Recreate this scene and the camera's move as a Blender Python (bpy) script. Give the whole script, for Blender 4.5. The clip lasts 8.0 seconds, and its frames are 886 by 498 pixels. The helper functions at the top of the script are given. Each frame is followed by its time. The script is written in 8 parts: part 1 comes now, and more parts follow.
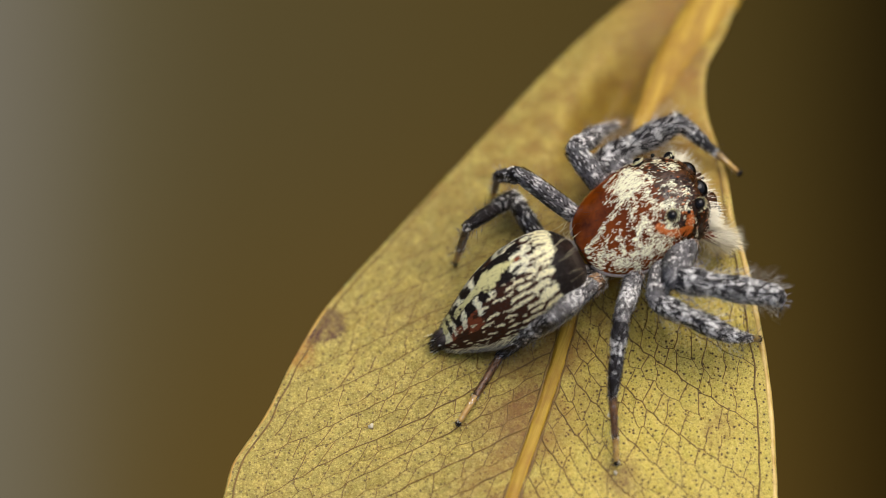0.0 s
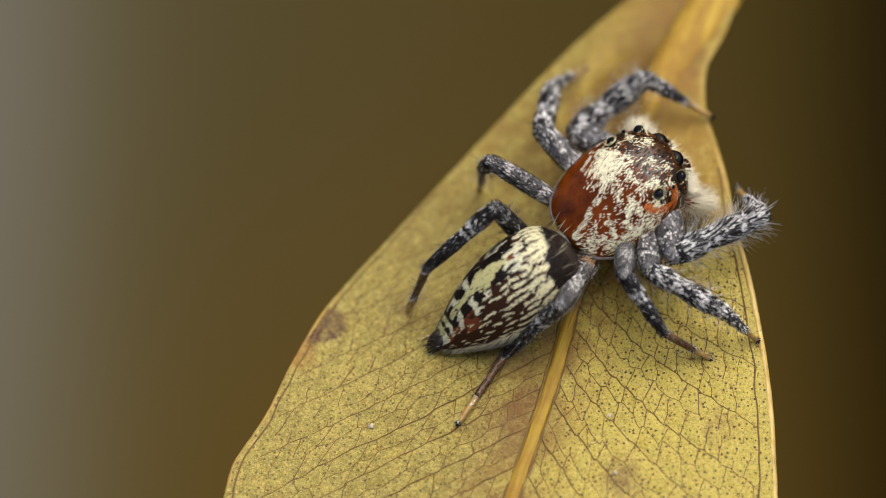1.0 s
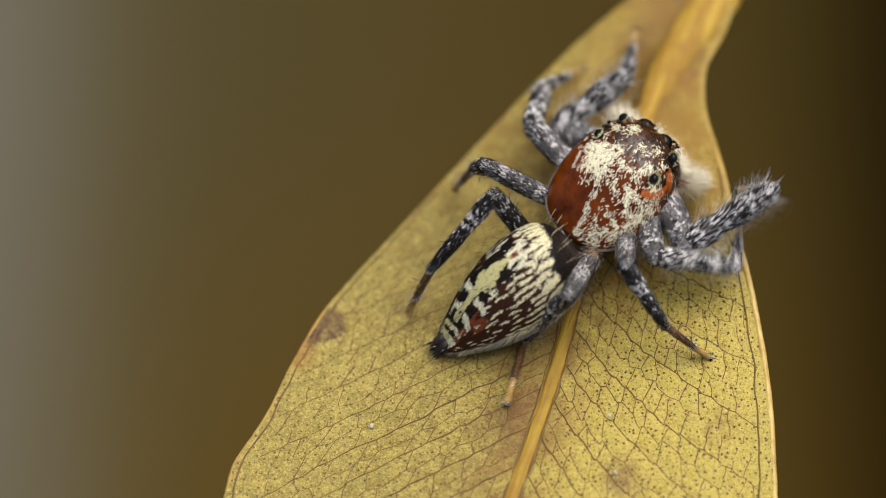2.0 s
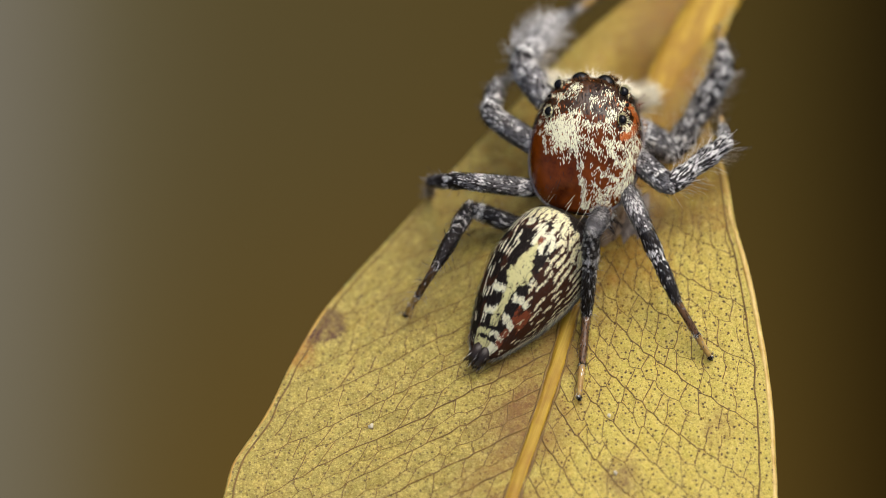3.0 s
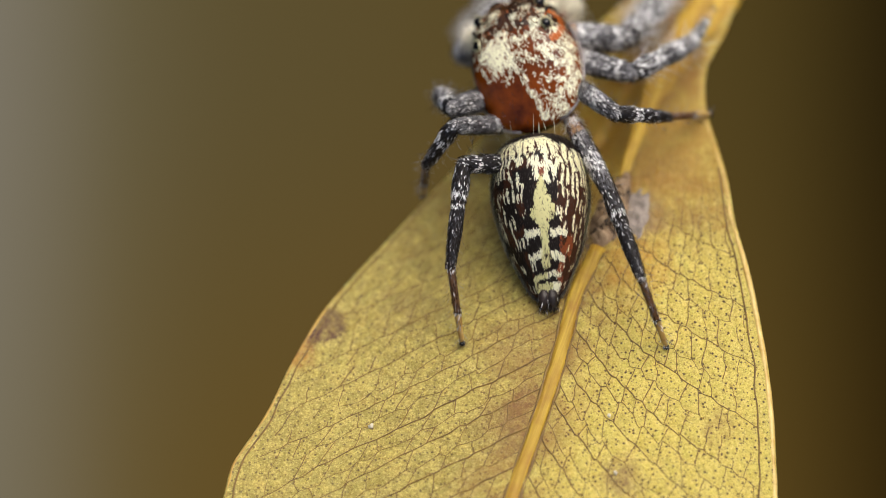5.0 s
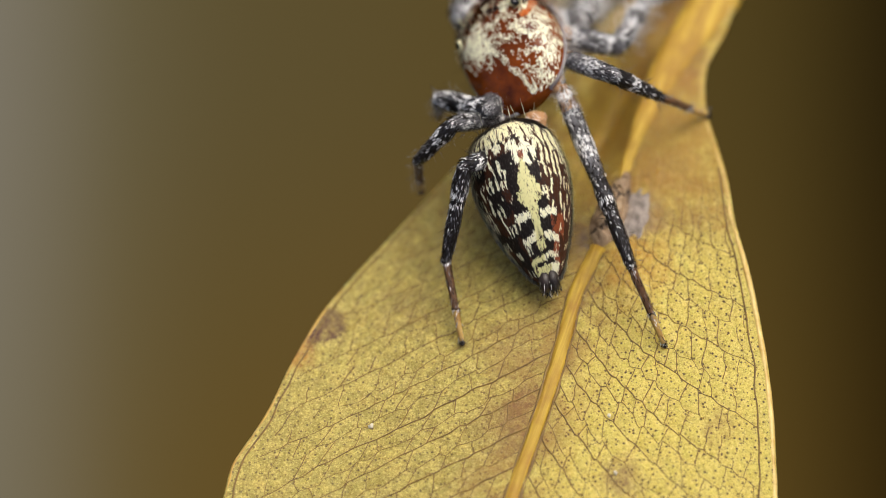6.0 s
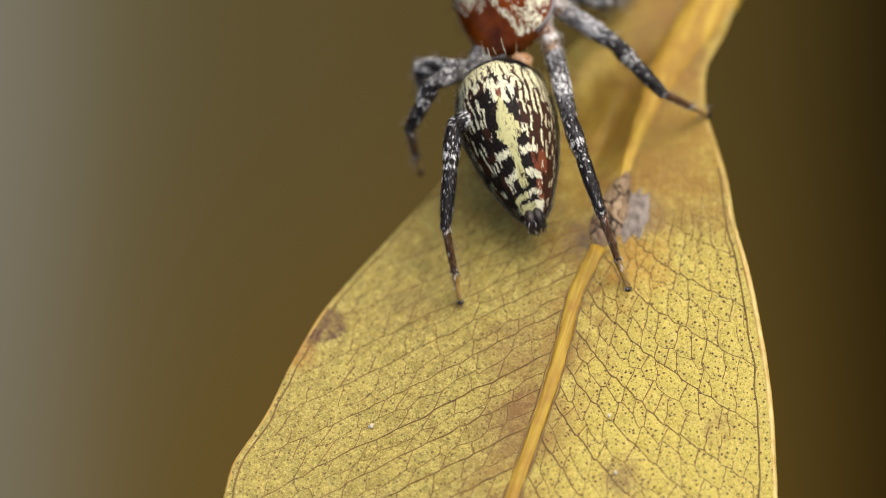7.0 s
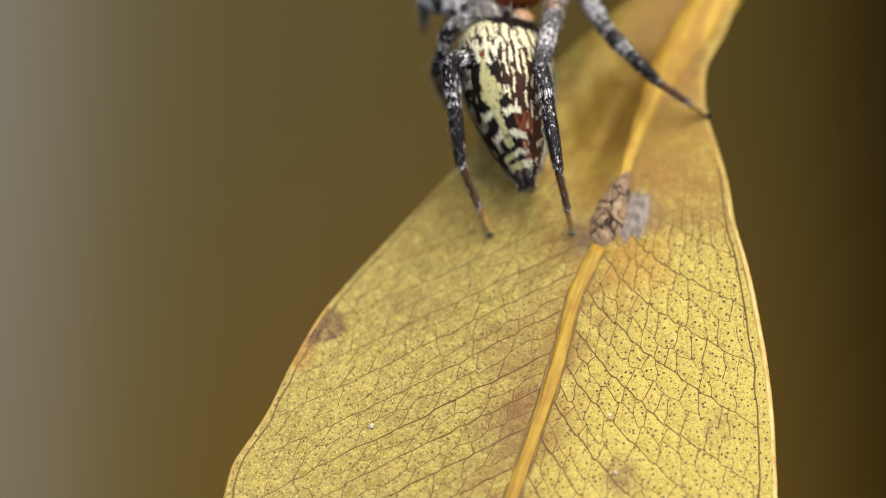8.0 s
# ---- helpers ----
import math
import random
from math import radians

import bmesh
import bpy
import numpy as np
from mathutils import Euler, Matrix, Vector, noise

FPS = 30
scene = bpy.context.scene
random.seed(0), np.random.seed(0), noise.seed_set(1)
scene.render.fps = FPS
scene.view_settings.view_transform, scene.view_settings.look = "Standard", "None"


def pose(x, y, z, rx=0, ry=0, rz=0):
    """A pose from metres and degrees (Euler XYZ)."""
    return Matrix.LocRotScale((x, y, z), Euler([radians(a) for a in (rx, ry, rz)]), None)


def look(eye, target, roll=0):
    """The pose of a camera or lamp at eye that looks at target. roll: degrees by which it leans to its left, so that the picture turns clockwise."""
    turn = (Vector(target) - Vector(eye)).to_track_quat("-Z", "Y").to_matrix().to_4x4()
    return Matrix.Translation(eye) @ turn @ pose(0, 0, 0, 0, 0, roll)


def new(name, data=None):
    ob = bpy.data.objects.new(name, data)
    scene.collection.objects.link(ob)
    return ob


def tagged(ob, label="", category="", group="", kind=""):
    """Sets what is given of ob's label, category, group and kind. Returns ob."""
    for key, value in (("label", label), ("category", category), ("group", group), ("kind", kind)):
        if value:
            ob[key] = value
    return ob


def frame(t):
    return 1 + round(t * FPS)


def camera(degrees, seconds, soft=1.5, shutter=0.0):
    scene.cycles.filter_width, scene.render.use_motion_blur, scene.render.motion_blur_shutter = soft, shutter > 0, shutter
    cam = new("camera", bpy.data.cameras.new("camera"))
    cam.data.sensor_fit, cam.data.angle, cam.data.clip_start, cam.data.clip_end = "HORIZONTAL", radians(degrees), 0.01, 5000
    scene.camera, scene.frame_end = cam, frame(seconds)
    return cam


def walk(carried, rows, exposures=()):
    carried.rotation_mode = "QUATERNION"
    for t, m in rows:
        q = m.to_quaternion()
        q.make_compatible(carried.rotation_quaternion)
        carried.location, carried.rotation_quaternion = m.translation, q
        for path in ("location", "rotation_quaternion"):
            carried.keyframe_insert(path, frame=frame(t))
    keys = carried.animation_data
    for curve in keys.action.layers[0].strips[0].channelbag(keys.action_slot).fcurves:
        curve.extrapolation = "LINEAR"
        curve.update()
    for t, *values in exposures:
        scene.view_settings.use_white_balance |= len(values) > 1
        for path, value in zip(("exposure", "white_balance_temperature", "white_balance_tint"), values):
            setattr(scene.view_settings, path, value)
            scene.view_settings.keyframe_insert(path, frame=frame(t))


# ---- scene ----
# A jumping spider on a dry yellow leaf, close up. Sizes in the code are in millimetres, turned to metres by MM.
from mathutils import kdtree

MM = 0.001
TILT = radians(25.0)
EYE_AT = (0.0, -0.120 * math.sin(TILT), 0.120 * math.cos(TILT))

cam = camera(10.0, 8.0, soft=0.75, shutter=0.5)
cam.data.dof.use_dof = True
cam.data.dof.focus_distance = 0.1185
cam.data.dof.aperture_fstop = 35.0
walk(cam, [(0.0, look(EYE_AT, (0, 0, 0))), (8.0, look(EYE_AT, (0, 0, 0)))],
     exposures=[(0.0, 0.0), (3.0, 0.03), (3.8, 0.18), (4.5, 0.2), (7.7, 0.2), (8.0, 0.32)])

# ---- daylight: bright hazy sky, soft sun from behind the leaf's stalk ----
SUN_ELEVATION, SUN_ROTATION = radians(63), radians(36)
world = bpy.data.worlds.new("sky")
scene.world = world
world.use_nodes = True
sky = world.node_tree.nodes.new("ShaderNodeTexSky")
sky.sky_type, sky.sun_disc = "NISHITA", False
sky.sun_elevation, sky.sun_rotation = SUN_ELEVATION, SUN_ROTATION
sky.air_density, sky.dust_density, sky.ozone_density = 0.8, 6.0, 0.8
background = world.node_tree.nodes["Background"]
background.inputs["Strength"].default_value = 0.112
world.node_tree.links.new(sky.outputs["Color"], background.inputs["Color"])

sun = new("sun", bpy.data.lights.new("sun", "SUN"))
sun.data.energy, sun.data.angle, sun.data.color = 2.3, radians(65), (1.0, 0.96, 0.89)
sun.matrix_world = look((0, 0, 0), (-math.sin(SUN_ROTATION) * math.cos(SUN_ELEVATION),
                                    -math.cos(SUN_ROTATION) * math.cos(SUN_ELEVATION), -math.sin(SUN_ELEVATION)))


# ---- materials ----
def material(name, colour, rough=0.5, **inputs):
    m = bpy.data.materials.new(name)
    m.use_nodes = True
    b = m.node_tree.nodes["Principled BSDF"]
    b.inputs["Base Color"].default_value = (*colour, 1)
    b.inputs["Roughness"].default_value = rough
    for key, value in inputs.items():
        b.inputs[key.replace("_", " ")].default_value = value
    return m


def node(m, kind, **values):
    n = m.node_tree.nodes.new(kind)
    for key, value in values.items():
        n.inputs[key.replace("_", " ")].default_value = value
    return n


def link(m, a, b):
    m.node_tree.links.new(a, b)


def coords(m, scale=1000.0):
    """Object coordinates in millimetres."""
    c = m.node_tree.nodes.new("ShaderNodeTexCoord")
    v = m.node_tree.nodes.new("ShaderNodeVectorMath")
    v.operation = "SCALE"
    v.inputs["Scale"].default_value = scale
    link(m, c.outputs["Object"], v.inputs[0])
    return v.outputs[0]


def ramp(m, source, stops):
    r = m.node_tree.nodes.new("ShaderNodeValToRGB")
    while len(r.color_ramp.elements) < len(stops):
        r.color_ramp.elements.new(0.5)
    for e, (at, colour) in zip(r.color_ramp.elements, stops):
        e.position, e.color = at, (*colour, 1) if len(colour) == 3 else colour
    link(m, source, r.inputs[0])
    return r.outputs[0]


def mixed(m, factor, a, b, mode="MIX"):
    n = m.node_tree.nodes.new("ShaderNodeMix")
    n.data_type, n.blend_type = "RGBA", mode
    for socket, value in ((n.inputs[0], factor), (n.inputs[6], a), (n.inputs[7], b)):
        if isinstance(value, (int, float)):
            socket.default_value = value
        elif isinstance(value, tuple):
            socket.default_value = (*value, 1)
        else:
            link(m, value, socket)
    return n.outputs[2]


def maths(m, operation, a, b=0.0, clamp=False):
    n = m.node_tree.nodes.new("ShaderNodeMath")
    n.operation, n.use_clamp = operation, clamp
    for socket, value in zip(n.inputs, (a, b)):
        if isinstance(value, (int, float)):
            socket.default_value = value
        else:
            link(m, value, socket)
    return n.outputs[0]


def noise_of(m, vector, scale, detail=4.0, rough=0.55):
    n = node(m, "ShaderNodeTexNoise", Scale=scale, Detail=detail, Roughness=rough)
    link(m, vector, n.inputs["Vector"])
    return n.outputs["Fac"]


def voronoi_of(m, vector, scale, feature, randomness=1.0, flat=False):
    n = m.node_tree.nodes.new("ShaderNodeTexVoronoi")
    n.feature = feature
    n.voronoi_dimensions = "2D" if flat else "3D"
    n.inputs["Scale"].default_value, n.inputs["Randomness"].default_value = scale, randomness
    link(m, vector, n.inputs["Vector"])
    return n.outputs["Distance"]


def bumped(m, height, strength, distance):
    """Relief; distance in millimetres."""
    n = node(m, "ShaderNodeBump", Strength=strength, Distance=distance * MM)
    link(m, height, n.inputs["Height"])
    b = m.node_tree.nodes["Principled BSDF"]
    if b.inputs["Normal"].links:
        link(m, b.inputs["Normal"].links[0].from_socket, n.inputs["Normal"])
    link(m, n.outputs[0], b.inputs["Normal"])

def warped(m, v, amount, scale):
    n = node(m, "ShaderNodeTexNoise", Scale=scale, Detail=2.0)
    link(m, v, n.inputs["Vector"])
    s = m.node_tree.nodes.new("ShaderNodeVectorMath")
    s.operation = "MULTIPLY_ADD"
    s.inputs[1].default_value = (amount,) * 3
    link(m, n.outputs["Color"], s.inputs[0])
    link(m, v, s.inputs[2])
    return s.outputs[0]


def spot(m, v, place, radius, wobble):
    """1 inside an uneven blot round place, 0 outside it."""
    d = m.node_tree.nodes.new("ShaderNodeVectorMath")
    d.operation = "DISTANCE"
    link(m, v, d.inputs[0])
    d.inputs[1].default_value = place
    r = maths(m, "ADD", d.outputs["Value"], maths(m, "MULTIPLY", maths(m, "SUBTRACT", wobble, 0.5), radius * 1.6))
    return maths(m, "SUBTRACT", 1.0, maths(m, "DIVIDE", r, radius), clamp=True)


def leaf_material():
    m = material("dry_leaf", (0.5, 0.34, 0.06), 0.42, Subsurface_Weight=0.35, Subsurface_Scale=0.001, Subsurface_Radius=(1.0, 0.6, 0.2))
    b = m.node_tree.nodes["Principled BSDF"]
    v = coords(m)
    broad, fine = noise_of(m, v, 0.35, 5), noise_of(m, v, 3.0, 6, 0.65)
    place = m.node_tree.nodes.new("ShaderNodeSeparateXYZ")
    link(m, v, place.inputs[0])
    # the half beyond the midrib has ripened to a warmer yellow; the tones also carry uneven light
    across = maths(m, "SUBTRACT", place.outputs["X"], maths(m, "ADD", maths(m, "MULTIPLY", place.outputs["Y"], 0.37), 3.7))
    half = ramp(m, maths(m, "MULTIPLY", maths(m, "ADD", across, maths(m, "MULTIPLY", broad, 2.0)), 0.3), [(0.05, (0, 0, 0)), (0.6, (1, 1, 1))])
    # darker still: shade of the half that slopes away, put into its colour
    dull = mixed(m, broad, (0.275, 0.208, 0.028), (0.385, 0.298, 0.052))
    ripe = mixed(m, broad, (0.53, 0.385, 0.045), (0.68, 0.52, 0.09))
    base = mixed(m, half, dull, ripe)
    base = mixed(m, ramp(m, fine, [(0.4, (0, 0, 0)), (0.8, (0.7, 0.7, 0.7))]), base, (0.70, 0.52, 0.13))
    # fine grain: pale cell walls and brown flecks
    grain = noise_of(m, v, 11.0, 6, 0.8)
    base = mixed(m, ramp(m, grain, [(0.50, (0, 0, 0)), (0.62, (0.6, 0.6, 0.6))]), base, (0.80, 0.62, 0.17))
    base = mixed(m, ramp(m, grain, [(0.36, (0.65, 0.65, 0.65)), (0.47, (0, 0, 0))]), base, (0.22, 0.115, 0.014))
    specks = noise_of(m, v, 24.0, 4, 0.7)
    base = mixed(m, ramp(m, specks, [(0.54, (0, 0, 0)), (0.66, (0.55, 0.55, 0.55))]), base, (0.86, 0.70, 0.24))
    base = mixed(m, ramp(m, specks, [(0.33, (0.6, 0.6, 0.6)), (0.45, (0, 0, 0))]), base, (0.20, 0.11, 0.014))
    # the blade turns smooth and orange towards the stalk; part of the deep orange is painted shade
    stalkward = ramp(m, maths(m, "ADD", maths(m, "MULTIPLY", place.outputs["Y"], 0.1), maths(m, "MULTIPLY", broad, 0.2)), [(0.2, (0, 0, 0)), (0.45, (1, 1, 1))])
    tipward = maths(m, "SUBTRACT", 1.0, stalkward)
    beside = maths(m, "SUBTRACT", 1.0, maths(m, "MULTIPLY", maths(m, "ABSOLUTE", maths(m, "ADD", across, 0.8)), 0.36), clamp=True)
    base = mixed(m, maths(m, "MULTIPLY", stalkward, maths(m, "ADD", maths(m, "MULTIPLY", beside, 0.7), 0.05, clamp=True)), base, mixed(m, ramp(m, noise_of(m, v, 1.1, 5, 0.6), [(0.35, (0, 0, 0)), (0.65, (1, 1, 1))]), (0.26, 0.13, 0.005), (0.48, 0.29, 0.022)))
    mottle = ramp(m, noise_of(m, v, 2.0, 6, 0.65), [(0.42, (0, 0, 0)), (0.6, (0.65, 0.65, 0.65))])
    base = mixed(m, maths(m, "MULTIPLY", mottle, ramp(m, maths(m, "MULTIPLY", place.outputs["Y"], 0.2), [(0.0, (0, 0, 0)), (0.35, (1, 1, 1))])), base, (0.25, 0.125, 0.012))
    # the finest threads of the vein net
    small = voronoi_of(m, warped(m, v, 0.25, 4.0), 4.4, "DISTANCE_TO_EDGE")
    threads = ramp(m, small, [(0.01, (1, 1, 1)), (0.05, (0, 0, 0))])
    broken = ramp(m, noise_of(m, v, 1.7, 2), [(0.45, (0, 0, 0)), (0.6, (0.8, 0.8, 0.8))])
    base = mixed(m, maths(m, "MULTIPLY", maths(m, "MULTIPLY", threads, tipward), maths(m, "MULTIPLY", broken, 0.22)), base, (0.2, 0.1, 0.012))
    # oil glands: dark dots of two sizes
    some = ramp(m, noise_of(m, v, 1.3, 3), [(0.3, (0.7, 0.7, 0.7)), (0.55, (1, 1, 1))])
    some = maths(m, "MULTIPLY", maths(m, "MULTIPLY", some, tipward), maths(m, "ADD", maths(m, "MULTIPLY", half, 0.25), 0.75))
    for scale, size, much in ((4.1, 0.078, 1.0), (5.6, 0.066, 0.9)):
        shifted = m.node_tree.nodes.new("ShaderNodeVectorMath")
        shifted.inputs[1].default_value = (scale * 3.1, scale * 1.7, 0)
        link(m, v, shifted.inputs[0])
        dots = ramp(m, voronoi_of(m, shifted.outputs[0], scale, "F1", flat=True), [(size, (1, 1, 1)), (size * 1.9, (0, 0, 0))])
        base = mixed(m, maths(m, "MULTIPLY", dots, maths(m, "MULTIPLY", some, much)), base, (0.075, 0.03, 0.005))
    # brown bloom beside the midrib
    near = maths(m, "SUBTRACT", 1.0, maths(m, "MULTIPLY", maths(m, "ABSOLUTE", across), 0.6), clamp=True)
    bloom = ramp(m, noise_of(m, v, 1.3, 6, 0.7), [(0.36, (0, 0, 0)), (0.6, (0.9, 0.9, 0.9))])
    base = mixed(m, maths(m, "MULTIPLY", near, bloom), base, (0.25, 0.115, 0.018))
    # blots of decay; two of them also put shade into the blade's colour
    wobble = noise_of(m, v, 1.5, 6, 0.7)
    speckle = ramp(m, noise_of(m, v, 5.0, 6, 0.75), [(0.35, (0.25, 0.25, 0.25)), (0.6, (1, 1, 1))])
    for place, radius, colour, much in BLOTS_AND_SHADE:
        base = mixed(m, maths(m, "MULTIPLY", maths(m, "MULTIPLY", spot(m, v, place, radius, wobble), much, clamp=True), speckle), base, colour)
    link(m, base, b.inputs["Base Color"])
    link(m, ramp(m, fine, [(0.3, (0.34,) * 3), (0.7, (0.55,) * 3)]), b.inputs["Roughness"])
    bumped(m, maths(m, "SUBTRACT", 1.0, threads), 0.25, 0.02)
    bumped(m, grain, 0.8, 0.04)
    bumped(m, fine, 0.3, 0.06)
    bumped(m, specks, 0.5, 0.02)
    return m


BLOTS_AND_SHADE = [((-3.15, -1.6, -0.8), 0.75, (0.085, 0.025, 0.016), 8.0),
         ((-3.4, -2.4, -0.75), 0.55, (0.42, 0.18, 0.02), 1.4),
         ((6.35, -4.6, -0.3), 0.6, (0.24, 0.11, 0.03), 1.2),
         ((1.6, -4.6, 0.0), 0.9, (0.21, 0.10, 0.03), 0.9),
         ((1.9, -3.9, 0.0), 0.7, (0.20, 0.085, 0.02), 1.2),
         ((4.1, -5.9, 0.0), 0.7, (0.2, 0.1, 0.04), 1.0),
         ((4.75, 0.85, 0.1), 0.72, (0.22, 0.17, 0.15), 1.6),
         # orange of the leaf itself, deepened by painted shade from the spider
         ((4.5, -0.4, 0.0), 1.4, (0.46, 0.22, 0.015), 1.0),
         ((3.55, 0.1, 0.0), 0.5, (0.12, 0.07, 0.03), 1.2),
         ((6.0, 0.7, -0.1), 1.3, (0.30, 0.18, 0.04), 1.2),
         ((3.3, 0.35, 0.0), 0.6, (0.12, 0.07, 0.04), 1.4),
         ((2.5, 0.3, -0.1), 0.9, (0.28, 0.15, 0.02), 0.9),
         # no decay: broad painted shade on the blade that slopes from the light
         ((-0.6, 0.2, -0.5), 3.4, (0.22, 0.16, 0.03), 0.55),
         ((5.9, 4.6, -0.2), 0.9, (0.30, 0.13, 0.03), 0.9),
         ((6.1, 2.4, 0.2), 2.3, (0.36, 0.20, 0.02), 1.6),
         ((5.4, 1.9, 0.1), 1.0, (0.36, 0.19, 0.03), 0.9),
         ((6.9, 0.9, -0.2), 0.9, (0.40, 0.16, 0.02), 0.7),
         ((5.2, 6.6, -0.4), 1.2, (0.30, 0.16, 0.04), 0.8),
         ((-0.9, -1.4, -0.2), 1.0, (0.24, 0.15, 0.04), 0.8),
         ((1.4, -2.5, 0.0), 1.1, (0.27, 0.15, 0.035), 0.8)]
LEAF = leaf_material()


def fibrous(name, dark, light, rough, scale, depth):
    m = material(name, light, rough)
    v = coords(m)
    f = noise_of(m, v, scale, 6, 0.65)
    link(m, mixed(m, ramp(m, f, [(0.3, (0, 0, 0)), (0.7, (1, 1, 1))]), dark, light), m.node_tree.nodes["Principled BSDF"].inputs["Base Color"])
    bumped(m, f, 0.5, depth)
    return m


def rib_material(name, dark, light, brown):
    """Long fibres along a rib, with brown blotches."""
    m = material(name, light, 0.5, Specular_IOR_Level=0.3)
    v = coords(m)
    s = node(m, "ShaderNodeMapping", Scale=(7.0, 0.35, 3.0))
    turned = node(m, "ShaderNodeMapping", Rotation=(0, 0, radians(19)))
    link(m, v, turned.inputs["Vector"])
    link(m, turned.outputs[0], s.inputs["Vector"])
    fibre, blotch = noise_of(m, s.outputs[0], 1.0, 5, 0.65), noise_of(m, v, 1.6, 4)
    c = mixed(m, ramp(m, fibre, [(0.32, (0, 0, 0)), (0.62, (1, 1, 1))]), dark, light)
    c = mixed(m, ramp(m, blotch, [(0.45, (0, 0, 0)), (0.7, (0.7, 0.7, 0.7))]), c, brown)
    link(m, c, m.node_tree.nodes["Principled BSDF"].inputs["Base Color"])
    bumped(m, fibre, 0.8, 0.07)
    return m


RIB = rib_material("leaf_rib", (0.27, 0.14, 0.010), (0.52, 0.345, 0.036), (0.30, 0.14, 0.016))
STALK = rib_material("leaf_stalk", (0.27, 0.13, 0.007), (0.58, 0.38, 0.045), (0.28, 0.135, 0.012))
VEIN = fibrous("leaf_vein", (0.10, 0.05, 0.008), (0.25, 0.145, 0.02), 0.5, 4.0, 0.02)
EDGE = fibrous("leaf_brown_edge", (0.36, 0.18, 0.02), (0.60, 0.38, 0.06), 0.45, 1.6, 0.03)
MARGIN = fibrous("leaf_margin", (0.46, 0.27, 0.04), (0.76, 0.58, 0.20), 0.4, 2.0, 0.03)


def cork_material():
    m = fibrous("corky_bark", (0.20, 0.12, 0.07), (0.50, 0.36, 0.21), 0.75, 3.5, 0.12)
    b = m.node_tree.nodes["Principled BSDF"]
    v = coords(m)
    gap = ramp(m, voronoi_of(m, warped(m, v, 0.5, 2.0), 1.9, "DISTANCE_TO_EDGE"), [(0.02, (1, 1, 1)), (0.06, (0, 0, 0))])
    link(m, mixed(m, gap, b.inputs["Base Color"].links[0].from_socket, (0.035, 0.02, 0.012)), b.inputs["Base Color"])
    bumped(m, maths(m, "SUBTRACT", 1.0, gap), 0.8, 0.08)
    return m


CORK = cork_material()
GREY = fibrous("grey_crust", (0.13, 0.105, 0.085), (0.36, 0.30, 0.25), 0.8, 6.0, 0.06)
CRUMB = fibrous("pale_crumb", (0.5, 0.42, 0.3), (0.75, 0.7, 0.55), 0.7, 6.0, 0.03)

SHELL = fibrous("red_cuticle", (0.05, 0.009, 0.002), (0.25, 0.052, 0.003), 0.2, 1.5, 0.015)
SHELL.node_tree.nodes["Principled BSDF"].inputs["Specular IOR Level"].default_value = 0.35
RIM = fibrous("pale_rim_skin", (0.10, 0.08, 0.075), (0.30, 0.27, 0.27), 0.35, 3.0, 0.02)
HEAD = fibrous("brown_cuticle", (0.010, 0.004, 0.002), (0.10, 0.034, 0.006), 0.25, 2.6, 0.04)
BELLY = fibrous("black_brown_skin", (0.010, 0.007, 0.006), (0.035, 0.02, 0.014), 0.4, 3.0, 0.03)
LIMB = fibrous("black_limb_skin", (0.005, 0.005, 0.006), (0.04, 0.038, 0.042), 0.3, 2.6, 0.03)
THIGH = fibrous("grey_thigh_skin", (0.05, 0.048, 0.05), (0.34, 0.33, 0.34), 0.33, 1.8, 0.03)
for skin in (LIMB, THIGH):
    skin.node_tree.nodes["Principled BSDF"].inputs["Specular IOR Level"].default_value = 0.3
PALE_LIMB = fibrous("pale_joint_skin", (0.30, 0.13, 0.04), (0.58, 0.34, 0.17), 0.45, 4.0, 0.03)
SHANK = fibrous("dark_brown_skin", (0.04, 0.016, 0.006), (0.22, 0.105, 0.038), 0.4, 4.0, 0.02)
FOOT = fibrous("amber_foot_skin", (0.28, 0.14, 0.03), (0.55, 0.36, 0.10), 0.4, 4.0, 0.02)
CREAM = material("cream_scale_hair", (0.92, 0.87, 0.56), 0.5)
LEMON = material("yellow_scale_hair", (0.72, 0.68, 0.32), 0.5)
IVORY = material("ivory_scale_hair", (0.92, 0.89, 0.64), 0.5)
PALE_HAIR = material("pale_hair", (0.84, 0.79, 0.62), 0.5)
WHITE = material("white_hair", (0.84, 0.83, 0.81), 0.45)
DARK = material("black_hair", (0.012, 0.008, 0.006), 0.6, Specular_IOR_Level=0.2)
BROWN = material("brown_hair", (0.055, 0.018, 0.007), 0.6, Specular_IOR_Level=0.2)
RUST = material("rust_hair", (0.24, 0.05, 0.008), 0.5)
ORANGE = material("orange_hair", (0.50, 0.115, 0.008), 0.5)
AMBER = material("amber_hair", (0.15, 0.06, 0.012), 0.5)
GREY_HAIR = material("grey_hair", (0.20, 0.20, 0.22), 0.5)
LENS = material("black_eye", (0.004, 0.003, 0.003), 0.06)


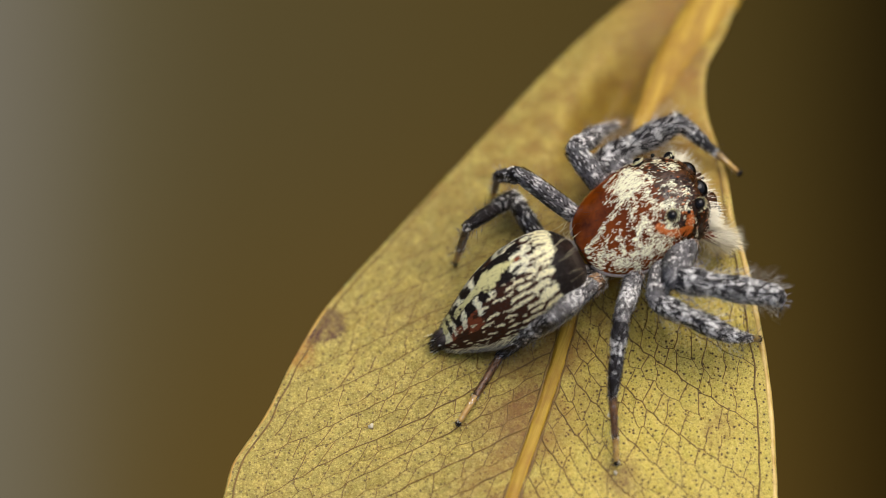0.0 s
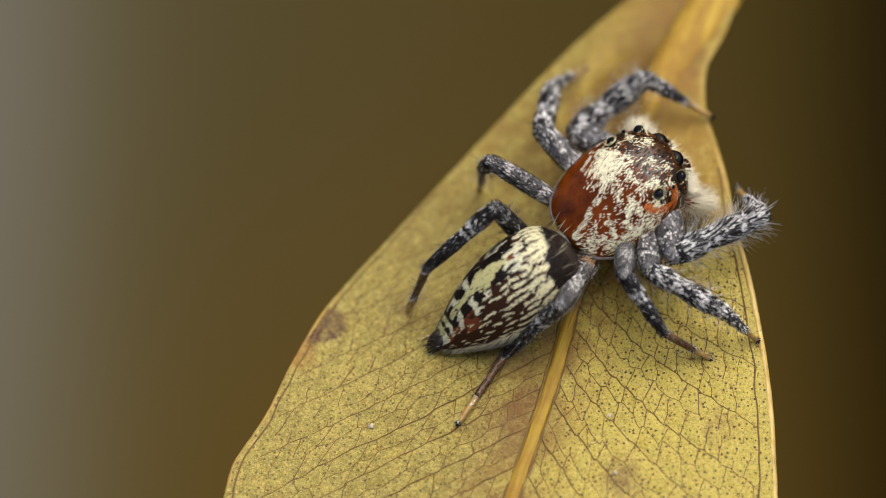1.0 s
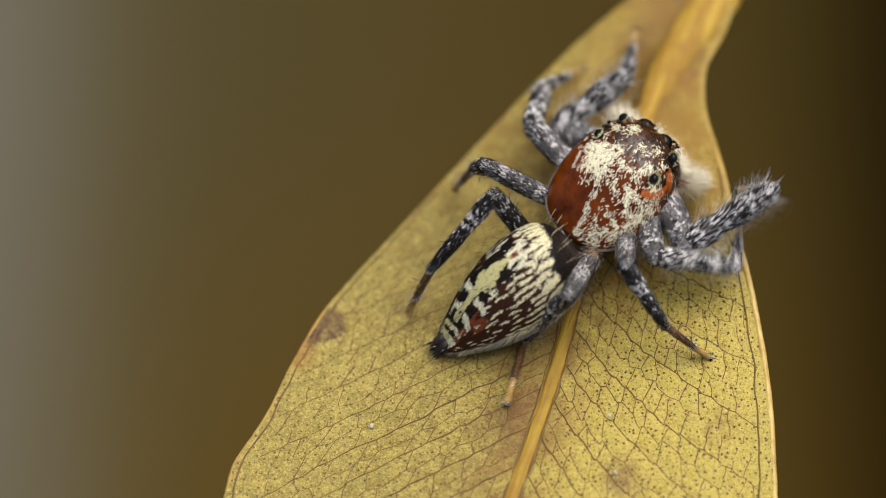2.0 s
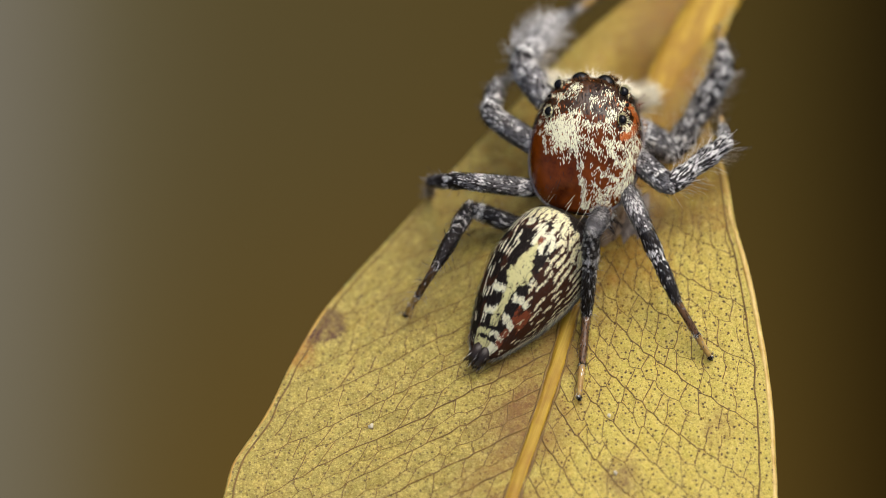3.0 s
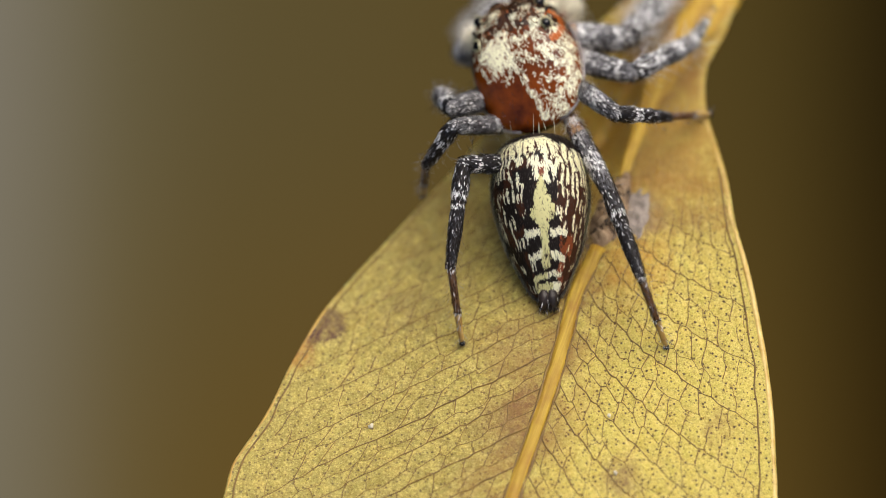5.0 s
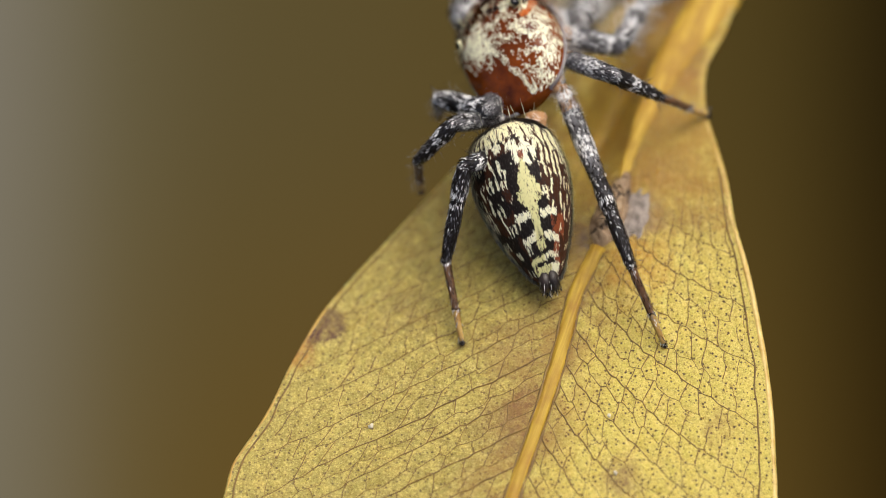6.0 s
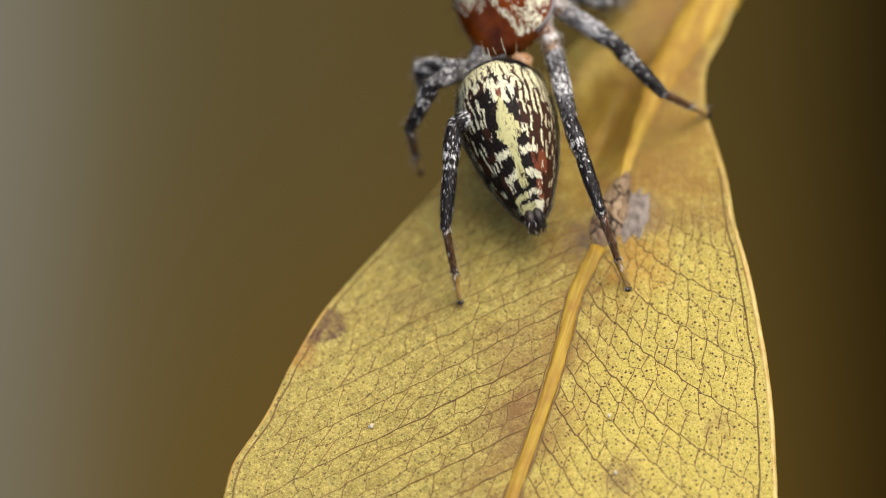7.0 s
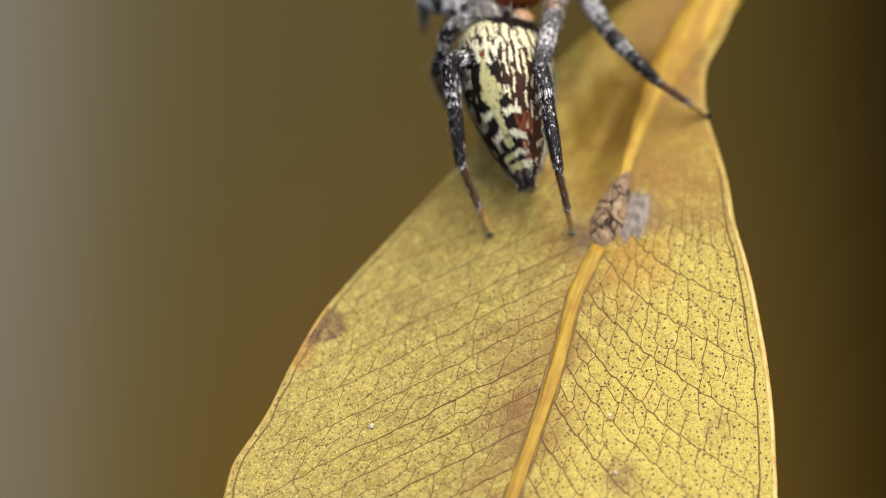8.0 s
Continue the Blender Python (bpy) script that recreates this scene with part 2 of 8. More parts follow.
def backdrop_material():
    """Out-of-focus undergrowth: a glowing, plain distance, its light painted as colour gradients."""
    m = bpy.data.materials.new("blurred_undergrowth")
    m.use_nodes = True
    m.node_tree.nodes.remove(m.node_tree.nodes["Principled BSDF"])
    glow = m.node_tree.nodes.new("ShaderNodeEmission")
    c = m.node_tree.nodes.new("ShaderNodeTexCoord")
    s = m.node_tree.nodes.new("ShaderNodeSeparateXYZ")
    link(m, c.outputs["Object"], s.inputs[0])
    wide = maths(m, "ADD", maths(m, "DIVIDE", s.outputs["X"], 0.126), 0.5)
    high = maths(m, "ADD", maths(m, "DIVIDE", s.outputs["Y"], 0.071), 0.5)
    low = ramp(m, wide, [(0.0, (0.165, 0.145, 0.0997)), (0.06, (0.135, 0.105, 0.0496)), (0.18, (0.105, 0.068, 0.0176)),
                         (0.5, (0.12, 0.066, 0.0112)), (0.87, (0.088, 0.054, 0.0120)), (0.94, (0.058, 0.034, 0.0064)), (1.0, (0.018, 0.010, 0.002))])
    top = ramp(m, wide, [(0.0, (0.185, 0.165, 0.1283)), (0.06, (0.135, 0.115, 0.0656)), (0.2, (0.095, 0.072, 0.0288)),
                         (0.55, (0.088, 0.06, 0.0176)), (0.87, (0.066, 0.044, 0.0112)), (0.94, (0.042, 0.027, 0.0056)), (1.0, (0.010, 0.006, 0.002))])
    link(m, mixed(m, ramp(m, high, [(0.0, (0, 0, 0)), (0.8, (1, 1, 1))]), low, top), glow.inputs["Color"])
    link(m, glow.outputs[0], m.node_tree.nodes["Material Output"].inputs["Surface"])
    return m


BACKDROP = backdrop_material()


# ---- building helpers ----
def mesh_object(name, verts, faces, materials, index=None, parent=None, label="", smooth=True):
    """One mesh object from millimetre points; index: a material slot for each face."""
    me = bpy.data.meshes.new(name)
    me.from_pydata([tuple(float(c) * MM for c in p) for p in verts], [], [tuple(int(i) for i in f) for f in faces])
    for m in materials:
        me.materials.append(m)
    if index is not None:
        me.polygons.foreach_set("material_index", np.asarray(index, dtype=np.int32))
    if smooth:
        me.polygons.foreach_set("use_smooth", np.ones(len(faces), dtype=bool))
    me.update()
    ob = new(name, me)
    ob.parent = parent
    if label:
        tagged(ob, label)
    return ob


class Stock:
    """Collects points and faces of one mesh, with a material slot for each face."""

    def __init__(self):
        self.verts, self.faces, self.slots = [], [], []

    def add(self, verts, faces, slot=0):
        n = len(self.verts)
        self.verts.extend(verts)
        self.faces.extend(tuple(i + n for i in f) for f in faces)
        self.slots.extend([slot] * len(faces))

    def build(self, name, materials, parent=None, label=""):
        return mesh_object(name, self.verts, self.faces, materials, self.slots, parent, label)


def grid_faces(rows, cols, closed=False):
    f = []
    for i in range(rows - 1):
        for j in range(cols if closed else cols - 1):
            k = (j + 1) % cols
            f.append((i * cols + j, i * cols + k, (i + 1) * cols + k, (i + 1) * cols + j))
    return f


def tube(path, radii, sides=10, flat=1.0):
    """A closed tube along a list of points, with a radius at each; flat squeezes it in height."""
    path = [Vector(p) for p in path]
    verts, faces = [], []
    for i, p in enumerate(path):
        d = (path[min(i + 1, len(path) - 1)] - path[max(i - 1, 0)]).normalized()
        a = d.cross(Vector((0, 0, 1)) if abs(d.z) < 0.9 else Vector((1, 0, 0))).normalized()
        b = a.cross(d)
        for j in range(sides):
            q = 2 * math.pi * j / sides
            verts.append(tuple(p + float(radii[i]) * (math.cos(q) * a + flat * math.sin(q) * b)))
    faces = grid_faces(len(path), sides, True)
    faces += [tuple(reversed(range(sides))), tuple(range(len(verts) - sides, len(verts)))]
    return verts, faces


def ball(centre, radius, rings=10, sides=16, squash=(1, 1, 1)):
    verts = []
    for i in range(rings + 1):
        a = math.pi * (0.02 + 0.96 * i / rings)
        for j in range(sides):
            q = 2 * math.pi * j / sides
            verts.append((centre[0] + radius * squash[0] * math.sin(a) * math.cos(q), centre[1] + radius * squash[1] * math.sin(a) * math.sin(q),
                          centre[2] + radius * squash[2] * math.cos(a)))
    faces = grid_faces(rings + 1, sides, True) + [tuple(range(sides)), tuple(reversed(range(rings * sides, (rings + 1) * sides)))]
    return verts, [tuple(reversed(f)) for f in faces]


def blades(stock, roots, normals, ways, lengths, widths, lift, slot, rng, bend=0.0):
    """Flat scale-like hairs: a kite on each root, leaning along way and lifted off the surface."""
    roots, normals, ways = np.asarray(roots, float), np.asarray(normals, float), np.asarray(ways, float)
    if not len(roots):
        return
    n = len(roots)
    lengths, widths = np.broadcast_to(lengths, n), np.broadcast_to(widths, n)
    ways = ways - normals * np.sum(ways * normals, 1, keepdims=True)
    ways /= np.linalg.norm(ways, axis=1, keepdims=True) + 1e-9
    side = np.cross(ways, normals)
    lift = np.broadcast_to(lift, n) * rng.uniform(0.6, 1.4, n)
    rise = ways * np.cos(lift)[:, None] + normals * np.sin(lift)[:, None]
    size = (lengths * rng.uniform(0.7, 1.3, n))[:, None]
    wide = (widths * rng.uniform(0.8, 1.2, n))[:, None]
    a = roots + normals * 0.004
    tip = a + rise * size + ways * size * bend
    mid = a + rise * size * 0.5 + ways * size * bend * 0.2
    pts = np.stack([a, mid + side * wide / 2, tip, mid - side * wide / 2], 1).reshape(-1, 3)
    stock.add(pts.tolist(), [(4 * i, 4 * i + 1, 4 * i + 2, 4 * i + 3) for i in range(n)], slot)


def surface_sample(surface, count, rng, v_range=(0.0, 1.0), u_range=(0.0, 1.0)):
    """Random places on a surface(u, v): parameters, points, normals, and the way backwards along v."""
    u, v = rng.uniform(*u_range, count), rng.uniform(*v_range, count)
    e = 1e-3
    p = np.array([surface(a, b) for a, b in zip(u, v)])
    pu = np.array([surface(a + e, b) for a, b in zip(u, v)]) - p
    pv = np.array([surface(a, b + e) for a, b in zip(u, v)]) - p
    n = np.cross(pu, pv)
    n /= np.linalg.norm(n, axis=1, keepdims=True) + 1e-12
    return u, v, p, n, pv / (np.linalg.norm(pv, axis=1, keepdims=True) + 1e-12)


# ---- plan of the leaf: (y, x) along it, heights by leaf_height ----
MIDRIB = [(-27.0, -4.0), (-17.0, -1.7), (-8.17, 0.99), (-6.37, 1.58), (-4.78, 2.12), (-3.05, 2.66), (-1.16, 3.15), (0.09, 3.7), (1.67, 4.19), (3.52, 4.83), (5.09, 5.54), (6.21, 6.25), (7.52, 6.98), (9.19, 7.72)]
EDGE_LEFT = [(-27.0, -4.05), (-22.0, -5.2), (-17.0, -6.1), (-12.0, -6.25), (-7.95, -5.54), (-6.14, -5.12), (-5.27, -4.91), (-4.06, -4.2), (-2.5, -3.51), (-1.08, -2.73), (0.77, -1.27), (2.54, 0.22), (4.6, 2.0), (6.24, 3.53), (7.34, 4.78), (8.42, 6.32), (9.2, 7.44)]
EDGE_RIGHT = [(-27.0, -3.95), (-22.0, 1.4), (-17.0, 5.3), (-12.0, 7.3), (-7.91, 7.77), (-6.21, 7.78), (-3.76, 7.69), (-1.98, 7.46), (-0.59, 7.2), (0.49, 6.93), (1.77, 6.75), (2.79, 6.5), (3.69, 6.31), (4.83, 6.37), (5.8, 6.81), (6.8, 7.17), (7.8, 7.6), (9.16, 8.02)]


def curve(knots, y):
    """Smooth line through (y, value) knots, straight beyond its ends."""
    ys = [k[0] for k in knots]
    i = min(max(sum(y > a for a in ys) - 1, 0), len(ys) - 2)
    (y0, a), (y1, b) = knots[i], knots[i + 1]
    chord = (b - a) / (y1 - y0)
    s0 = (b - knots[i - 1][1]) / (y1 - knots[i - 1][0]) if i else chord
    s1 = (knots[i + 2][1] - a) / (knots[i + 2][0] - y0) if i + 2 < len(ys) else chord
    u, w = (y - y0) / (y1 - y0), y1 - y0
    if u < 0:
        return a + s0 * (y - y0)
    if u > 1:
        return b + s1 * (y - y1)
    return ((2*u**3 - 3*u**2 + 1) * a + (u**3 - 2*u**2 + u) * w * s0
            + (3*u**2 - 2*u**3) * b + (u**3 - u**2) * w * s1)


def leaf_height(x, y):
    """Height of the blade over its base plane, in millimetres."""
    u = x - curve(MIDRIB, y)
    rise = 1 / (1 + math.exp(-(y + 0.5) / 1.6))
    h = -0.006 * max(0.0, y + 1) ** 2 - 0.008 * min(0.0, y + 9) ** 2
    if u < 0:
        h += -(0.045 + 0.07 * rise) * u * u / (1 + 0.06 * u * u)
        h -= 1.3 * math.exp(-((u + 1.0) / 0.7) ** 2) * math.exp(-((y - 3.7) / 1.7) ** 2)
    else:
        h += (0.06 + 0.14 * rise) * u + 0.01 * u * u - 0.005 * u ** 3
    return h


# ---- the distance ----
def build_backdrop():
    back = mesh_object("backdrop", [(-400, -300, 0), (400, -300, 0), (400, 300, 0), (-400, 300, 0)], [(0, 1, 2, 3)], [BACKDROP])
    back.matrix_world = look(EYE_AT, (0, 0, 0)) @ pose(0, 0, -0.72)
    tagged(back, "blurred brown and grey undergrowth far behind the leaf", "backdrop", kind="structure")


# ---- the leaf ----
def leaf_point(y, s):
    """A place on the blade: s runs from -1 at one edge over 0 at the midrib to 1 at the other edge."""
    m = curve(MIDRIB, y)
    x = m + abs(s) * ((curve(EDGE_LEFT, y) if s < 0 else curve(EDGE_RIGHT, y)) - m)
    return x, y, leaf_height(x, y)


def vein_net():
    """Side veins that run from the midrib towards the tip, and crooked links between neighbours:
    (x, y) paths with a radius at each point, and whether it is a side vein."""
    rng = np.random.default_rng(4)
    net = []

    def faint(y):
        return min(1.0, max(0.25, (1.7 - y) / 1.4))

    for side, drop, step, bow in ((-1, 3.7, 0.50, 0.12), (1, 5.6, 0.48, -0.28)):
        starts = np.arange(-8.6, 5.6, step)
        starts = starts + rng.uniform(-0.08, 0.08, len(starts))
        stations = []
        for i in range(len(starts)):
            stations.append(np.cumsum(rng.uniform(0.05, 0.125, 16)))

        def place(i, q):
            wide = abs(curve(EDGE_LEFT if side < 0 else EDGE_RIGHT, starts[i]) - curve(MIDRIB, starts[i])) / 6.0
            y = starts[i] - wide * drop * (q * (1 - bow) + bow * q * q)
            # a vein is drawn towards each link that leaves it
            knots = [(0.0, 0.0)] + [(k, 1.0) for k in stations[i]] + [(k, -1.0) for k in (stations[i - 1] if i else ())]
            knots.sort()
            pull = 0.03 if i % 2 == 0 else 0.07
            y += pull * float(np.interp(q, [k[0] for k in knots], [k[1] for k in knots])) * min(1, q * 8)
            y += (0.09 * noise.noise((q * 5, i * 3.7, side)) + 0.03 * noise.noise((q * 31, i * 3.7, side))) * min(1, q * 6)
            x, y, _ = leaf_point(y, side * (0.02 + 0.93 * q))
            return x, y

        for i in range(len(starts)):
            major = i % 2 == 0
            reach = 1.0 if major else rng.uniform(0.6, 0.98)
            path = [place(i, reach * k / 95) for k in range(96)]
            thick = rng.uniform(0.015, 0.022) if major else rng.uniform(0.009, 0.014)
            net.append((path, [max(0.004, thick * (1 - 0.4 * k / 95) * faint(path[k][1]) * (1 + 0.35 * noise.noise((k * 0.3, i, 2)))) for k in range(96)], True))
            if i + 1 == len(starts):
                continue
            for q in stations[i]:
                if q > 0.97:
                    break
                (ax, ay), (bx, by) = place(i, q), place(i + 1, q + rng.uniform(-0.02, 0.04))
                kink = rng.uniform(-0.12, 0.12, 2)
                whole = rng.random() < 0.9
                path = []
                for k in range(9):
                    r = k / 8 * (1.0 if whole else 0.55)
                    w = 2.2 * (r * (1 - r)) * kink[0] + 0.5 * math.sin(6.28 * r) * kink[1] + 0.02 * noise.noise((k, q * 40, i))
                    path.append((ax + (bx - ax) * r + w * (by - ay), ay + (by - ay) * r - w * (bx - ax) + w * 0.8))
                thick = rng.uniform(0.008, 0.014) * faint(ay)
                net.append((path, [max(0.004, thick * (1 if whole else 1 - k / 9)) for k in range(9)], False))
                # a thread that ends blind within its mesh
                if rng.random() < 0.6:
                    a, far = rng.uniform(0, 6.28), rng.uniform(0.12, 0.26)
                    x0, y0 = path[rng.integers(2, 7)]
                    stub = [(x0 + far * k / 6 * math.cos(a + 0.12 * k), y0 + far * k / 6 * math.sin(a + 0.12 * k)) for k in range(7)]
                    net.append((stub, [max(0.003, 0.008 * faint(ay) * (1 - k / 8)) for k in range(7)], False))
    return net


def build_leaf():
    leaf = new("leaf")
    tagged(leaf, "dry yellow leaf with brown speckles and a corky scar", "leaf")
    net = vein_net()
    lines = kdtree.KDTree(sum(len(path) for path, _, _ in net))
    for i, (x, y) in enumerate((x, y) for path, _, _ in net for x, y in path):
        lines.insert((x, y, 0), i)
    lines.balance()
    rows = np.concatenate([np.linspace(-27, -9.4, 36), np.linspace(-9.0, 9.15, 300)])
    spread = np.concatenate([-np.linspace(1, 0, 96) ** 0.9, np.linspace(0, 1, 86)[1:]])
    top, under = [], []
    for y in rows:
        for s in spread:
            x, _, z = leaf_point(y, s)
            puff = 0.035 * noise.noise((x * 0.8, y * 0.8, 0)) + 0.02 * noise.noise((x * 2.1, y * 2.1, 5))
            if -9.5 < y < 3.0:
                puff += 0.035 * (min(1.0, lines.find((x, y, 0))[2] / 0.16) ** 1.5 - 0.6) * min(1.0, 3.0 - y)
            top.append((x, y, z + puff * (1 - abs(s) ** 8)))
            under.append((x, y, z + puff - 0.13))
    n, c = len(top), len(spread)
    faces = grid_faces(len(rows), c)
    rim = [i for i in range(c)] + [(r + 1) * c - 1 for r in range(1, len(rows))] + \
          [n - 1 - i for i in range(1, c)] + [r * c for r in range(len(rows) - 2, 0, -1)]
    faces = faces + [tuple(reversed([i + n for i in f])) for f in faces]
    faces += [(rim[i], rim[i] + n, rim[(i + 1) % len(rim)] + n, rim[(i + 1) % len(rim)]) for i in range(len(rim))]
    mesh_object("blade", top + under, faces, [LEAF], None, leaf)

    # midrib: broad and proud towards the stalk, broken by the scar
    for name, widths, flat in (("midrib", [(-27, 0.05), (-9, 0.15), (-4, 0.165), (0.05, 0.19)], 0.5),
                               ("stalk", [(1.6, 0.07), (3.5, 0.22), (5.2, 0.44), (7.0, 0.6), (9.3, 0.62), (18, 0.55)], 0.38)):
        ys = np.linspace(widths[0][0], widths[-1][0], 110)
        path = [(curve(MIDRIB, y) + 0.05 * noise.noise((y * 1.3, 1, 0)), y, leaf_height(curve(MIDRIB, y), y) + 0.01) for y in ys]
        radii = [curve(widths, y) * (1 + 0.14 * noise.noise((y * 1.6, 0, 3)) + 0.08 * noise.noise((y * 5, 0, 7))) for y in ys]
        mesh_object(name, *tube(path, radii, 14, flat), [RIB if name == "midrib" else STALK], None, leaf)

    for side, reach, skin in ((-1, 0.05, EDGE), (1, 0.085, MARGIN)):
        path, radii = [], []
        for y in np.linspace(-26.9, 9.1, 320):
            x, _, z = leaf_point(y, side)
            path.append((x - side * reach * 0.9 + 0.02 * noise.noise((y * 2, side, 0)), y, z - 0.04 + 0.01 * noise.noise((y * 3, side, 4))))
            radii.append(reach * (1 + 0.25 * noise.noise((y * 1.7, side, 9))) * (0.38 + 0.62 / (1 + math.exp(2 * (y - 0.3)))))
        mesh_object("margin", *tube(path, radii, 8), [skin], None, leaf)

    # side veins, each a part; the cross links between them are one sheet of net
    links = Stock()
    for path, radii, major in net:
        shape = tube([(x, y, leaf_height(x, y) + 0.035 * noise.noise((x * 0.8, y * 0.8, 0)) + 0.02 * noise.noise((x * 2.1, y * 2.1, 5)) - 0.014) for x, y in path], radii, 6, 0.8)
        if major:
            mesh_object("vein", *shape, [VEIN], None, leaf)
        else:
            links.add(*shape)
    tagged(links.build("vein_net", [VEIN], leaf), "fine brown net between the side veins", kind="stuff")
    for offset in (-0.19, 0.19):
        path = [(curve(MIDRIB, y) + offset + 0.04 * noise.noise((y * 2, offset, 2)), y) for y in np.linspace(-9, -0.1, 120)]
        radii = [max(0.008, 0.03 * (1 + 1.1 * noise.noise((y * 2.3, offset, 6)))) for x, y in path]
        mesh_object("vein", *tube([(x, y, leaf_height(x, y) + 0.01) for x, y in path], radii, 6, 0.7), [VEIN], None, leaf)
    for side, inset in ((1, 0.93), (-1, 0.97)):
        path = [leaf_point(y, side * (inset + 0.012 * noise.noise((y * 1.5, side, 2)))) for y in np.linspace(-9, 2.0, 120)]
        mesh_object("vein", *tube([(x, y, z + 0.01) for x, y, z in path], [0.022] * 120, 6, 0.8), [VEIN], None, leaf)

    build_scar(leaf)


def build_scar(leaf):
    """A corky scar on the midrib, cracked lengthwise and across, with a grey crust beside it."""
    verts, rows, cols = [], 56, 90
    for i in range(rows):
        for j in range(cols):
            u, v = 2 * i / (rows - 1) - 1, 2 * j / (cols - 1) - 1
            y = 1.05 + 1.02 * v
            x = curve(MIDRIB, y) + 0.02 + 0.42 * u * (1 - 0.25 * v)
            r = min(1.0, max(math.hypot(u, v) * (1 + 0.15 * noise.noise((u * 2, v * 2, 11))), abs(u) ** 6, abs(v) ** 6))
            h = 0.40 * (1 - r ** 3) + 0.10 * noise.noise((x * 3, y * 3, 1)) * (1 - r) + 0.05 * noise.noise((x * 9, y * 9, 2)) * (1 - r)
            crack = min(abs(noise.noise((x * 1.5, y * 1.1, 7))), abs(noise.noise((x * 2.4, y * 1.3, 31))), 1.6 * abs(noise.noise((x * 3.1, y * 2.6, 57))))
            h -= 0.22 * max(0.0, 1 - crack / 0.055) * (1 - r * r)
            verts.append((x, y, leaf_height(x, y) + h - 0.03))
    mesh_object("scar", verts, grid_faces(rows, cols), [CORK], None, leaf, "cracked corky brown scar on the midrib")
    verts = []
    for i in range(36):
        for j in range(36):
            u, v = 2 * i / 35 - 1, 2 * j / 35 - 1
            y = 0.8 + 0.85 * v
            x = curve(MIDRIB, y) + 0.58 + 0.42 * u
            r = min(1.0, max(math.hypot(u, v) * (1 + 0.45 * noise.noise((u * 2.5, v * 2.5, 3))), abs(u) ** 6, abs(v) ** 6))
            verts.append((x, y, leaf_height(x, y) + 0.13 * (1 - r ** 1.5) + 0.12 * noise.noise((x * 5, y * 3, 8)) * (1 - r) - 0.04))
    mesh_object("crust", verts, grid_faces(36, 36), [GREY], None, leaf, "dull grey crust beside the scar")


def build_crumbs():
    """Pale specks of dust that lie on the blade."""
    for x, y, r in CRUMBS:
        v, f = ball((0, 0, 0), 1, 6, 9)
        rng = np.random.default_rng(int(abs(x * 100)))
        v = [(r * 1.3 * p[0] * k, r * 0.9 * p[1] * k, r * 0.7 * p[2] * k) for p, k in zip(v, rng.uniform(0.75, 1.2, len(v)))]
        ob = mesh_object("crumb", v, f, [CRUMB])
        ob.matrix_world = pose(x * MM, y * MM, (leaf_height(x, y) + r * 0.45) * MM, 0, 0, x * 70)
        tagged(ob, "tiny pale speck of dust lying on the leaf", "dust speck", "dust specks on the leaf")


CRUMBS = [(-1.69, -4.4, 0.06), (3.87, -4.35, 0.045), (4.0, -5.8, 0.045), (2.66, -3.6, 0.03)]


HIPS = {"L1": (-0.72, 0.85, -0.22), "L2": (-0.85, -0.1, -0.4), "L3": (-0.8, -0.95, -0.45), "L4": (-0.4, -2.15, -0.55), "R1": (0.72, 0.85, -0.22), "R2": (0.85, 0.25, -0.22), "R3": (0.85, -0.45, -0.22), "R4": (0.62, -1.25, -0.38)}
LEG_LENGTHS = {"L1": (1.7, 2.1, 1.9), "L2": (1.75, 1.7, 1.5), "L3": (2.15, 1.4, 1.45), "L4": (2.35, 2.4, 2), "R1": (1.8, 2.4, 1.75), "R2": (1.75, 2, 1.5), "R3": (1.95, 1.75, 1.6), "R4": (2.4, 2.55, 2.1)}


# ---- the spider: own space with y forwards, x to its right, z up, feet about 1.3 below ----
HEAD_WIDTH = [(-1.55, 0.34), (-1.42, 0.72), (-1.1, 1.05), (-0.6, 1.25), (0.0, 1.32), (0.5, 1.28), (1.0, 1.13), (1.38, 0.94), (1.6, 0.66)]
HEAD_TOP = [(-1.55, 0.12), (-1.2, 0.42), (-0.7, 0.78), (-0.1, 1.05), (0.5, 1.17), (1.0, 1.12), (1.4, 0.92), (1.6, 0.62)]
BACK_WIDTH = [(0.0, 0.34), (0.03, 0.66), (0.10, 0.93), (0.22, 1.08), (0.38, 1.12), (0.54, 1.02), (0.70, 0.84), (0.84, 0.60), (0.94, 0.40), (1.0, 0.20)]
BACK_TOP = [(0.0, 0.38), (0.02, 0.78), (0.06, 1.06), (0.13, 1.24), (0.30, 1.28), (0.55, 1.08), (0.75, 0.72), (0.9, 0.34), (1.0, 0.08)]
BACK_LONG = 3.9


def head_surface(u, v):
    """Carapace: u runs round from the right side over the top, v from front to rear."""
    y = 1.6 - 3.15 * v
    w, top = curve(HEAD_WIDTH, y), curve(HEAD_TOP, y)
    a = 2 * math.pi * u
    c, s = math.cos(a), math.sin(a)
    box = 0.72 if y > 0 else 0.72 + 0.28 * min(1, -y / 1.2)
    x = w * math.copysign(abs(c) ** box, c)
    z = (top * abs(s) ** 0.85) if s > 0 else -0.22 * abs(s) ** 0.6
    return x, y, z


def back_surface(u, v):
    """Abdomen: u as above, v from its front to the spinnerets."""
    w, top = curve(BACK_WIDTH, v), curve(BACK_TOP, v)
    a = 2 * math.pi * u
    x = w * math.cos(a)
    z = (top if math.sin(a) > 0 else 0.78 * curve(BACK_WIDTH, v)) * math.sin(a)
    return x, -BACK_LONG * v, z - 0.12 * v


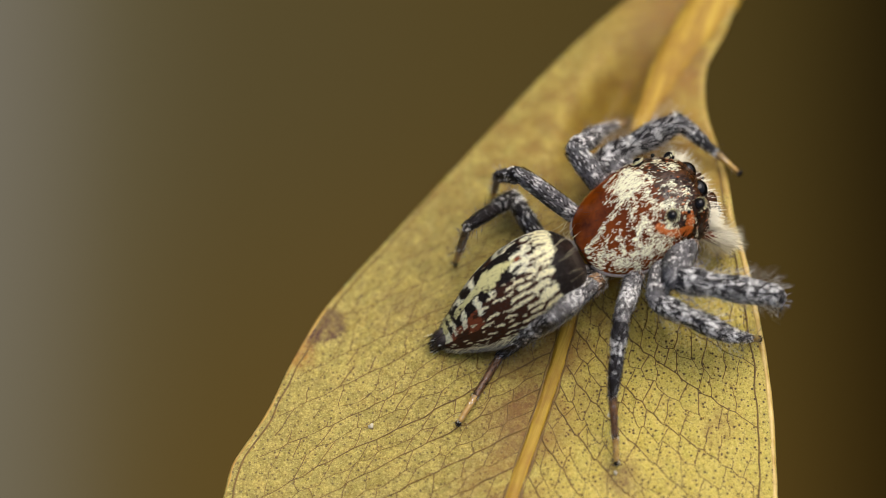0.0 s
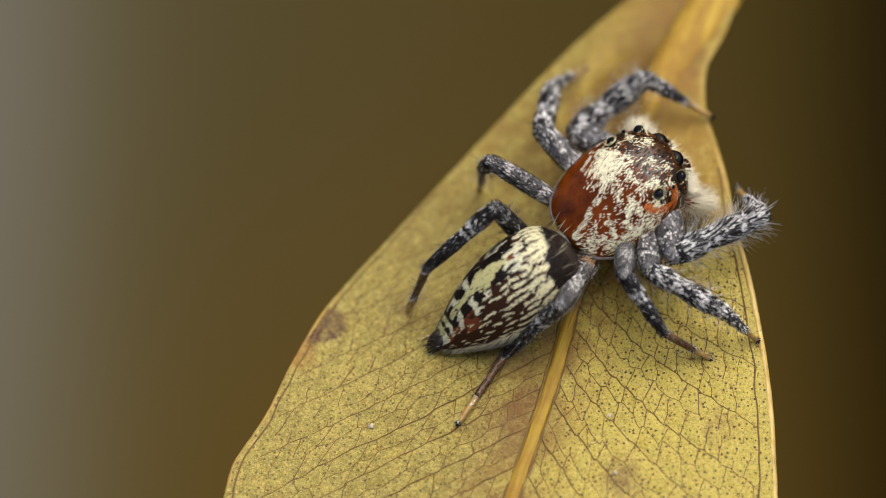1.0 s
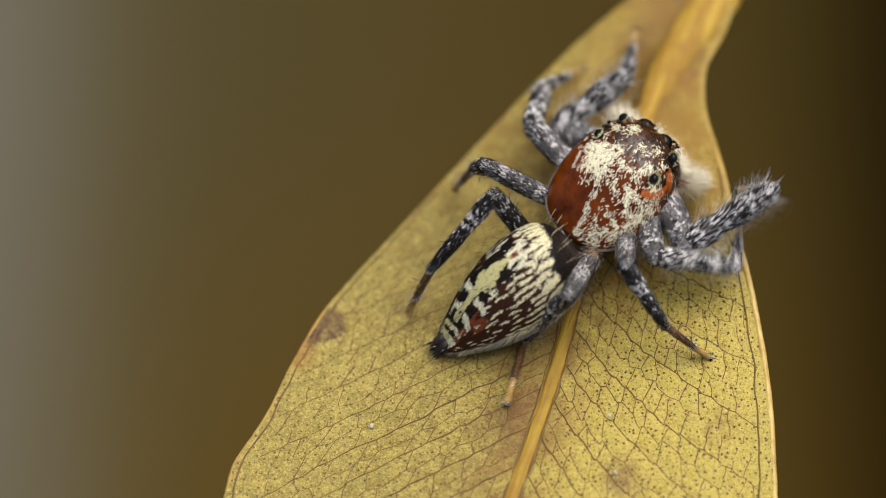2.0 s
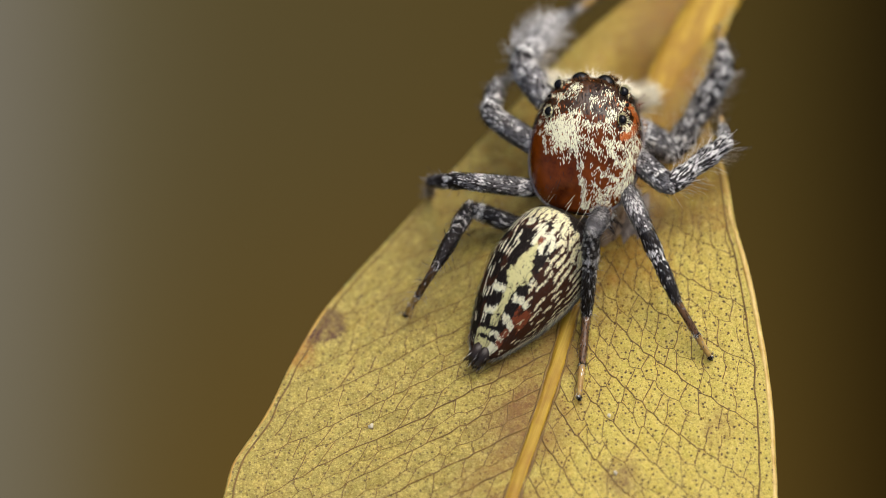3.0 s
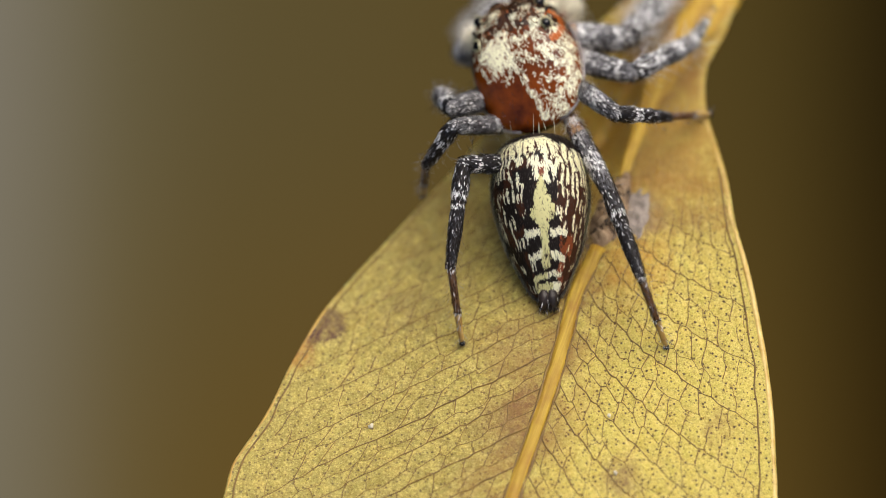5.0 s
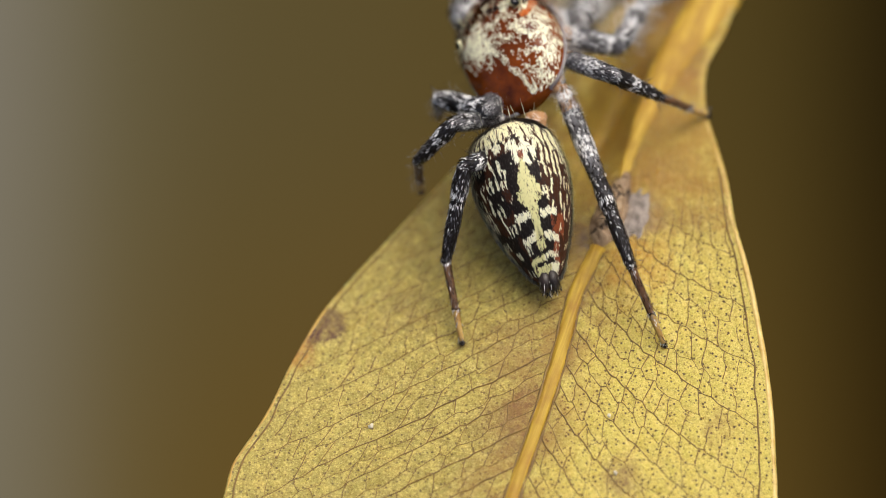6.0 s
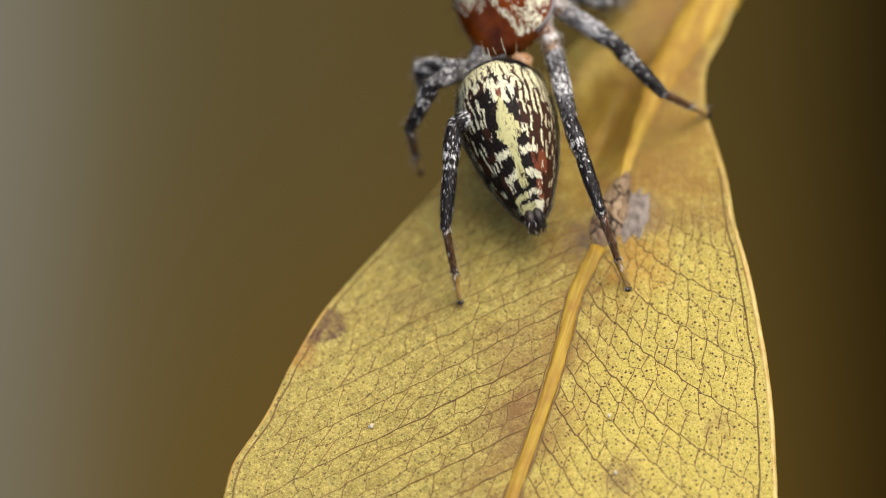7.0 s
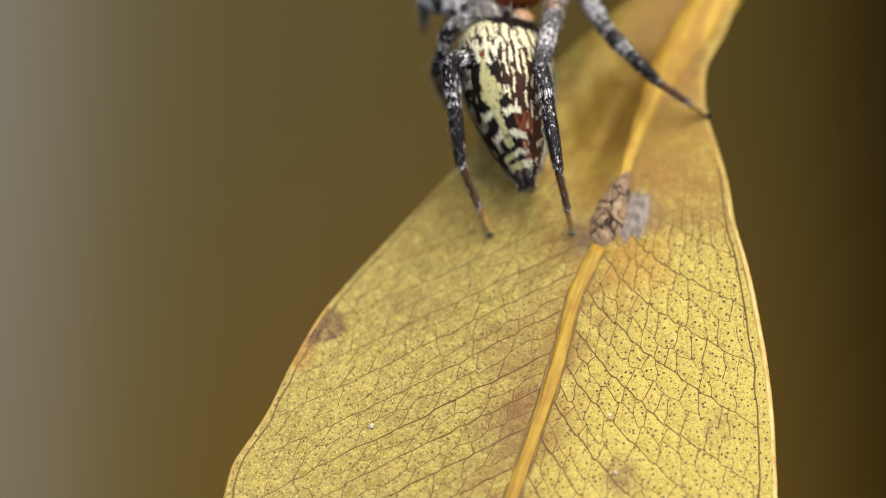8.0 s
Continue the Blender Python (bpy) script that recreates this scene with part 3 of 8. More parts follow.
def body_mesh(stock, surface, rows, cols, slot_of):
    verts = [surface(j / cols, i / (rows - 1)) for i in range(rows) for j in range(cols)]
    faces = [tuple(reversed(f)) for f in grid_faces(rows, cols, True)]
    faces += [tuple(range(cols)), tuple(reversed(range((rows - 1) * cols, rows * cols)))]
    n = len(stock.verts)
    stock.verts.extend(verts)
    for f in faces:
        stock.faces.append(tuple(i + n for i in f))
        stock.slots.append(slot_of(np.mean([verts[i] for i in f], axis=0)))


def outward(p, n, centre_z):
    flip = np.sign(n[:, 0] * p[:, 0] + n[:, 2] * (p[:, 2] - centre_z))
    return n * np.where(flip == 0, 1, flip)[:, None]


def wave(x, y, z=0.0):
    return noise.noise((x, y, z))


def streak(x, y, ax, ay, bx, by, wide):
    """1 on the line from a to b, falling to 0 at that width beside it."""
    dx, dy = bx - ax, by - ay
    q = min(1, max(0, ((x - ax) * dx + (y - ay) * dy) / (dx * dx + dy * dy)))
    return 1 - math.hypot(x - ax - q * dx, y - ay - q * dy) / wide


def head_coat(x, y):
    """How thickly pale scales cover the carapace at a place seen from above."""
    x, y = x + 0.10 * wave(x * 4, y * 4, 21), y + 0.10 * wave(x * 4, y * 4, 22)
    k = 1.55 - 1.0 * math.hypot((x + 0.40) / 0.60, (y - 0.05) / 0.54)
    for line in ((-0.3, 0.40, 0.65, 0.32, 0.17), (-0.07, -0.3, 0.1, -0.9, 0.11), (0.1, -0.9, 0.24, -1.5, 0.10), (0.0, 0.0, 0.55, -0.26, 0.11),
                 (0.6, -0.7, 0.95, -0.8, 0.08), (0.75, -0.05, 1.2, 0.05, 0.15), (0.7, 0.1, 0.75, -0.3, 0.09), (1.1, -0.1, 1.2, -0.6, 0.12),
                 (-0.5, 1.0, -0.35, 1.05, 0.18), (0.05, 1.05, 0.3, 0.95, 0.13), (0.72, 1.0, 0.82, 0.8, 0.15), (1.0, 0.5, 1.1, 0.1, 0.12)):
        k = max(k, 1.2 * streak(x, y, *line))
    # a broken net of scales over the flank, and a mosaic between the eyes
    if x > 0.05 and y < 0.6:
        net = 1 - 6.0 * min(abs(wave(x * 2.0, y * 2.0, 44)), abs(wave(x * 3.0, y * 3.0, 61)))
        k = max(k, (0.58 + 0.36 * min(1, x)) * net)
    if y > 0.5:
        k = max(min(k, 0.55), 0.0 + 1.5 * wave(x * 4.5, y * 4.5, 33))
        for ex, ey, er in ((0.60, 0.66, 0.15), (-0.66, 0.92, 0.15), (0.15, 0.95, 0.11), (-0.3, 1.2, 0.13), (0.45, 1.12, 0.12), (-0.15, 0.55, 0.13), (0.72, 0.95, 0.1)):
            k = max(k, 1.5 - math.hypot(x - ex, y - ey) / er)
    rim = math.hypot(x / 1.30, y / 1.55)
    if x < -0.1 and y < 0.2:
        k -= 0.35 * min(1, -x - 0.1)
    if y < 0.0 and x > 0.15:
        k = max(k, 0.86 * (1 - abs(rim - 0.92) / (0.09 + 0.12 * min(1, -y))))
    return k + 0.7 * wave(x * 10, y * 7, 1) - 0.08


def back_coat(angle, s):
    """Pattern of the abdomen: 1 cream, 2 ivory, 4 yellow, 0 black, 3 brown, -1 rust. angle: -1 to 1 over the back; s: 0 front to 1 tail."""
    s *= 0.89
    c = math.sin(max(-1, min(1, angle)) * math.pi / 2) + 0.035 * wave(s * 18, angle * 6, 1)
    s = s + 0.012 * wave(angle * 11, s * 11, 2)
    a = abs(c)
    fleck = wave(c * 15, s * 34, 41)
    if s < 0.034 + 0.09 * max(0, c) + 0.03 * max(0, -c):
        return 0
    if s < 0.13 + 0.03 * wave(c * 9, 0, 4) + 0.11 * max(0, c):
        lines = math.sin((angle + 0.1 * wave(s * 9, angle * 4, 6)) * 52)
        return 1 if fleck > -0.45 + 2.2 * max(0, s - 0.09) and not (lines < -0.55 and s > 0.075 + 0.03 * wave(angle * 9, 3, 8)) else 3
    if a < 0.07 and 0.205 < s < 0.25:
        return -1
    half = 0.8 * curve(BAND, s) + 0.04 * wave(s * 40, c * 3, 5)
    if 0.25 < s < 0.725 and -half * 0.95 < c + 0.02 < half and not (a < 0.045 and 0.655 < s < 0.68):
        return 4 if fleck > -0.36 else 3
    for at, inner, reach, thick, lean in ((0.545, 0.13, 0.50, 0.0145, 0.02), (0.655, 0.13, 0.54, 0.013, 0.08)):
        if abs(s - at - lean * (a - 0.2)) < thick * (1.15 - 0.6 * abs(a - 0.3)) and inner < a < reach + 0.06 * (c > 0):
            return 2
    if abs(s - 0.757 - 0.05 * c * c + 0.02 * c) < 0.010 and a < 0.60:
        return 4 if c < 0 else 2
    if 0.80 < s < 0.885 and -0.62 < c < 0.72:
        return 2 if c > 0.28 else (4 if fleck > -0.3 else 3)
    if s > 0.885:
        return 0
    if 0.15 < s < 0.29 and -0.62 < c < 0.36:
        fork = abs(a - 0.05 - 1.1 * abs(s - 0.25)) < 0.10 and s < 0.27
        return 2 if (fork and fleck > -0.25) or wave(c * 13, s * 16, 15) > 0.22 else (0 if s > 0.2 else 3)
    shoulder = 0.30 + 0.30 * max(0, s - 0.3)
    if c > shoulder and s < 0.86:
        stripes = math.sin((angle + 0.22 * s + 0.03 * wave(s * 9, angle * 4, 6)) * 76)
        gaps = wave(s * 15, angle * 11, 9) + (0.7 * wave(s * 30, angle * 13, 71) if s > 0.27 else 0) + (2.0 if s < 0.4 else 1.1) * (0.40 - s) + 0.3 * max(0, angle - 0.5)
        if stripes > 0.12 + 2.2 * min(0.24, max(0, s - 0.22)) + 0.7 * max(0, angle - 0.7) and gaps > 0.04:
            return 1
        return -1 if 0.56 < s < 0.8 and wave(s * 7, c * 5, 12) > -0.12 and c < 0.75 else 3
    if c < -0.40 and s < 0.84:
        stripes = math.sin((angle - 0.20 * s + 0.05 * wave(s * 12, angle * 4, 16)) * 84)
        if stripes > 0.42 and wave(s * 16, angle * 12, 19) + 0.8 * (0.3 - s) + 0.6 * max(0, -angle - 0.72) > 0.0:
            return 2
    if 0.28 < a < 0.42 and 0.41 < s < 0.455 and c > 0:
        return 2
    return 0 if wave(c * 5, s * 8, 27) > -0.1 or s > 0.45 and a < 0.5 else 3


BAND = [(0.25, 0.05), (0.31, 0.11), (0.38, 0.22), (0.45, 0.36), (0.475, 0.29), (0.50, 0.14), (0.57, 0.11), (0.63, 0.12), (0.69, 0.17), (0.725, 0.12)]


def build_spider():
    spider = new("jumping_spider")
    tagged(spider, "hairy jumping spider, red-brown carapace, cream-patterned abdomen, on leaf", "spider")
    rng = np.random.default_rng(11)

    # carapace
    stock = Stock()
    body_mesh(stock, head_surface, 64, 72, lambda p: 1 if p[1] > 0.5 + 0.12 * wave(p[0] * 4, p[1] * 4) else 0)
    u, v, p, n, back = surface_sample(head_surface, 52000, rng, (0.02, 0.98), (0.0, 0.5))
    n = outward(p, n, 0.2)
    pick = np.array([head_coat(a, b) for a, b in p[:, :2] + rng.normal(0, 0.03, (len(p), 2))]) + rng.normal(0, 0.30, len(p))
    ways = back * np.array([1, 1, 1]) + rng.normal(0, 0.28, p.shape)
    patch = (np.hypot((p[:, 0] + 0.40) / 0.66, (p[:, 1] - 0.05) / 0.56) < 1.05)
    coat = (pick > 0.85) & (p[:, 2] > 0.05) & (patch | (rng.random(len(p)) < 0.62))
    blades(stock, p[coat], n[coat], ways[coat], 0.085, 0.018, 0.14, 2, rng)
    tint = (p[:, 1] > 0.3) & (pick < 0.2) & (rng.random(len(p)) < 0.10)
    blades(stock, p[tint], n[tint], ways[tint], 0.11, 0.022, 0.2, 3, rng)
    flame = (np.abs(np.hypot((np.abs(p[:, 0]) - 0.88) / 0.28, (p[:, 1] - 0.60) / 0.44) - 0.9) < 0.16) & (p[:, 0] > 0.86) & (p[:, 2] > 0.45) & (rng.random(len(p)) < 0.3) | (p[:, 1] > 0.6) & (rng.random(len(p)) < 0.005)
    blades(stock, p[flame], n[flame], ways[flame], 0.12, 0.03, 0.15, 4, rng)
    for edge in (0.0, 0.5):
        line = [head_surface(edge, k) for k in np.linspace(0.22, 0.985, 40)]
        stock.add(*tube([(a * 1.0, b, c - 0.02) for a, b, c in line], [0.05] * 40, 8), 5)
    up = rng.choice(len(p), 120)
    blades(stock, p[up], n[up], ways[up], 0.26, 0.012, 0.9, 3, rng)
    stock.build("carapace", [SHELL, HEAD, IVORY, DARK, ORANGE, RIM], spider, "glossy red-brown carapace with patches of cream scales")

    for x, y, z, r in ((0.29, 1.45, 0.64, 0.25), (0.76, 1.27, 0.80, 0.135), (0.92, 0.93, 0.93, 0.05), (0.86, 0.52, 1.02, 0.12)):
        for side in (-1, 1):
            eye = mesh_object("eye", *ball((side * x, y, z), r), [LENS], None, spider, "shiny black eye")
            if r > 0.1:
                ring = Stock()
                out = np.array([side * 0.35, 1.0, 0.1]) if r > 0.15 else np.array([side * 0.8, -0.1, 0.6])
                out /= np.linalg.norm(out)
                q = rng.normal(size=(110, 3))
                q -= np.outer(q @ out, out)
                q /= np.linalg.norm(q, axis=1, keepdims=True)
                roots = np.array([side * x, y, z]) + q * r * 0.98 - out * 0.02
                blades(ring, roots, q, np.tile(out, (110, 1)) + q * 0.3, 0.10, 0.022, 0.6, 0, rng)
                ring.build("lashes", [AMBER if r > 0.15 else CREAM], eye)

    # underside, jaws and palps
    mesh_object("sternum", *ball((0, -0.15, -0.28), 1.0, 10, 20, (0.72, 1.15, 0.30)), [BELLY], None, spider)
    for side in (-1, 1):
        jaw = Stock()
        jaw.add(*tube([(side * 0.30, 1.30, 0.25), (side * 0.32, 1.62, 0.0), (side * 0.30, 1.70, -0.45), (side * 0.22, 1.62, -0.85)], [0.26, 0.30, 0.26, 0.10], 14), 0)
        jaw.build("jaw", [HEAD], spider)
        palp = Stock()
        joints = [(side * 0.5, 1.15, -0.25), (side * 1.02, 1.28, -0.2), (side * 1.12, 1.52, -0.45), (side * 0.80, 1.70, -0.9)]
        path = [Vector(joints[i]).lerp(Vector(joints[i + 1]), k / 5) for i in range(3) for k in range(5)] + [Vector(joints[3])]
        radii = [0.15, 0.15, 0.15, 0.15, 0.15, 0.15, 0.15, 0.15, 0.16, 0.17, 0.18, 0.19, 0.19, 0.17, 0.13, 0.07]
        palp.add(*tube(path, radii, 12), 0)
        roots = np.array([path[i] for i in rng.integers(2, 14, 1300)]) + rng.normal(0, 0.03, (1300, 3))
        q = rng.normal(size=(1300, 3))
        q /= np.linalg.norm(q, axis=1, keepdims=True)
        blades(palp, roots + q * 0.16, q, q * 0.9 + np.array([side * 0.5, 0.6, -0.1]) + rng.normal(0, 0.15, q.shape), 0.46, 0.013, 0.6, 1, rng)
        palp.build("palp", [SHELL, PALE_HAIR], spider, "feeler covered in long white hair")

    # the beard under the front eyes
    beard = Stock()
    q = rng.uniform(-1, 1, (1500, 2))
    roots = np.stack([0.95 * q[:, 0], 1.52 - 0.22 * q[:, 0] ** 2, 0.05 + 0.36 * q[:, 1]], 1)
    out = np.stack([0.75 * q[:, 0], np.ones(1500), 0.15 * q[:, 1]], 1)
    out /= np.linalg.norm(out, axis=1, keepdims=True)
    blades(beard, roots, out, np.tile([0, 0.2, -0.9], (1500, 1)) + out * 0.4 + rng.normal(0, 0.25, out.shape), 0.50, 0.014, 0.75, 0, rng)
    beard.build("beard", [PALE_HAIR], spider, "dense cream hair below the front eyes")

    abdomen = build_abdomen(spider, rng)
    legs = {}
    for side, mark in ((-1, "L"), (1, "R")):
        for i in range(4):
            legs[mark + str(i + 1)] = build_leg(spider, side, i, rng)
    return spider, abdomen, legs


def build_abdomen(spider, rng):
    stock = Stock()
    body_mesh(stock, back_surface, 72, 64, lambda p: 0)
    u, v, p, n, back = surface_sample(back_surface, 84000, rng, (0.005, 0.97), (-0.08, 0.58))
    n = outward(p, n, 0.0)
    width = np.array([curve(BACK_WIDTH, b) for b in v])
    angle = (0.25 - u) * 4
    kind = np.array([back_coat(a + e, b + f) for a, b, e, f in zip(angle, v, rng.normal(0, 0.007, len(v)), rng.normal(0, 0.005, len(v)))])
    ways = back + rng.normal(0, 0.16, p.shape)
    keep = (rng.random(len(p)) < 0.25 + 0.75 * width / 1.18)
    for want, slot in ((1, 1), (2, 5), (0, 2), (3, 6), (-1, 3), (4, 7)):
        w = keep & (kind == want) & (rng.random(len(p)) < (0.75 if want in (1, 2, 4) else 0.5))
        blades(stock, p[w], n[w], ways[w], 0.085, 0.021, 0.13 if want in (1, 2, 4) else 0.07, slot, rng)
    side = keep & (np.abs(angle) > 1.04) & (rng.random(len(p)) < 0.5)
    blades(stock, p[side], n[side], ways[side], 0.2, 0.022, 0.3, 4, rng)
    side = keep & (np.abs(angle) > 0.9) & (rng.random(len(p)) < np.where(angle > 0, 0.12, 0.08))
    blades(stock, p[side], n[side], ways[side], 0.2, 0.014, 0.4, 5, rng)
    # long bristles, thickest over the front edge
    up = rng.choice(len(p), 420)
    blades(stock, p[up], n[up], ways[up], 0.30, 0.009, 0.7, 2, rng)
    up = np.flatnonzero((v > 0.02) & (v < 0.07) & (rng.random(len(p)) < 0.006))
    blades(stock, p[up], n[up], -ways[up] + np.array([0, 0.6, 0.6]), 0.46, 0.012, 1.0, 1, rng)
    abdomen = stock.build("abdomen", [BELLY, CREAM, DARK, RUST, GREY_HAIR, IVORY, BROWN, LEMON], spider, "tapered abdomen with black, cream and rust hair pattern")
    for x, z, tip in ((-0.1, 0.02, -4.13), (0.1, 0.02, -4.13), (0.0, -0.12, -4.08)):
        s = Stock()
        s.add(*tube([(x * 0.8, -3.65, z - 0.06), (x, -3.95, z - 0.1), (x * 1.1, tip, z - 0.14)], [0.17, 0.14, 0.07], 10), 0)
        q = rng.normal(size=(160, 3))
        q[:, 1] = 0
        q /= np.linalg.norm(q, axis=1, keepdims=True)
        roots = np.array([x, 0, z - 0.1]) + q * 0.12 + np.array([0, 1, 0]) * rng.uniform(-4.12, -3.7, (160, 1))
        blades(s, roots, q, np.tile([0, -1, 0], (160, 1)) + rng.normal(0, 0.15, (160, 3)), 0.14, 0.018, 0.2, 1, rng)
        blades(s, roots[:12] + q[:12] * 0.02, q[:12], np.tile([0, -1, 0], (12, 1)) + rng.normal(0, 0.15, (12, 3)), 0.16, 0.012, 0.2, 2, rng)
        s.build("spinneret", [BELLY, DARK, WHITE], abdomen)
    # the narrow waist
    mesh_object("waist", *tube([(0, 0.22, -0.75), (0, 0.02, -0.55), (0, -0.3, -0.2)], [0.14, 0.12, 0.2], 12), [BELLY], None, abdomen)
    return abdomen


def limb(parent, name, start, length, radii, skin, rng, bands, hair, bristle, tip=None, dark=0.3, base=None, reach=6):
    """One leg joint along its own y axis: skin, a flat coat of pale scales in bands, and standing bristles."""
    stock = Stock()
    n = 14
    path = [(0, start + length * i / (n - 1), 0) for i in range(n)]
    rad = [curve(radii, i / (n - 1)) for i in range(n)]
    rad[0] *= 0.82
    rad[-1] *= 0.85
    stock.add(*tube(path, rad, 14), 0)
    for y, r, way in ((start, rad[0] * 0.95, -1), (start + length, rad[-1] * 0.95, 1)):
        stock.add(*ball((0, y, 0), r, 8, 14), 0)
        out = rng.normal(size=(80, 3))
        out[:, 1] = way * np.abs(out[:, 1])
        out /= np.linalg.norm(out, axis=1, keepdims=True)
        for slot, some in ((1, slice(0, 30)), (2, slice(30, 80))):
            blades(stock, np.array([0, y, 0]) + out[some] * r, out[some], np.tile([0, 1.0, 0], (len(out[some]), 1)) + rng.normal(0, 0.3, out[some].shape), 0.09, 0.018, 0.12, slot, rng)
    if base:
        stock.add(*tube(path[:reach], [r * 1.03 for r in rad[:reach - 1]] + [rad[reach - 1] * 0.98], 14), 4)
        soft = rng.normal(size=(240, 3)) * [1, 0, 1]
        soft /= np.linalg.norm(soft, axis=1, keepdims=True)
        feet = soft * rad[2] + np.array([0, 1, 0]) * rng.uniform(0, length * reach / 14, (240, 1))
        blades(stock, feet, soft, np.tile([0, 1.0, 0], (240, 1)) + rng.normal(0, 0.3, (240, 3)), 0.22, 0.013, 0.5, 1, rng)
    count = int(hair * length)
    q, a = rng.uniform(0, 1, count), rng.uniform(0, 2 * math.pi, count)
    normal = np.stack([np.cos(a), np.zeros(count), np.sin(a)], 1)
    r = np.array([curve(radii, k) for k in q])
    roots = normal * r[:, None] + np.stack([np.zeros(count), start + length * q, np.zeros(count)], 1)
    seed = rng.uniform(0, 50)
    pale = np.array([bands(k) for k in q]) + 1.1 * np.array([wave(math.cos(b) * 5, k * length * 7.5, seed + math.sin(b) * 5) for k, b in zip(q, a)])
    along = np.tile([0, 1.0, 0], (count, 1)) + rng.normal(0, 0.2, (count, 3))
    w = rng.random(count) < np.clip((pale - 0.25) * 1.7, 0, 1)
    blades(stock, roots[w], normal[w], along[w], 0.10, 0.024, 0.18, 1, rng)
    d = ~w & (rng.random(count) < dark)
    blades(stock, roots[d], normal[d], along[d], 0.12, 0.016, 0.15, 2, rng)
    g = ~w & ~d & (rng.random(count) < 0.08)
    blades(stock, roots[g], normal[g], along[g], 0.11, 0.02, 0.2, 3, rng)
    count = int(bristle * length)
    q, a = rng.uniform(0.05, 0.98, count), rng.uniform(0, 2 * math.pi, count)
    normal = np.stack([np.cos(a), np.zeros(count), np.sin(a)], 1)
    r = np.array([curve(radii, k) for k in q])
    roots = normal * r[:, None] + np.stack([np.zeros(count), start + length * q, np.zeros(count)], 1)
    blades(stock, roots, normal, np.tile([0, 1.0, 0], (count, 1)), 0.26 if bristle < 100 else 0.46, 0.009 if bristle < 100 else 0.012, 0.95, 3 if bristle < 100 else 1, rng)
    q = rng.integers(0, count, max(3, min(count // 5, 9)))
    blades(stock, roots[q], normal[q], np.tile([0, 1.0, 0], (len(q), 1)), 0.30, 0.013, 1.1, 2, rng)
    if tip:
        tip(stock)
    return stock.build(name, [skin, WHITE, DARK, GREY_HAIR] + ([base] if base else []), parent)


def build_leg(spider, side, i, rng):
    key = ("L" if side < 0 else "R") + str(i + 1)
    thigh, shin, foot = LEG_LENGTHS[key]
    hip = Vector(HIPS[key])
    thick = (1.36, 1.06, 0.94, 0.94)[i]
    coxa = Stock()
    coxa.add(*tube([(hip.x * 0.45, hip.y * 0.8, -0.24), (hip.x * 0.8, hip.y * 0.95, -0.26), tuple(hip)], [0.26, 0.25, 0.22], 12), 0)
    q = rng.normal(size=(260, 3))
    q /= np.linalg.norm(q, axis=1, keepdims=True)
    along = rng.uniform(0.4, 1.0, (260, 1))
    roots = np.array([hip.x, hip.y * 0.95, -0.23]) * [1, 1, 1] * along * [1, 0, 0] + np.array([0, hip.y * 0.93, -0.24]) + q * 0.23
    blades(coxa, roots, q, np.tile([side, 0, 0.2], (260, 1)) + q * 0.2, 0.2, 0.024, 0.3, 1, rng)
    leg = coxa.build("leg", [PALE_LIMB, WHITE], spider, "grey and black banded hairy leg")
    def ring(*marks):
        return lambda k: max([0.08 if i < 2 else 0.0] + [0.68 - abs(k - c) / w for c, w in marks])
    t = thick
    fringe = 230 if i == 0 else (110 if i == 1 and side > 0 else 24)
    fine = i > 1
    slim = 0.88 if fine else 1.0
    limb(leg, "femur", 0, thigh, [(0, 0.17 * t), (0.2, 0.25 * t * slim), (0.6, 0.27 * t * slim), (1, 0.22 * t * slim)], THIGH if i < 3 or side > 0 else LIMB, rng,
         ring((0.84, 0.10)) if i == 3 and side < 0 else ring((0.62, 0.34), (0.1, 0.12)) if fine and side > 0 else ring((0.8, 0.16), (0.3, 0.12)),
         2000, 25, None, 0.4, PALE_LIMB if side > 0 else None, 5)
    limb(leg, "patella", 0, shin * 0.36, [(0, 0.2 * t * slim), (0.5, 0.245 * t * slim), (1, 0.195 * t * slim)], LIMB, rng, ring((0.78, 0.24)) if fine else ring((0.3, 0.3), (0.85, 0.2)), 2000, fringe, None, 0.5)
    limb(leg, "tibia", shin * 0.34, shin * 0.66, [(0, 0.185 * t * slim), (0.45, (0.175 if fine else 0.235) * t), (1, (0.115 if fine else 0.165) * t)], LIMB, rng,
         (lambda k: 0.55 - abs(k - 0.08) / 0.12 if k < 0.16 else -0.08 - 0.15 * k) if fine else ring((0.1, 0.14), (0.55, 0.2), (0.93, 0.14)), 1700 if fine else 2000, fringe, None, 0.45)
    limb(leg, "metatarsus", 0, foot * 0.62, [(0, (0.105 if fine else 0.15) * t), (0.4, (0.1 if fine else 0.135) * t), (1, 0.08)], LIMB if i < 2 else SHANK, rng,
         (lambda k: 0.3 - abs(k - 0.05) / 0.08 if k < 0.1 else -0.25) if fine else ring((0.3, 0.15), (0.9, 0.1)), 450 if fine else 900, 26, None, 0.2)

    def tuft(stock):
        q = rng.normal(size=(140, 3))
        q[:, 1] = np.abs(q[:, 1])
        q /= np.linalg.norm(q, axis=1, keepdims=True)
        stock.add(*ball((0, foot * 0.97, 0), 0.05, 6, 10), 2)
        blades(stock, np.array([0, foot * 0.97, 0]) + q * 0.05, q, np.tile([0, 1.0, 0], (140, 1)) + q, 0.075, 0.014, 0.7, 2, rng)

    limb(leg, "tarsus", foot * 0.6, foot * 0.36, [(0, 0.09), (0.5, 0.075), (1, 0.065)], FOOT, rng, lambda k: 0.0, 160, 18, tuft, 0.05)
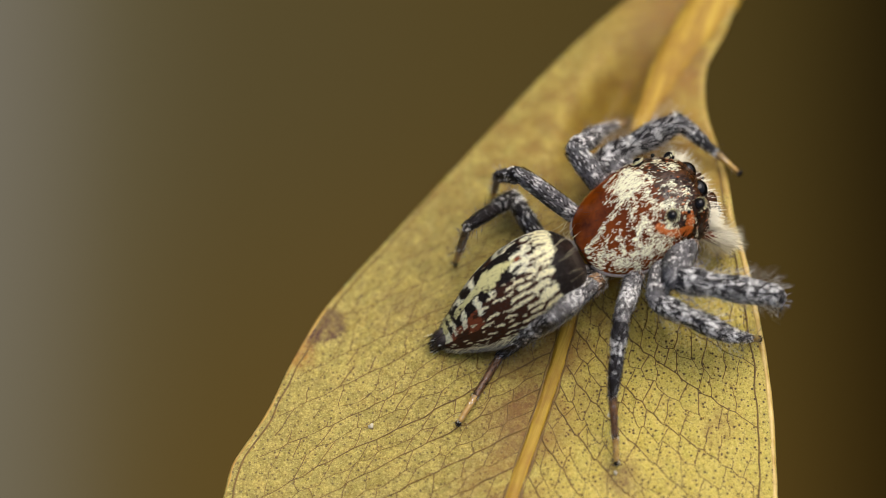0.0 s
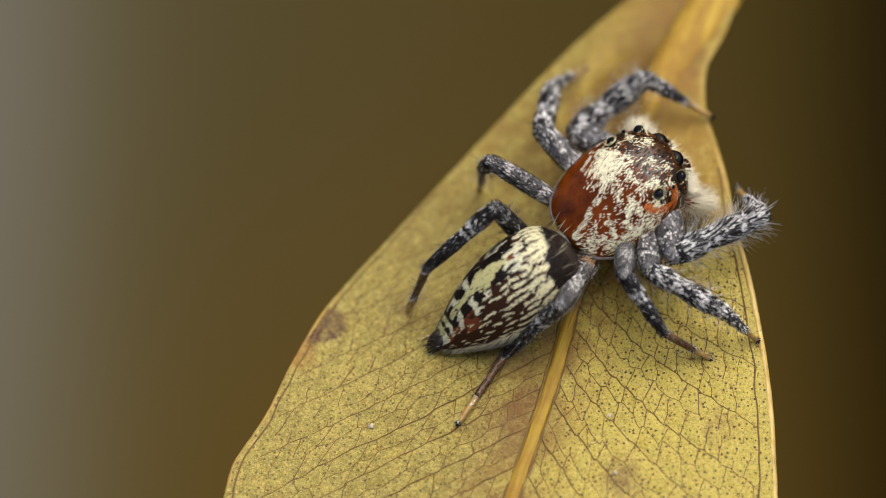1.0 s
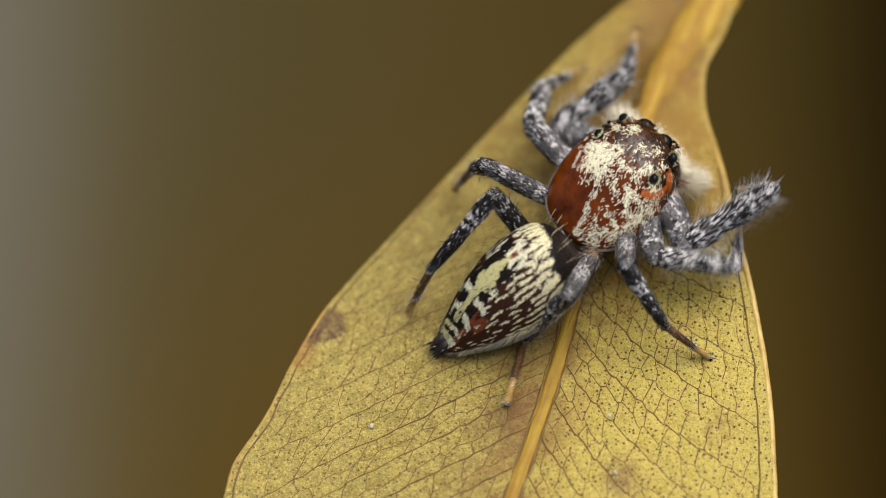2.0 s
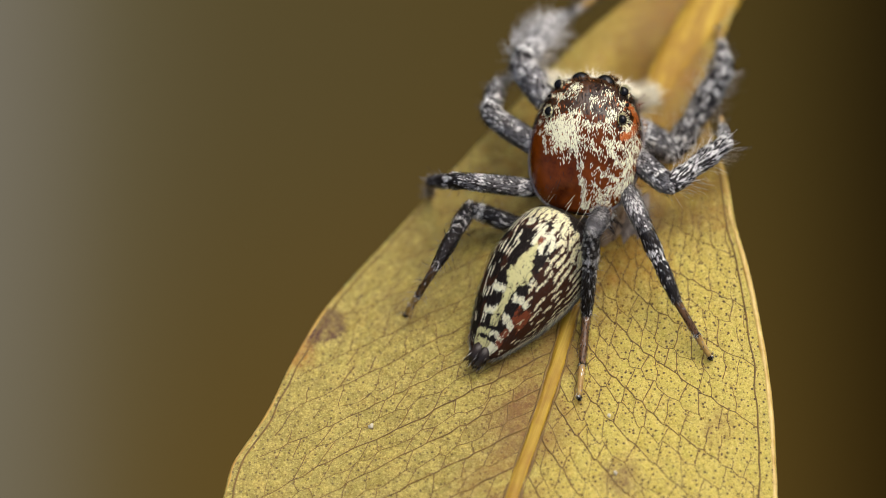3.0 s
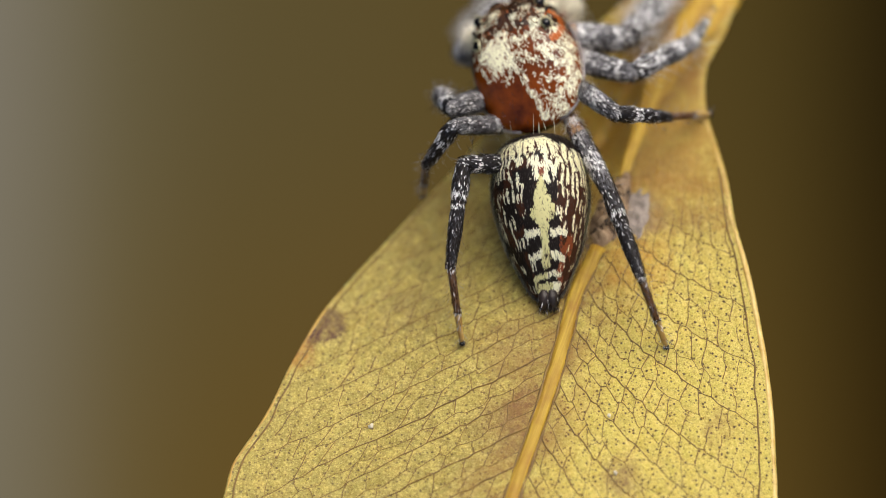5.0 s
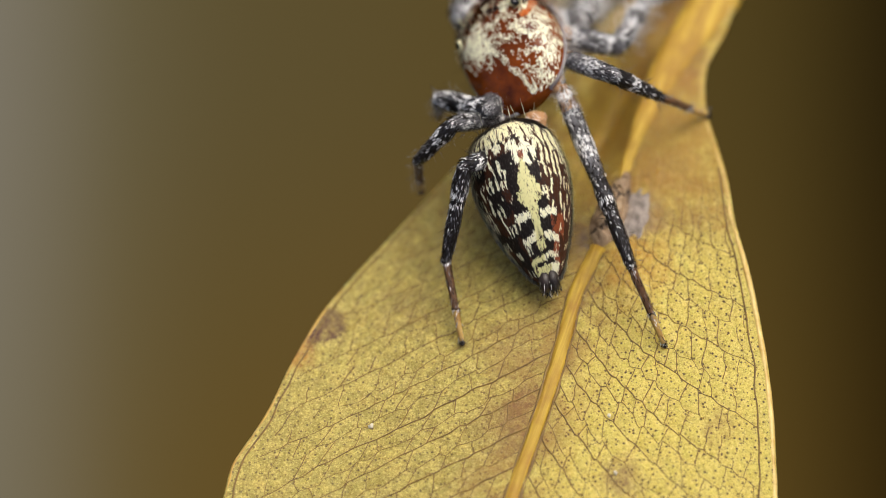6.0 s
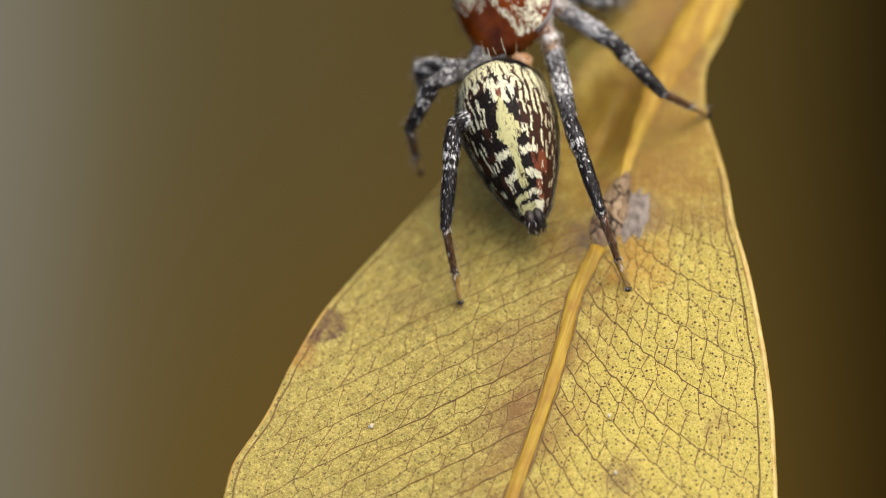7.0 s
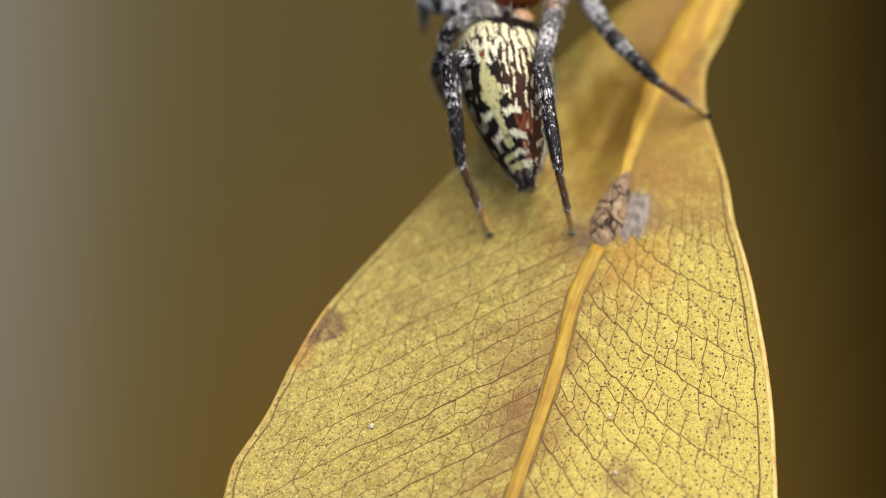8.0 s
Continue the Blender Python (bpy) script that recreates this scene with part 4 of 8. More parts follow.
    return leg


def bone(ax, ay, az, bx, by, bz, side, thigh=False):
    """Pose in the spider's space of a joint from a to b, its y axis along it."""
    a, b = Vector((ax, ay, az)), Vector((bx, by, bz))
    d = (b - a).normalized()
    hint = Vector((-side * 0.6, 0, 0.8)) if thigh else Vector((side * 0.6, 0, 0.8))
    x = d.cross(hint).normalized()
    m = Matrix((x, d, x.cross(d))).transposed().to_4x4()
    m.translation = a * MM
    return m


def swing(leg, side, rows):
    """Key the joints of a leg: rows of seconds, then hip, knee, ankle and foot in the spider's space."""
    joints = {o.name.split(".")[0]: o for o in leg.children}
    thigh = [(t, bone(*hip, *knee, side, True)) for t, hip, knee, ankle, tip in rows]
    shin = [(t, bone(*knee, *ankle, side)) for t, hip, knee, ankle, tip in rows]
    foot = [(t, bone(*ankle, *tip, side)) for t, hip, knee, ankle, tip in rows]
    for name, keys in (("femur", thigh), ("patella", shin), ("tibia", shin), ("metatarsus", foot), ("tarsus", foot)):
        walk(joints[name], keys)


build_backdrop()
build_leaf()
build_crumbs()
spider, abdomen, legs = build_spider()


def motions():
    walk(spider, [(0.0, pose(0.004600, 0.000058, 0.001345, 2.53, -10.41, -63.50)),
                  (0.4, pose(0.004600, 0.000058, 0.001345, 2.53, -10.41, -63.50)),
                  (0.5, pose(0.004577, 0.000103, 0.001346, 2.40, -10.06, -62.99)),
                  (0.6, pose(0.004382, 0.000302, 0.001346, 2.36, -8.26, -58.96)),
                  (0.7, pose(0.004142, 0.000511, 0.001346, 1.82, -4.31, -53.05)),
                  (0.8, pose(0.004106, 0.000671, 0.001346, 1.83, -0.56, -51.67)),
                  (0.9, pose(0.004106, 0.000674, 0.001346, 1.83, -0.44, -51.57)),
                  (1.0, pose(0.004106, 0.000676, 0.001346, 1.82, -0.34, -51.50)),
                  (1.1, pose(0.004106, 0.000678, 0.001346, 1.82, -0.25, -51.46)),
                  (1.2, pose(0.004106, 0.000679, 0.001346, 1.81, -0.18, -51.42)),
                  (1.3, pose(0.004106, 0.000680, 0.001346, 1.81, -0.12, -51.39)),
                  (1.4, pose(0.004106, 0.000681, 0.001346, 1.80, -0.07, -51.35)),
                  (1.5, pose(0.004106, 0.000683, 0.001346, 1.79, -0.03, -51.30)),
                  (1.6, pose(0.004106, 0.000685, 0.001346, 1.79, -0.01, -51.23)),
                  (1.7, pose(0.004107, 0.000688, 0.001346, 1.79, -0.00, -51.13)),
                  (1.8, pose(0.004090, 0.000721, 0.001346, 1.96, -0.12, -50.08)),
                  (1.9, pose(0.004043, 0.000804, 0.001346, 2.43, -0.44, -47.39)),
                  (2.0, pose(0.003974, 0.000926, 0.001346, 3.14, -0.93, -43.44)),
                  (2.1, pose(0.003888, 0.001075, 0.001345, 4.01, -1.52, -38.59)),
                  (2.2, pose(0.003793, 0.001241, 0.001345, 4.98, -2.18, -33.21)),
                  (2.3, pose(0.003694, 0.001413, 0.001344, 5.98, -2.87, -27.65)),
                  (2.4, pose(0.003599, 0.001578, 0.001344, 6.95, -3.53, -22.28)),
                  (2.5, pose(0.003513, 0.001726, 0.001343, 7.82, -4.13, -17.47)),
                  (2.6, pose(0.003444, 0.001846, 0.001343, 8.53, -4.61, -13.59)),
                  (2.7, pose(0.003398, 0.001926, 0.001343, 9.00, -4.93, -10.99)),
                  (2.8, pose(0.003381, 0.001955, 0.001343, 9.17, -5.05, -10.04)),
                  (3.1, pose(0.003381, 0.001955, 0.001343, 9.17, -5.05, -10.04)),
                  (3.2, pose(0.003059, 0.002096, 0.001344, 8.27, 7.24, 4.67)),
                  (3.3, pose(0.002883, 0.002283, 0.001343, 8.26, 3.28, 6.65)),
                  (3.4, pose(0.002717, 0.002574, 0.001343, 5.08, -3.53, -0.10)),
                  (3.5, pose(0.002641, 0.002842, 0.001346, 5.02, -10.12, 0.71)),
                  (3.6, pose(0.002549, 0.003108, 0.001342, 2.55, -8.52, 4.28)),
                  (3.7, pose(0.002515, 0.003149, 0.001343, 2.97, -12.53, 3.10)),
                  (3.8, pose(0.002516, 0.003142, 0.001344, 2.55, -12.85, 3.07)),
                  (3.9, pose(0.002519, 0.003126, 0.001345, 1.62, -13.20, 3.21)),
                  (4.0, pose(0.002521, 0.003111, 0.001346, 0.70, -13.62, 3.36)),
                  (4.1, pose(0.002523, 0.003100, 0.001347, -0.03, -14.11, 3.46)),
                  (4.2, pose(0.002431, 0.003584, 0.001322, -0.32, -14.91, 0.72)),
                  (4.3, pose(0.002318, 0.003822, 0.001309, -0.92, -16.12, 5.53)),
                  (4.4, pose(0.002098, 0.003968, 0.001302, -0.36, -13.71, 9.74)),
                  (4.5, pose(0.002100, 0.003966, 0.001302, -0.44, -14.11, 9.72)),
                  (4.6, pose(0.002104, 0.003962, 0.001303, -0.66, -14.52, 9.68)),
                  (4.7, pose(0.002106, 0.003960, 0.001303, -0.94, -14.71, 9.63)),
                  (4.8, pose(0.002100, 0.003970, 0.001303, -1.59, -15.19, 9.79)),
                  (4.9, pose(0.002080, 0.004000, 0.001302, -2.88, -16.54, 10.39)),
                  (5.0, pose(0.002051, 0.004043, 0.001301, -4.71, -18.53, 11.44)),
                  (5.1, pose(0.002015, 0.004098, 0.001300, -6.96, -20.95, 12.95)),
                  (5.2, pose(0.001976, 0.004158, 0.001299, -9.54, -23.59, 14.92)),
                  (5.3, pose(0.001935, 0.004221, 0.001297, -12.33, -26.22, 17.25)),
                  (5.4, pose(0.001895, 0.004281, 0.001296, -15.17, -28.66, 19.82)),
                  (5.5, pose(0.001860, 0.004335, 0.001295, -17.87, -30.73, 22.38)),
                  (5.6, pose(0.001830, 0.004379, 0.001294, -20.21, -32.31, 24.65)),
                  (5.7, pose(0.001811, 0.004409, 0.001293, -21.94, -33.30, 26.28)),
                  (5.8, pose(0.001804, 0.004419, 0.001293, -22.77, -33.60, 26.91)),
                  (5.9, pose(0.001806, 0.004417, 0.001293, -23.04, -33.62, 26.90)),
                  (6.0, pose(0.001812, 0.004413, 0.001294, -23.28, -33.73, 26.87)),
                  (6.1, pose(0.001818, 0.004408, 0.001294, -23.49, -33.88, 26.83)),
                  (6.2, pose(0.001824, 0.004403, 0.001294, -23.73, -34.02, 26.82)),
                  (6.3, pose(0.001826, 0.004401, 0.001294, -24.01, -34.07, 26.89)),
                  (6.4, pose(0.001763, 0.004539, 0.001287, -24.59, -34.00, 27.86)),
                  (6.5, pose(0.001654, 0.004784, 0.001274, -25.05, -33.97, 28.89)),
                  (6.6, pose(0.001530, 0.005008, 0.001263, -24.99, -34.06, 29.01)),
                  (6.7, pose(0.001452, 0.005266, 0.001251, -24.83, -34.18, 28.95)),
                  (6.8, pose(0.001471, 0.005603, 0.001235, -23.85, -34.50, 26.39)),
                  (6.9, pose(0.001552, 0.005855, 0.001222, -24.38, -34.58, 24.71)),
                  (7.0, pose(0.001621, 0.005985, 0.001215, -24.94, -34.71, 23.86)),
                  (7.1, pose(0.001625, 0.005985, 0.001215, -24.99, -34.71, 23.72)),
                  (7.2, pose(0.001629, 0.005984, 0.001215, -24.93, -34.49, 23.39)),
                  (7.3, pose(0.001853, 0.006319, 0.001199, -24.88, -36.37, 20.01)),
                  (7.4, pose(0.001984, 0.006498, 0.001190, -25.18, -37.99, 17.27)),
                  (7.5, pose(0.002082, 0.006774, 0.001176, -25.43, -39.47, 12.61)),
                  (7.6, pose(0.002158, 0.007135, 0.001158, -25.27, -38.32, 10.19)),
                  (7.7, pose(0.002186, 0.007196, 0.001155, -24.82, -37.34, 9.58)),
                  (7.8, pose(0.002199, 0.007219, 0.001154, -24.37, -36.54, 9.04)),
                  (7.9, pose(0.002186, 0.007214, 0.001155, -23.81, -36.02, 7.89)),
                  (8.0, pose(0.002173, 0.007209, 0.001156, -23.46, -35.86, 6.97))])
    walk(abdomen, [(0.0, pose(0.000398, -0.001738, 0.000279, 21.47, -1.18, -10.64)),
                   (0.4, pose(0.000398, -0.001738, 0.000279, 21.47, -1.18, -10.64)),
                   (0.5, pose(0.000420, -0.001746, 0.000274, 21.66, -1.43, -10.94)),
                   (0.6, pose(0.000492, -0.001726, 0.000285, 21.97, -3.05, -13.78)),
                   (0.7, pose(0.000519, -0.001717, 0.000312, 23.55, -6.77, -18.36)),
                   (0.8, pose(0.000564, -0.001806, 0.000355, 24.91, -10.03, -19.06)),
                   (0.9, pose(0.000563, -0.001809, 0.000356, 24.95, -10.13, -19.15)),
                   (1.0, pose(0.000561, -0.001811, 0.000357, 24.99, -10.22, -19.22)),
                   (1.1, pose(0.000561, -0.001813, 0.000357, 25.02, -10.30, -19.26)),
                   (1.2, pose(0.000560, -0.001814, 0.000358, 25.06, -10.36, -19.31)),
                   (1.3, pose(0.000560, -0.001815, 0.000358, 25.08, -10.41, -19.34)),
                   (1.4, pose(0.000559, -0.001816, 0.000359, 25.10, -10.46, -19.38)),
                   (1.5, pose(0.000559, -0.001817, 0.000359, 25.13, -10.49, -19.43)),
                   (1.6, pose(0.000558, -0.001819, 0.000359, 25.13, -10.50, -19.50)),
                   (1.7, pose(0.000557, -0.001823, 0.000359, 25.14, -10.50, -19.59)),
                   (1.8, pose(0.000540, -0.001822, 0.000350, 24.55, -10.43, -19.80)),
                   (1.9, pose(0.000496, -0.001814, 0.000324, 22.95, -10.21, -20.18)),
                   (2.0, pose(0.000432, -0.001801, 0.000287, 20.55, -9.81, -20.71)),
                   (2.1, pose(0.000357, -0.001785, 0.000243, 17.62, -9.23, -21.37)),
                   (2.2, pose(0.000279, -0.001770, 0.000193, 14.39, -8.46, -22.14)),
                   (2.3, pose(0.000203, -0.001758, 0.000145, 11.12, -7.53, -23.04)),
                   (2.4, pose(0.000131, -0.001750, 0.000098, 8.02, -6.52, -23.99)),
                   (2.5, pose(0.000069, -0.001748, 0.000058, 5.30, -5.53, -24.94)),
                   (2.6, pose(0.000020, -0.001749, 0.000027, 3.16, -4.69, -25.76)),
                   (2.7, pose(-0.000014, -0.001751, 0.000006, 1.76, -4.10, -26.35)),
                   (2.8, pose(-0.000026, -0.001752, -0.000001, 1.25, -3.87, -26.58)),
                   (3.1, pose(-0.000026, -0.001752, -0.000001, 1.32, -1.48, -26.26)),
                   (3.2, pose(-0.000000, -0.001700, -0.000000, 6.17, -12.27, -37.88)),
                   (3.3, pose(0.000000, -0.001700, 0.000000, 3.54, -7.24, -34.65)),
                   (3.4, pose(0.000000, -0.001699, 0.000000, 2.28, 1.52, -18.38)),
                   (3.5, pose(-0.000009, -0.001726, -0.000003, 6.04, 9.73, -16.57)),
                   (3.6, pose(-0.000000, -0.001701, -0.000000, 4.33, 8.16, -14.25)),
                   (3.7, pose(-0.000006, -0.001726, -0.000005, 9.35, 12.35, -10.60)),
                   (3.8, pose(-0.000006, -0.001729, -0.000006, 9.92, 12.67, -10.55)),
                   (3.9, pose(-0.000005, -0.001722, -0.000004, 11.17, 13.02, -10.55)),
                   (4.0, pose(-0.000004, -0.001715, -0.000003, 12.38, 13.44, -10.59)),
                   (4.1, pose(-0.000003, -0.001711, -0.000002, 13.32, 13.93, -10.58)),
                   (4.2, pose(-0.000003, -0.001722, -0.000005, 14.59, 14.88, -5.17)),
                   (4.3, pose(-0.000005, -0.001723, -0.000006, 14.32, 15.98, -8.00)),
                   (4.4, pose(-0.000008, -0.001740, -0.000010, 13.58, 13.50, -8.41)),
                   (4.5, pose(-0.000009, -0.001742, -0.000010, 13.50, 13.90, -8.41)),
                   (4.6, pose(-0.000009, -0.001741, -0.000010, 13.78, 14.31, -8.37)),
                   (4.7, pose(-0.000008, -0.001738, -0.000009, 14.28, 14.50, -8.27)),
                   (4.8, pose(-0.000026, -0.001736, -0.000012, 15.00, 14.92, -7.97)),
                   (4.9, pose(-0.000077, -0.001738, -0.000020, 16.50, 16.25, -7.35)),
                   (5.0, pose(-0.000155, -0.001741, -0.000026, 18.53, 18.30, -6.45)),
                   (5.1, pose(-0.000253, -0.001743, -0.000026, 21.07, 20.80, -5.33)),
                   (5.2, pose(-0.000364, -0.001743, -0.000016, 23.93, 23.55, -4.06)),
                   (5.3, pose(-0.000481, -0.001747, 0.000004, 25.70, 26.37, -2.79)),
                   (5.4, pose(-0.000594, -0.001748, 0.000034, 27.22, 29.05, -1.55)),
                   (5.5, pose(-0.000694, -0.001745, 0.000070, 28.85, 31.38, -0.41)),
                   (5.6, pose(-0.000774, -0.001741, 0.000106, 30.28, 33.20, 0.57)),
                   (5.7, pose(-0.000826, -0.001738, 0.000133, 31.33, 34.36, 1.30)),
                   (5.8, pose(-0.000845, -0.001737, 0.000143, 31.63, 34.72, 1.64)),
                   (5.9, pose(-0.000845, -0.001739, 0.000143, 31.75, 34.66, 1.79)),
                   (6.0, pose(-0.000843, -0.001741, 0.000143, 32.12, 34.67, 1.96)),
                   (6.1, pose(-0.000841, -0.001743, 0.000144, 32.43, 34.72, 2.12)),
                   (6.2, pose(-0.000839, -0.001745, 0.000144, 32.61, 34.78, 2.23)),
                   (6.3, pose(-0.000837, -0.001746, 0.000144, 32.53, 34.78, 2.29)),
                   (6.4, pose(-0.000836, -0.001741, 0.000145, 30.65, 33.99, 1.30)),
                   (6.5, pose(-0.000834, -0.001734, 0.000147, 28.76, 33.16, 0.39)),
                   (6.6, pose(-0.000832, -0.001733, 0.000147, 28.56, 32.01, 0.70)),
                   (6.7, pose(-0.000831, -0.001734, 0.000147, 28.88, 30.80, 1.31)),
                   (6.8, pose(-0.000830, -0.001752, 0.000142, 32.85, 29.67, 1.21)),
                   (6.9, pose(-0.000828, -0.001770, 0.000135, 30.79, 28.77, 1.38)),
                   (7.0, pose(-0.000827, -0.001780, 0.000132, 29.11, 27.93, 1.48)),
                   (7.1, pose(-0.000826, -0.001783, 0.000130, 28.96, 26.98, 1.26)),
                   (7.2, pose(-0.000825, -0.001785, 0.000125, 28.89, 25.79, 1.00)),
                   (7.3, pose(-0.000805, -0.001821, 0.000125, 28.60, 23.15, -2.87)),
                   (7.4, pose(-0.000785, -0.001853, 0.000124, 27.75, 19.85, -4.55)),
                   (7.5, pose(-0.000762, -0.001899, 0.000109, 28.64, 15.63, -2.25)),
                   (7.6, pose(-0.000762, -0.001913, 0.000083, 29.67, 13.41, 0.54)),
                   (7.7, pose(-0.000763, -0.001913, 0.000069, 30.03, 11.97, 0.37)),
                   (7.8, pose(-0.000764, -0.001914, 0.000057, 30.72, 10.75, 0.17)),
                   (7.9, pose(-0.000763, -0.001918, 0.000047, 32.42, 9.74, 0.42)),
                   (8.0, pose(-0.000761, -0.001923, 0.000041, 33.68, 9.10, 0.76))])
    swing(legs["L1"], -1, [(0.0, HIPS["L1"], (-2.235, 0.094, -0.375), (-2.103, 2.167, -0.068), (-0.56, 2.91, -0.891)),
        (0.4, HIPS["L1"], (-2.235, 0.094, -0.375), (-2.103, 2.167, -0.068), (-0.56, 2.91, -0.891)),
        (0.5, HIPS["L1"], (-2.23, 0.074, -0.313), (-2.128, 2.151, -0.021), (-0.629, 2.941, -0.88)),
        (0.6, HIPS["L1"], (-2.256, 0.145, -0.402), (-2.481, 2.199, -0.028), (-1.329, 3.428, -0.907)),
        (0.7, HIPS["L1"], (-2.351, 0.543, -0.587), (-2.396, 2.616, -0.25), (-0.948, 3.537, -1.064)),
        (0.8, HIPS["L1"], (-2.289, 0.574, -0.814), (-2.229, 2.645, -0.469), (-0.63, 3.446, -1.112)),
        (0.9, HIPS["L1"], (-2.287, 0.577, -0.819), (-2.222, 2.648, -0.475), (-0.62, 3.446, -1.113)),
        (1.0, HIPS["L1"], (-2.286, 0.58, -0.824), (-2.217, 2.65, -0.479), (-0.612, 3.445, -1.115)),
        (1.1, HIPS["L1"], (-2.284, 0.581, -0.829), (-2.213, 2.651, -0.483), (-0.607, 3.445, -1.116)),
        (1.2, HIPS["L1"], (-2.282, 0.582, -0.835), (-2.21, 2.652, -0.486), (-0.602, 3.444, -1.116)),
        (1.3, HIPS["L1"], (-2.28, 0.583, -0.84), (-2.208, 2.653, -0.489), (-0.599, 3.444, -1.117)),
        (1.4, HIPS["L1"], (-2.279, 0.585, -0.845), (-2.206, 2.653, -0.493), (-0.595, 3.444, -1.117)),
        (1.5, HIPS["L1"], (-2.277, 0.586, -0.85), (-2.203, 2.654, -0.496), (-0.59, 3.444, -1.118)),
        (1.6, HIPS["L1"], (-2.275, 0.588, -0.855), (-2.199, 2.656, -0.5), (-0.584, 3.443, -1.118)),
        (1.7, HIPS["L1"], (-2.273, 0.59, -0.86), (-2.194, 2.658, -0.505), (-0.575, 3.442, -1.118)),
        (1.8, HIPS["L1"], (-2.238, 0.463, -0.88), (-2.453, 2.498, -0.409), (-0.974, 3.483, -1.081)),
        (1.9, HIPS["L1"], (-2.049, 0.145, -1.012), (-2.36, 2.048, -0.179), (-1.895, 3.648, -1.093)),
        (2.0, HIPS["L1"], (-2.285, 0.523, -0.798), (-1.932, 2.583, -0.596), (-2.894, 3.974, -1.463)),
        (2.1, HIPS["L1"], (-2.295, 1.191, -0.763), (-2.33, 3.257, -1.137), (-3.523, 4.403, -2.072)),
        (2.2, HIPS["L1"], (-2.199, 1.509, -0.737), (-2.313, 3.495, -1.411), (-3.363, 4.733, -2.4)),
        (2.3, HIPS["L1"], (-2.213, 1.554, -0.626), (-1.991, 3.473, -1.449), (-2.728, 4.879, -2.494)),
        (2.4, HIPS["L1"], (-2.206, 1.632, -0.485), (-1.79, 3.421, -1.502), (-2.111, 4.94, -2.596)),
        (2.5, HIPS["L1"], (-2.156, 1.748, -0.364), (-1.695, 3.401, -1.574), (-1.563, 4.93, -2.694)),
        (2.6, HIPS["L1"], (-2.07, 1.88, -0.307), (-1.651, 3.431, -1.66), (-1.126, 4.877, -2.775)),
        (2.7, HIPS["L1"], (-1.987, 1.98, -0.306), (-1.616, 3.476, -1.732), (-0.84, 4.82, -2.829)),
        (2.8, HIPS["L1"], (-1.953, 2.017, -0.314), (-1.599, 3.497, -1.761), (-0.736, 4.795, -2.848)),
        (3.1, HIPS["L1"], (-1.953, 2.017, -0.314), (-1.599, 3.497, -1.761), (-0.736, 4.795, -2.848)),
        (3.2, HIPS["L1"], (-1.365, 2.351, -0.69), (-0.138, 3.66, -1.78), (1.351, 4.468, -2.641)),
        (3.3, HIPS["L1"], (-1.431, 2.341, -0.622), (-0.073, 3.6, -1.611), (1.492, 4.051, -2.59)),
        (3.4, HIPS["L1"], (-1.759, 2.185, -0.391), (-0.513, 3.478, -1.481), (0.924, 4.006, -2.606)),
        (3.5, HIPS["L1"], (-1.834, 2.119, -0.417), (-0.563, 3.337, -1.562), (0.808, 3.767, -2.805)),
        (3.6, HIPS["L1"], (-1.932, 1.795, -0.946), (-1.238, 3.189, -2.355), (0.544, 3.652, -2.824)),
        (3.7, HIPS["L1"], (-1.992, 1.748, -0.901), (-1.468, 3.155, -2.37), (0.314, 3.599, -2.858)),
        (3.8, HIPS["L1"], (-1.996, 1.772, -0.862), (-1.48, 3.195, -2.317), (0.297, 3.627, -2.835)),
        (3.9, HIPS["L1"], (-1.996, 1.798, -0.822), (-1.485, 3.237, -2.264), (0.288, 3.686, -2.781)),
        (4.0, HIPS["L1"], (-1.996, 1.823, -0.781), (-1.492, 3.279, -2.208), (0.276, 3.744, -2.727)),
        (4.1, HIPS["L1"], (-1.964, 1.864, -0.78), (-1.27, 3.31, -2.135), (0.47, 3.85, -2.676)),
        (4.2, HIPS["L1"], (-2.131, 1.526, -0.884), (-1.445, 3.022, -2.188), (0.343, 3.482, -2.636)),
        (4.3, HIPS["L1"], (-2.163, 1.358, -0.962), (-1.509, 2.936, -2.182), (0.077, 3.815, -2.75)),
        (4.4, HIPS["L1"], (-1.914, 1.353, -1.321), (-1.013, 2.89, -2.433), (0.698, 3.568, -2.906)),
        (4.5, HIPS["L1"], (-1.927, 1.362, -1.302), (-1.033, 2.902, -2.415), (0.675, 3.575, -2.905)),
        (4.6, HIPS["L1"], (-1.94, 1.368, -1.285), (-1.054, 2.913, -2.398), (0.65, 3.592, -2.894)),
        (4.7, HIPS["L1"], (-1.947, 1.375, -1.273), (-1.066, 2.924, -2.384), (0.635, 3.61, -2.879)),
        (4.8, HIPS["L1"], (-1.937, 1.429, -1.256), (-1.032, 2.976, -2.35), (0.643, 3.805, -2.692)),
        (4.9, HIPS["L1"], (-1.871, 1.604, -1.218), (-0.901, 3.154, -2.25), (0.657, 4.238, -2.343)),
        (5.0, HIPS["L1"], (-1.738, 1.85, -1.143), (-0.743, 3.427, -2.109), (0.617, 4.751, -2.192)),
        (5.1, HIPS["L1"], (-1.563, 2.092, -1.018), (-0.612, 3.699, -1.979), (0.532, 5.193, -2.243)),
        (5.2, HIPS["L1"], (-1.479, 2.25, -0.815), (-0.519, 3.819, -1.828), (0.52, 5.365, -2.202)),
        (5.3, HIPS["L1"], (-1.42, 2.381, -0.457), (-0.426, 3.794, -1.65), (0.577, 5.348, -2.084)),
        (5.4, HIPS["L1"], (-1.213, 2.469, -0.064), (-0.302, 3.767, -1.441), (0.642, 5.324, -1.984)),
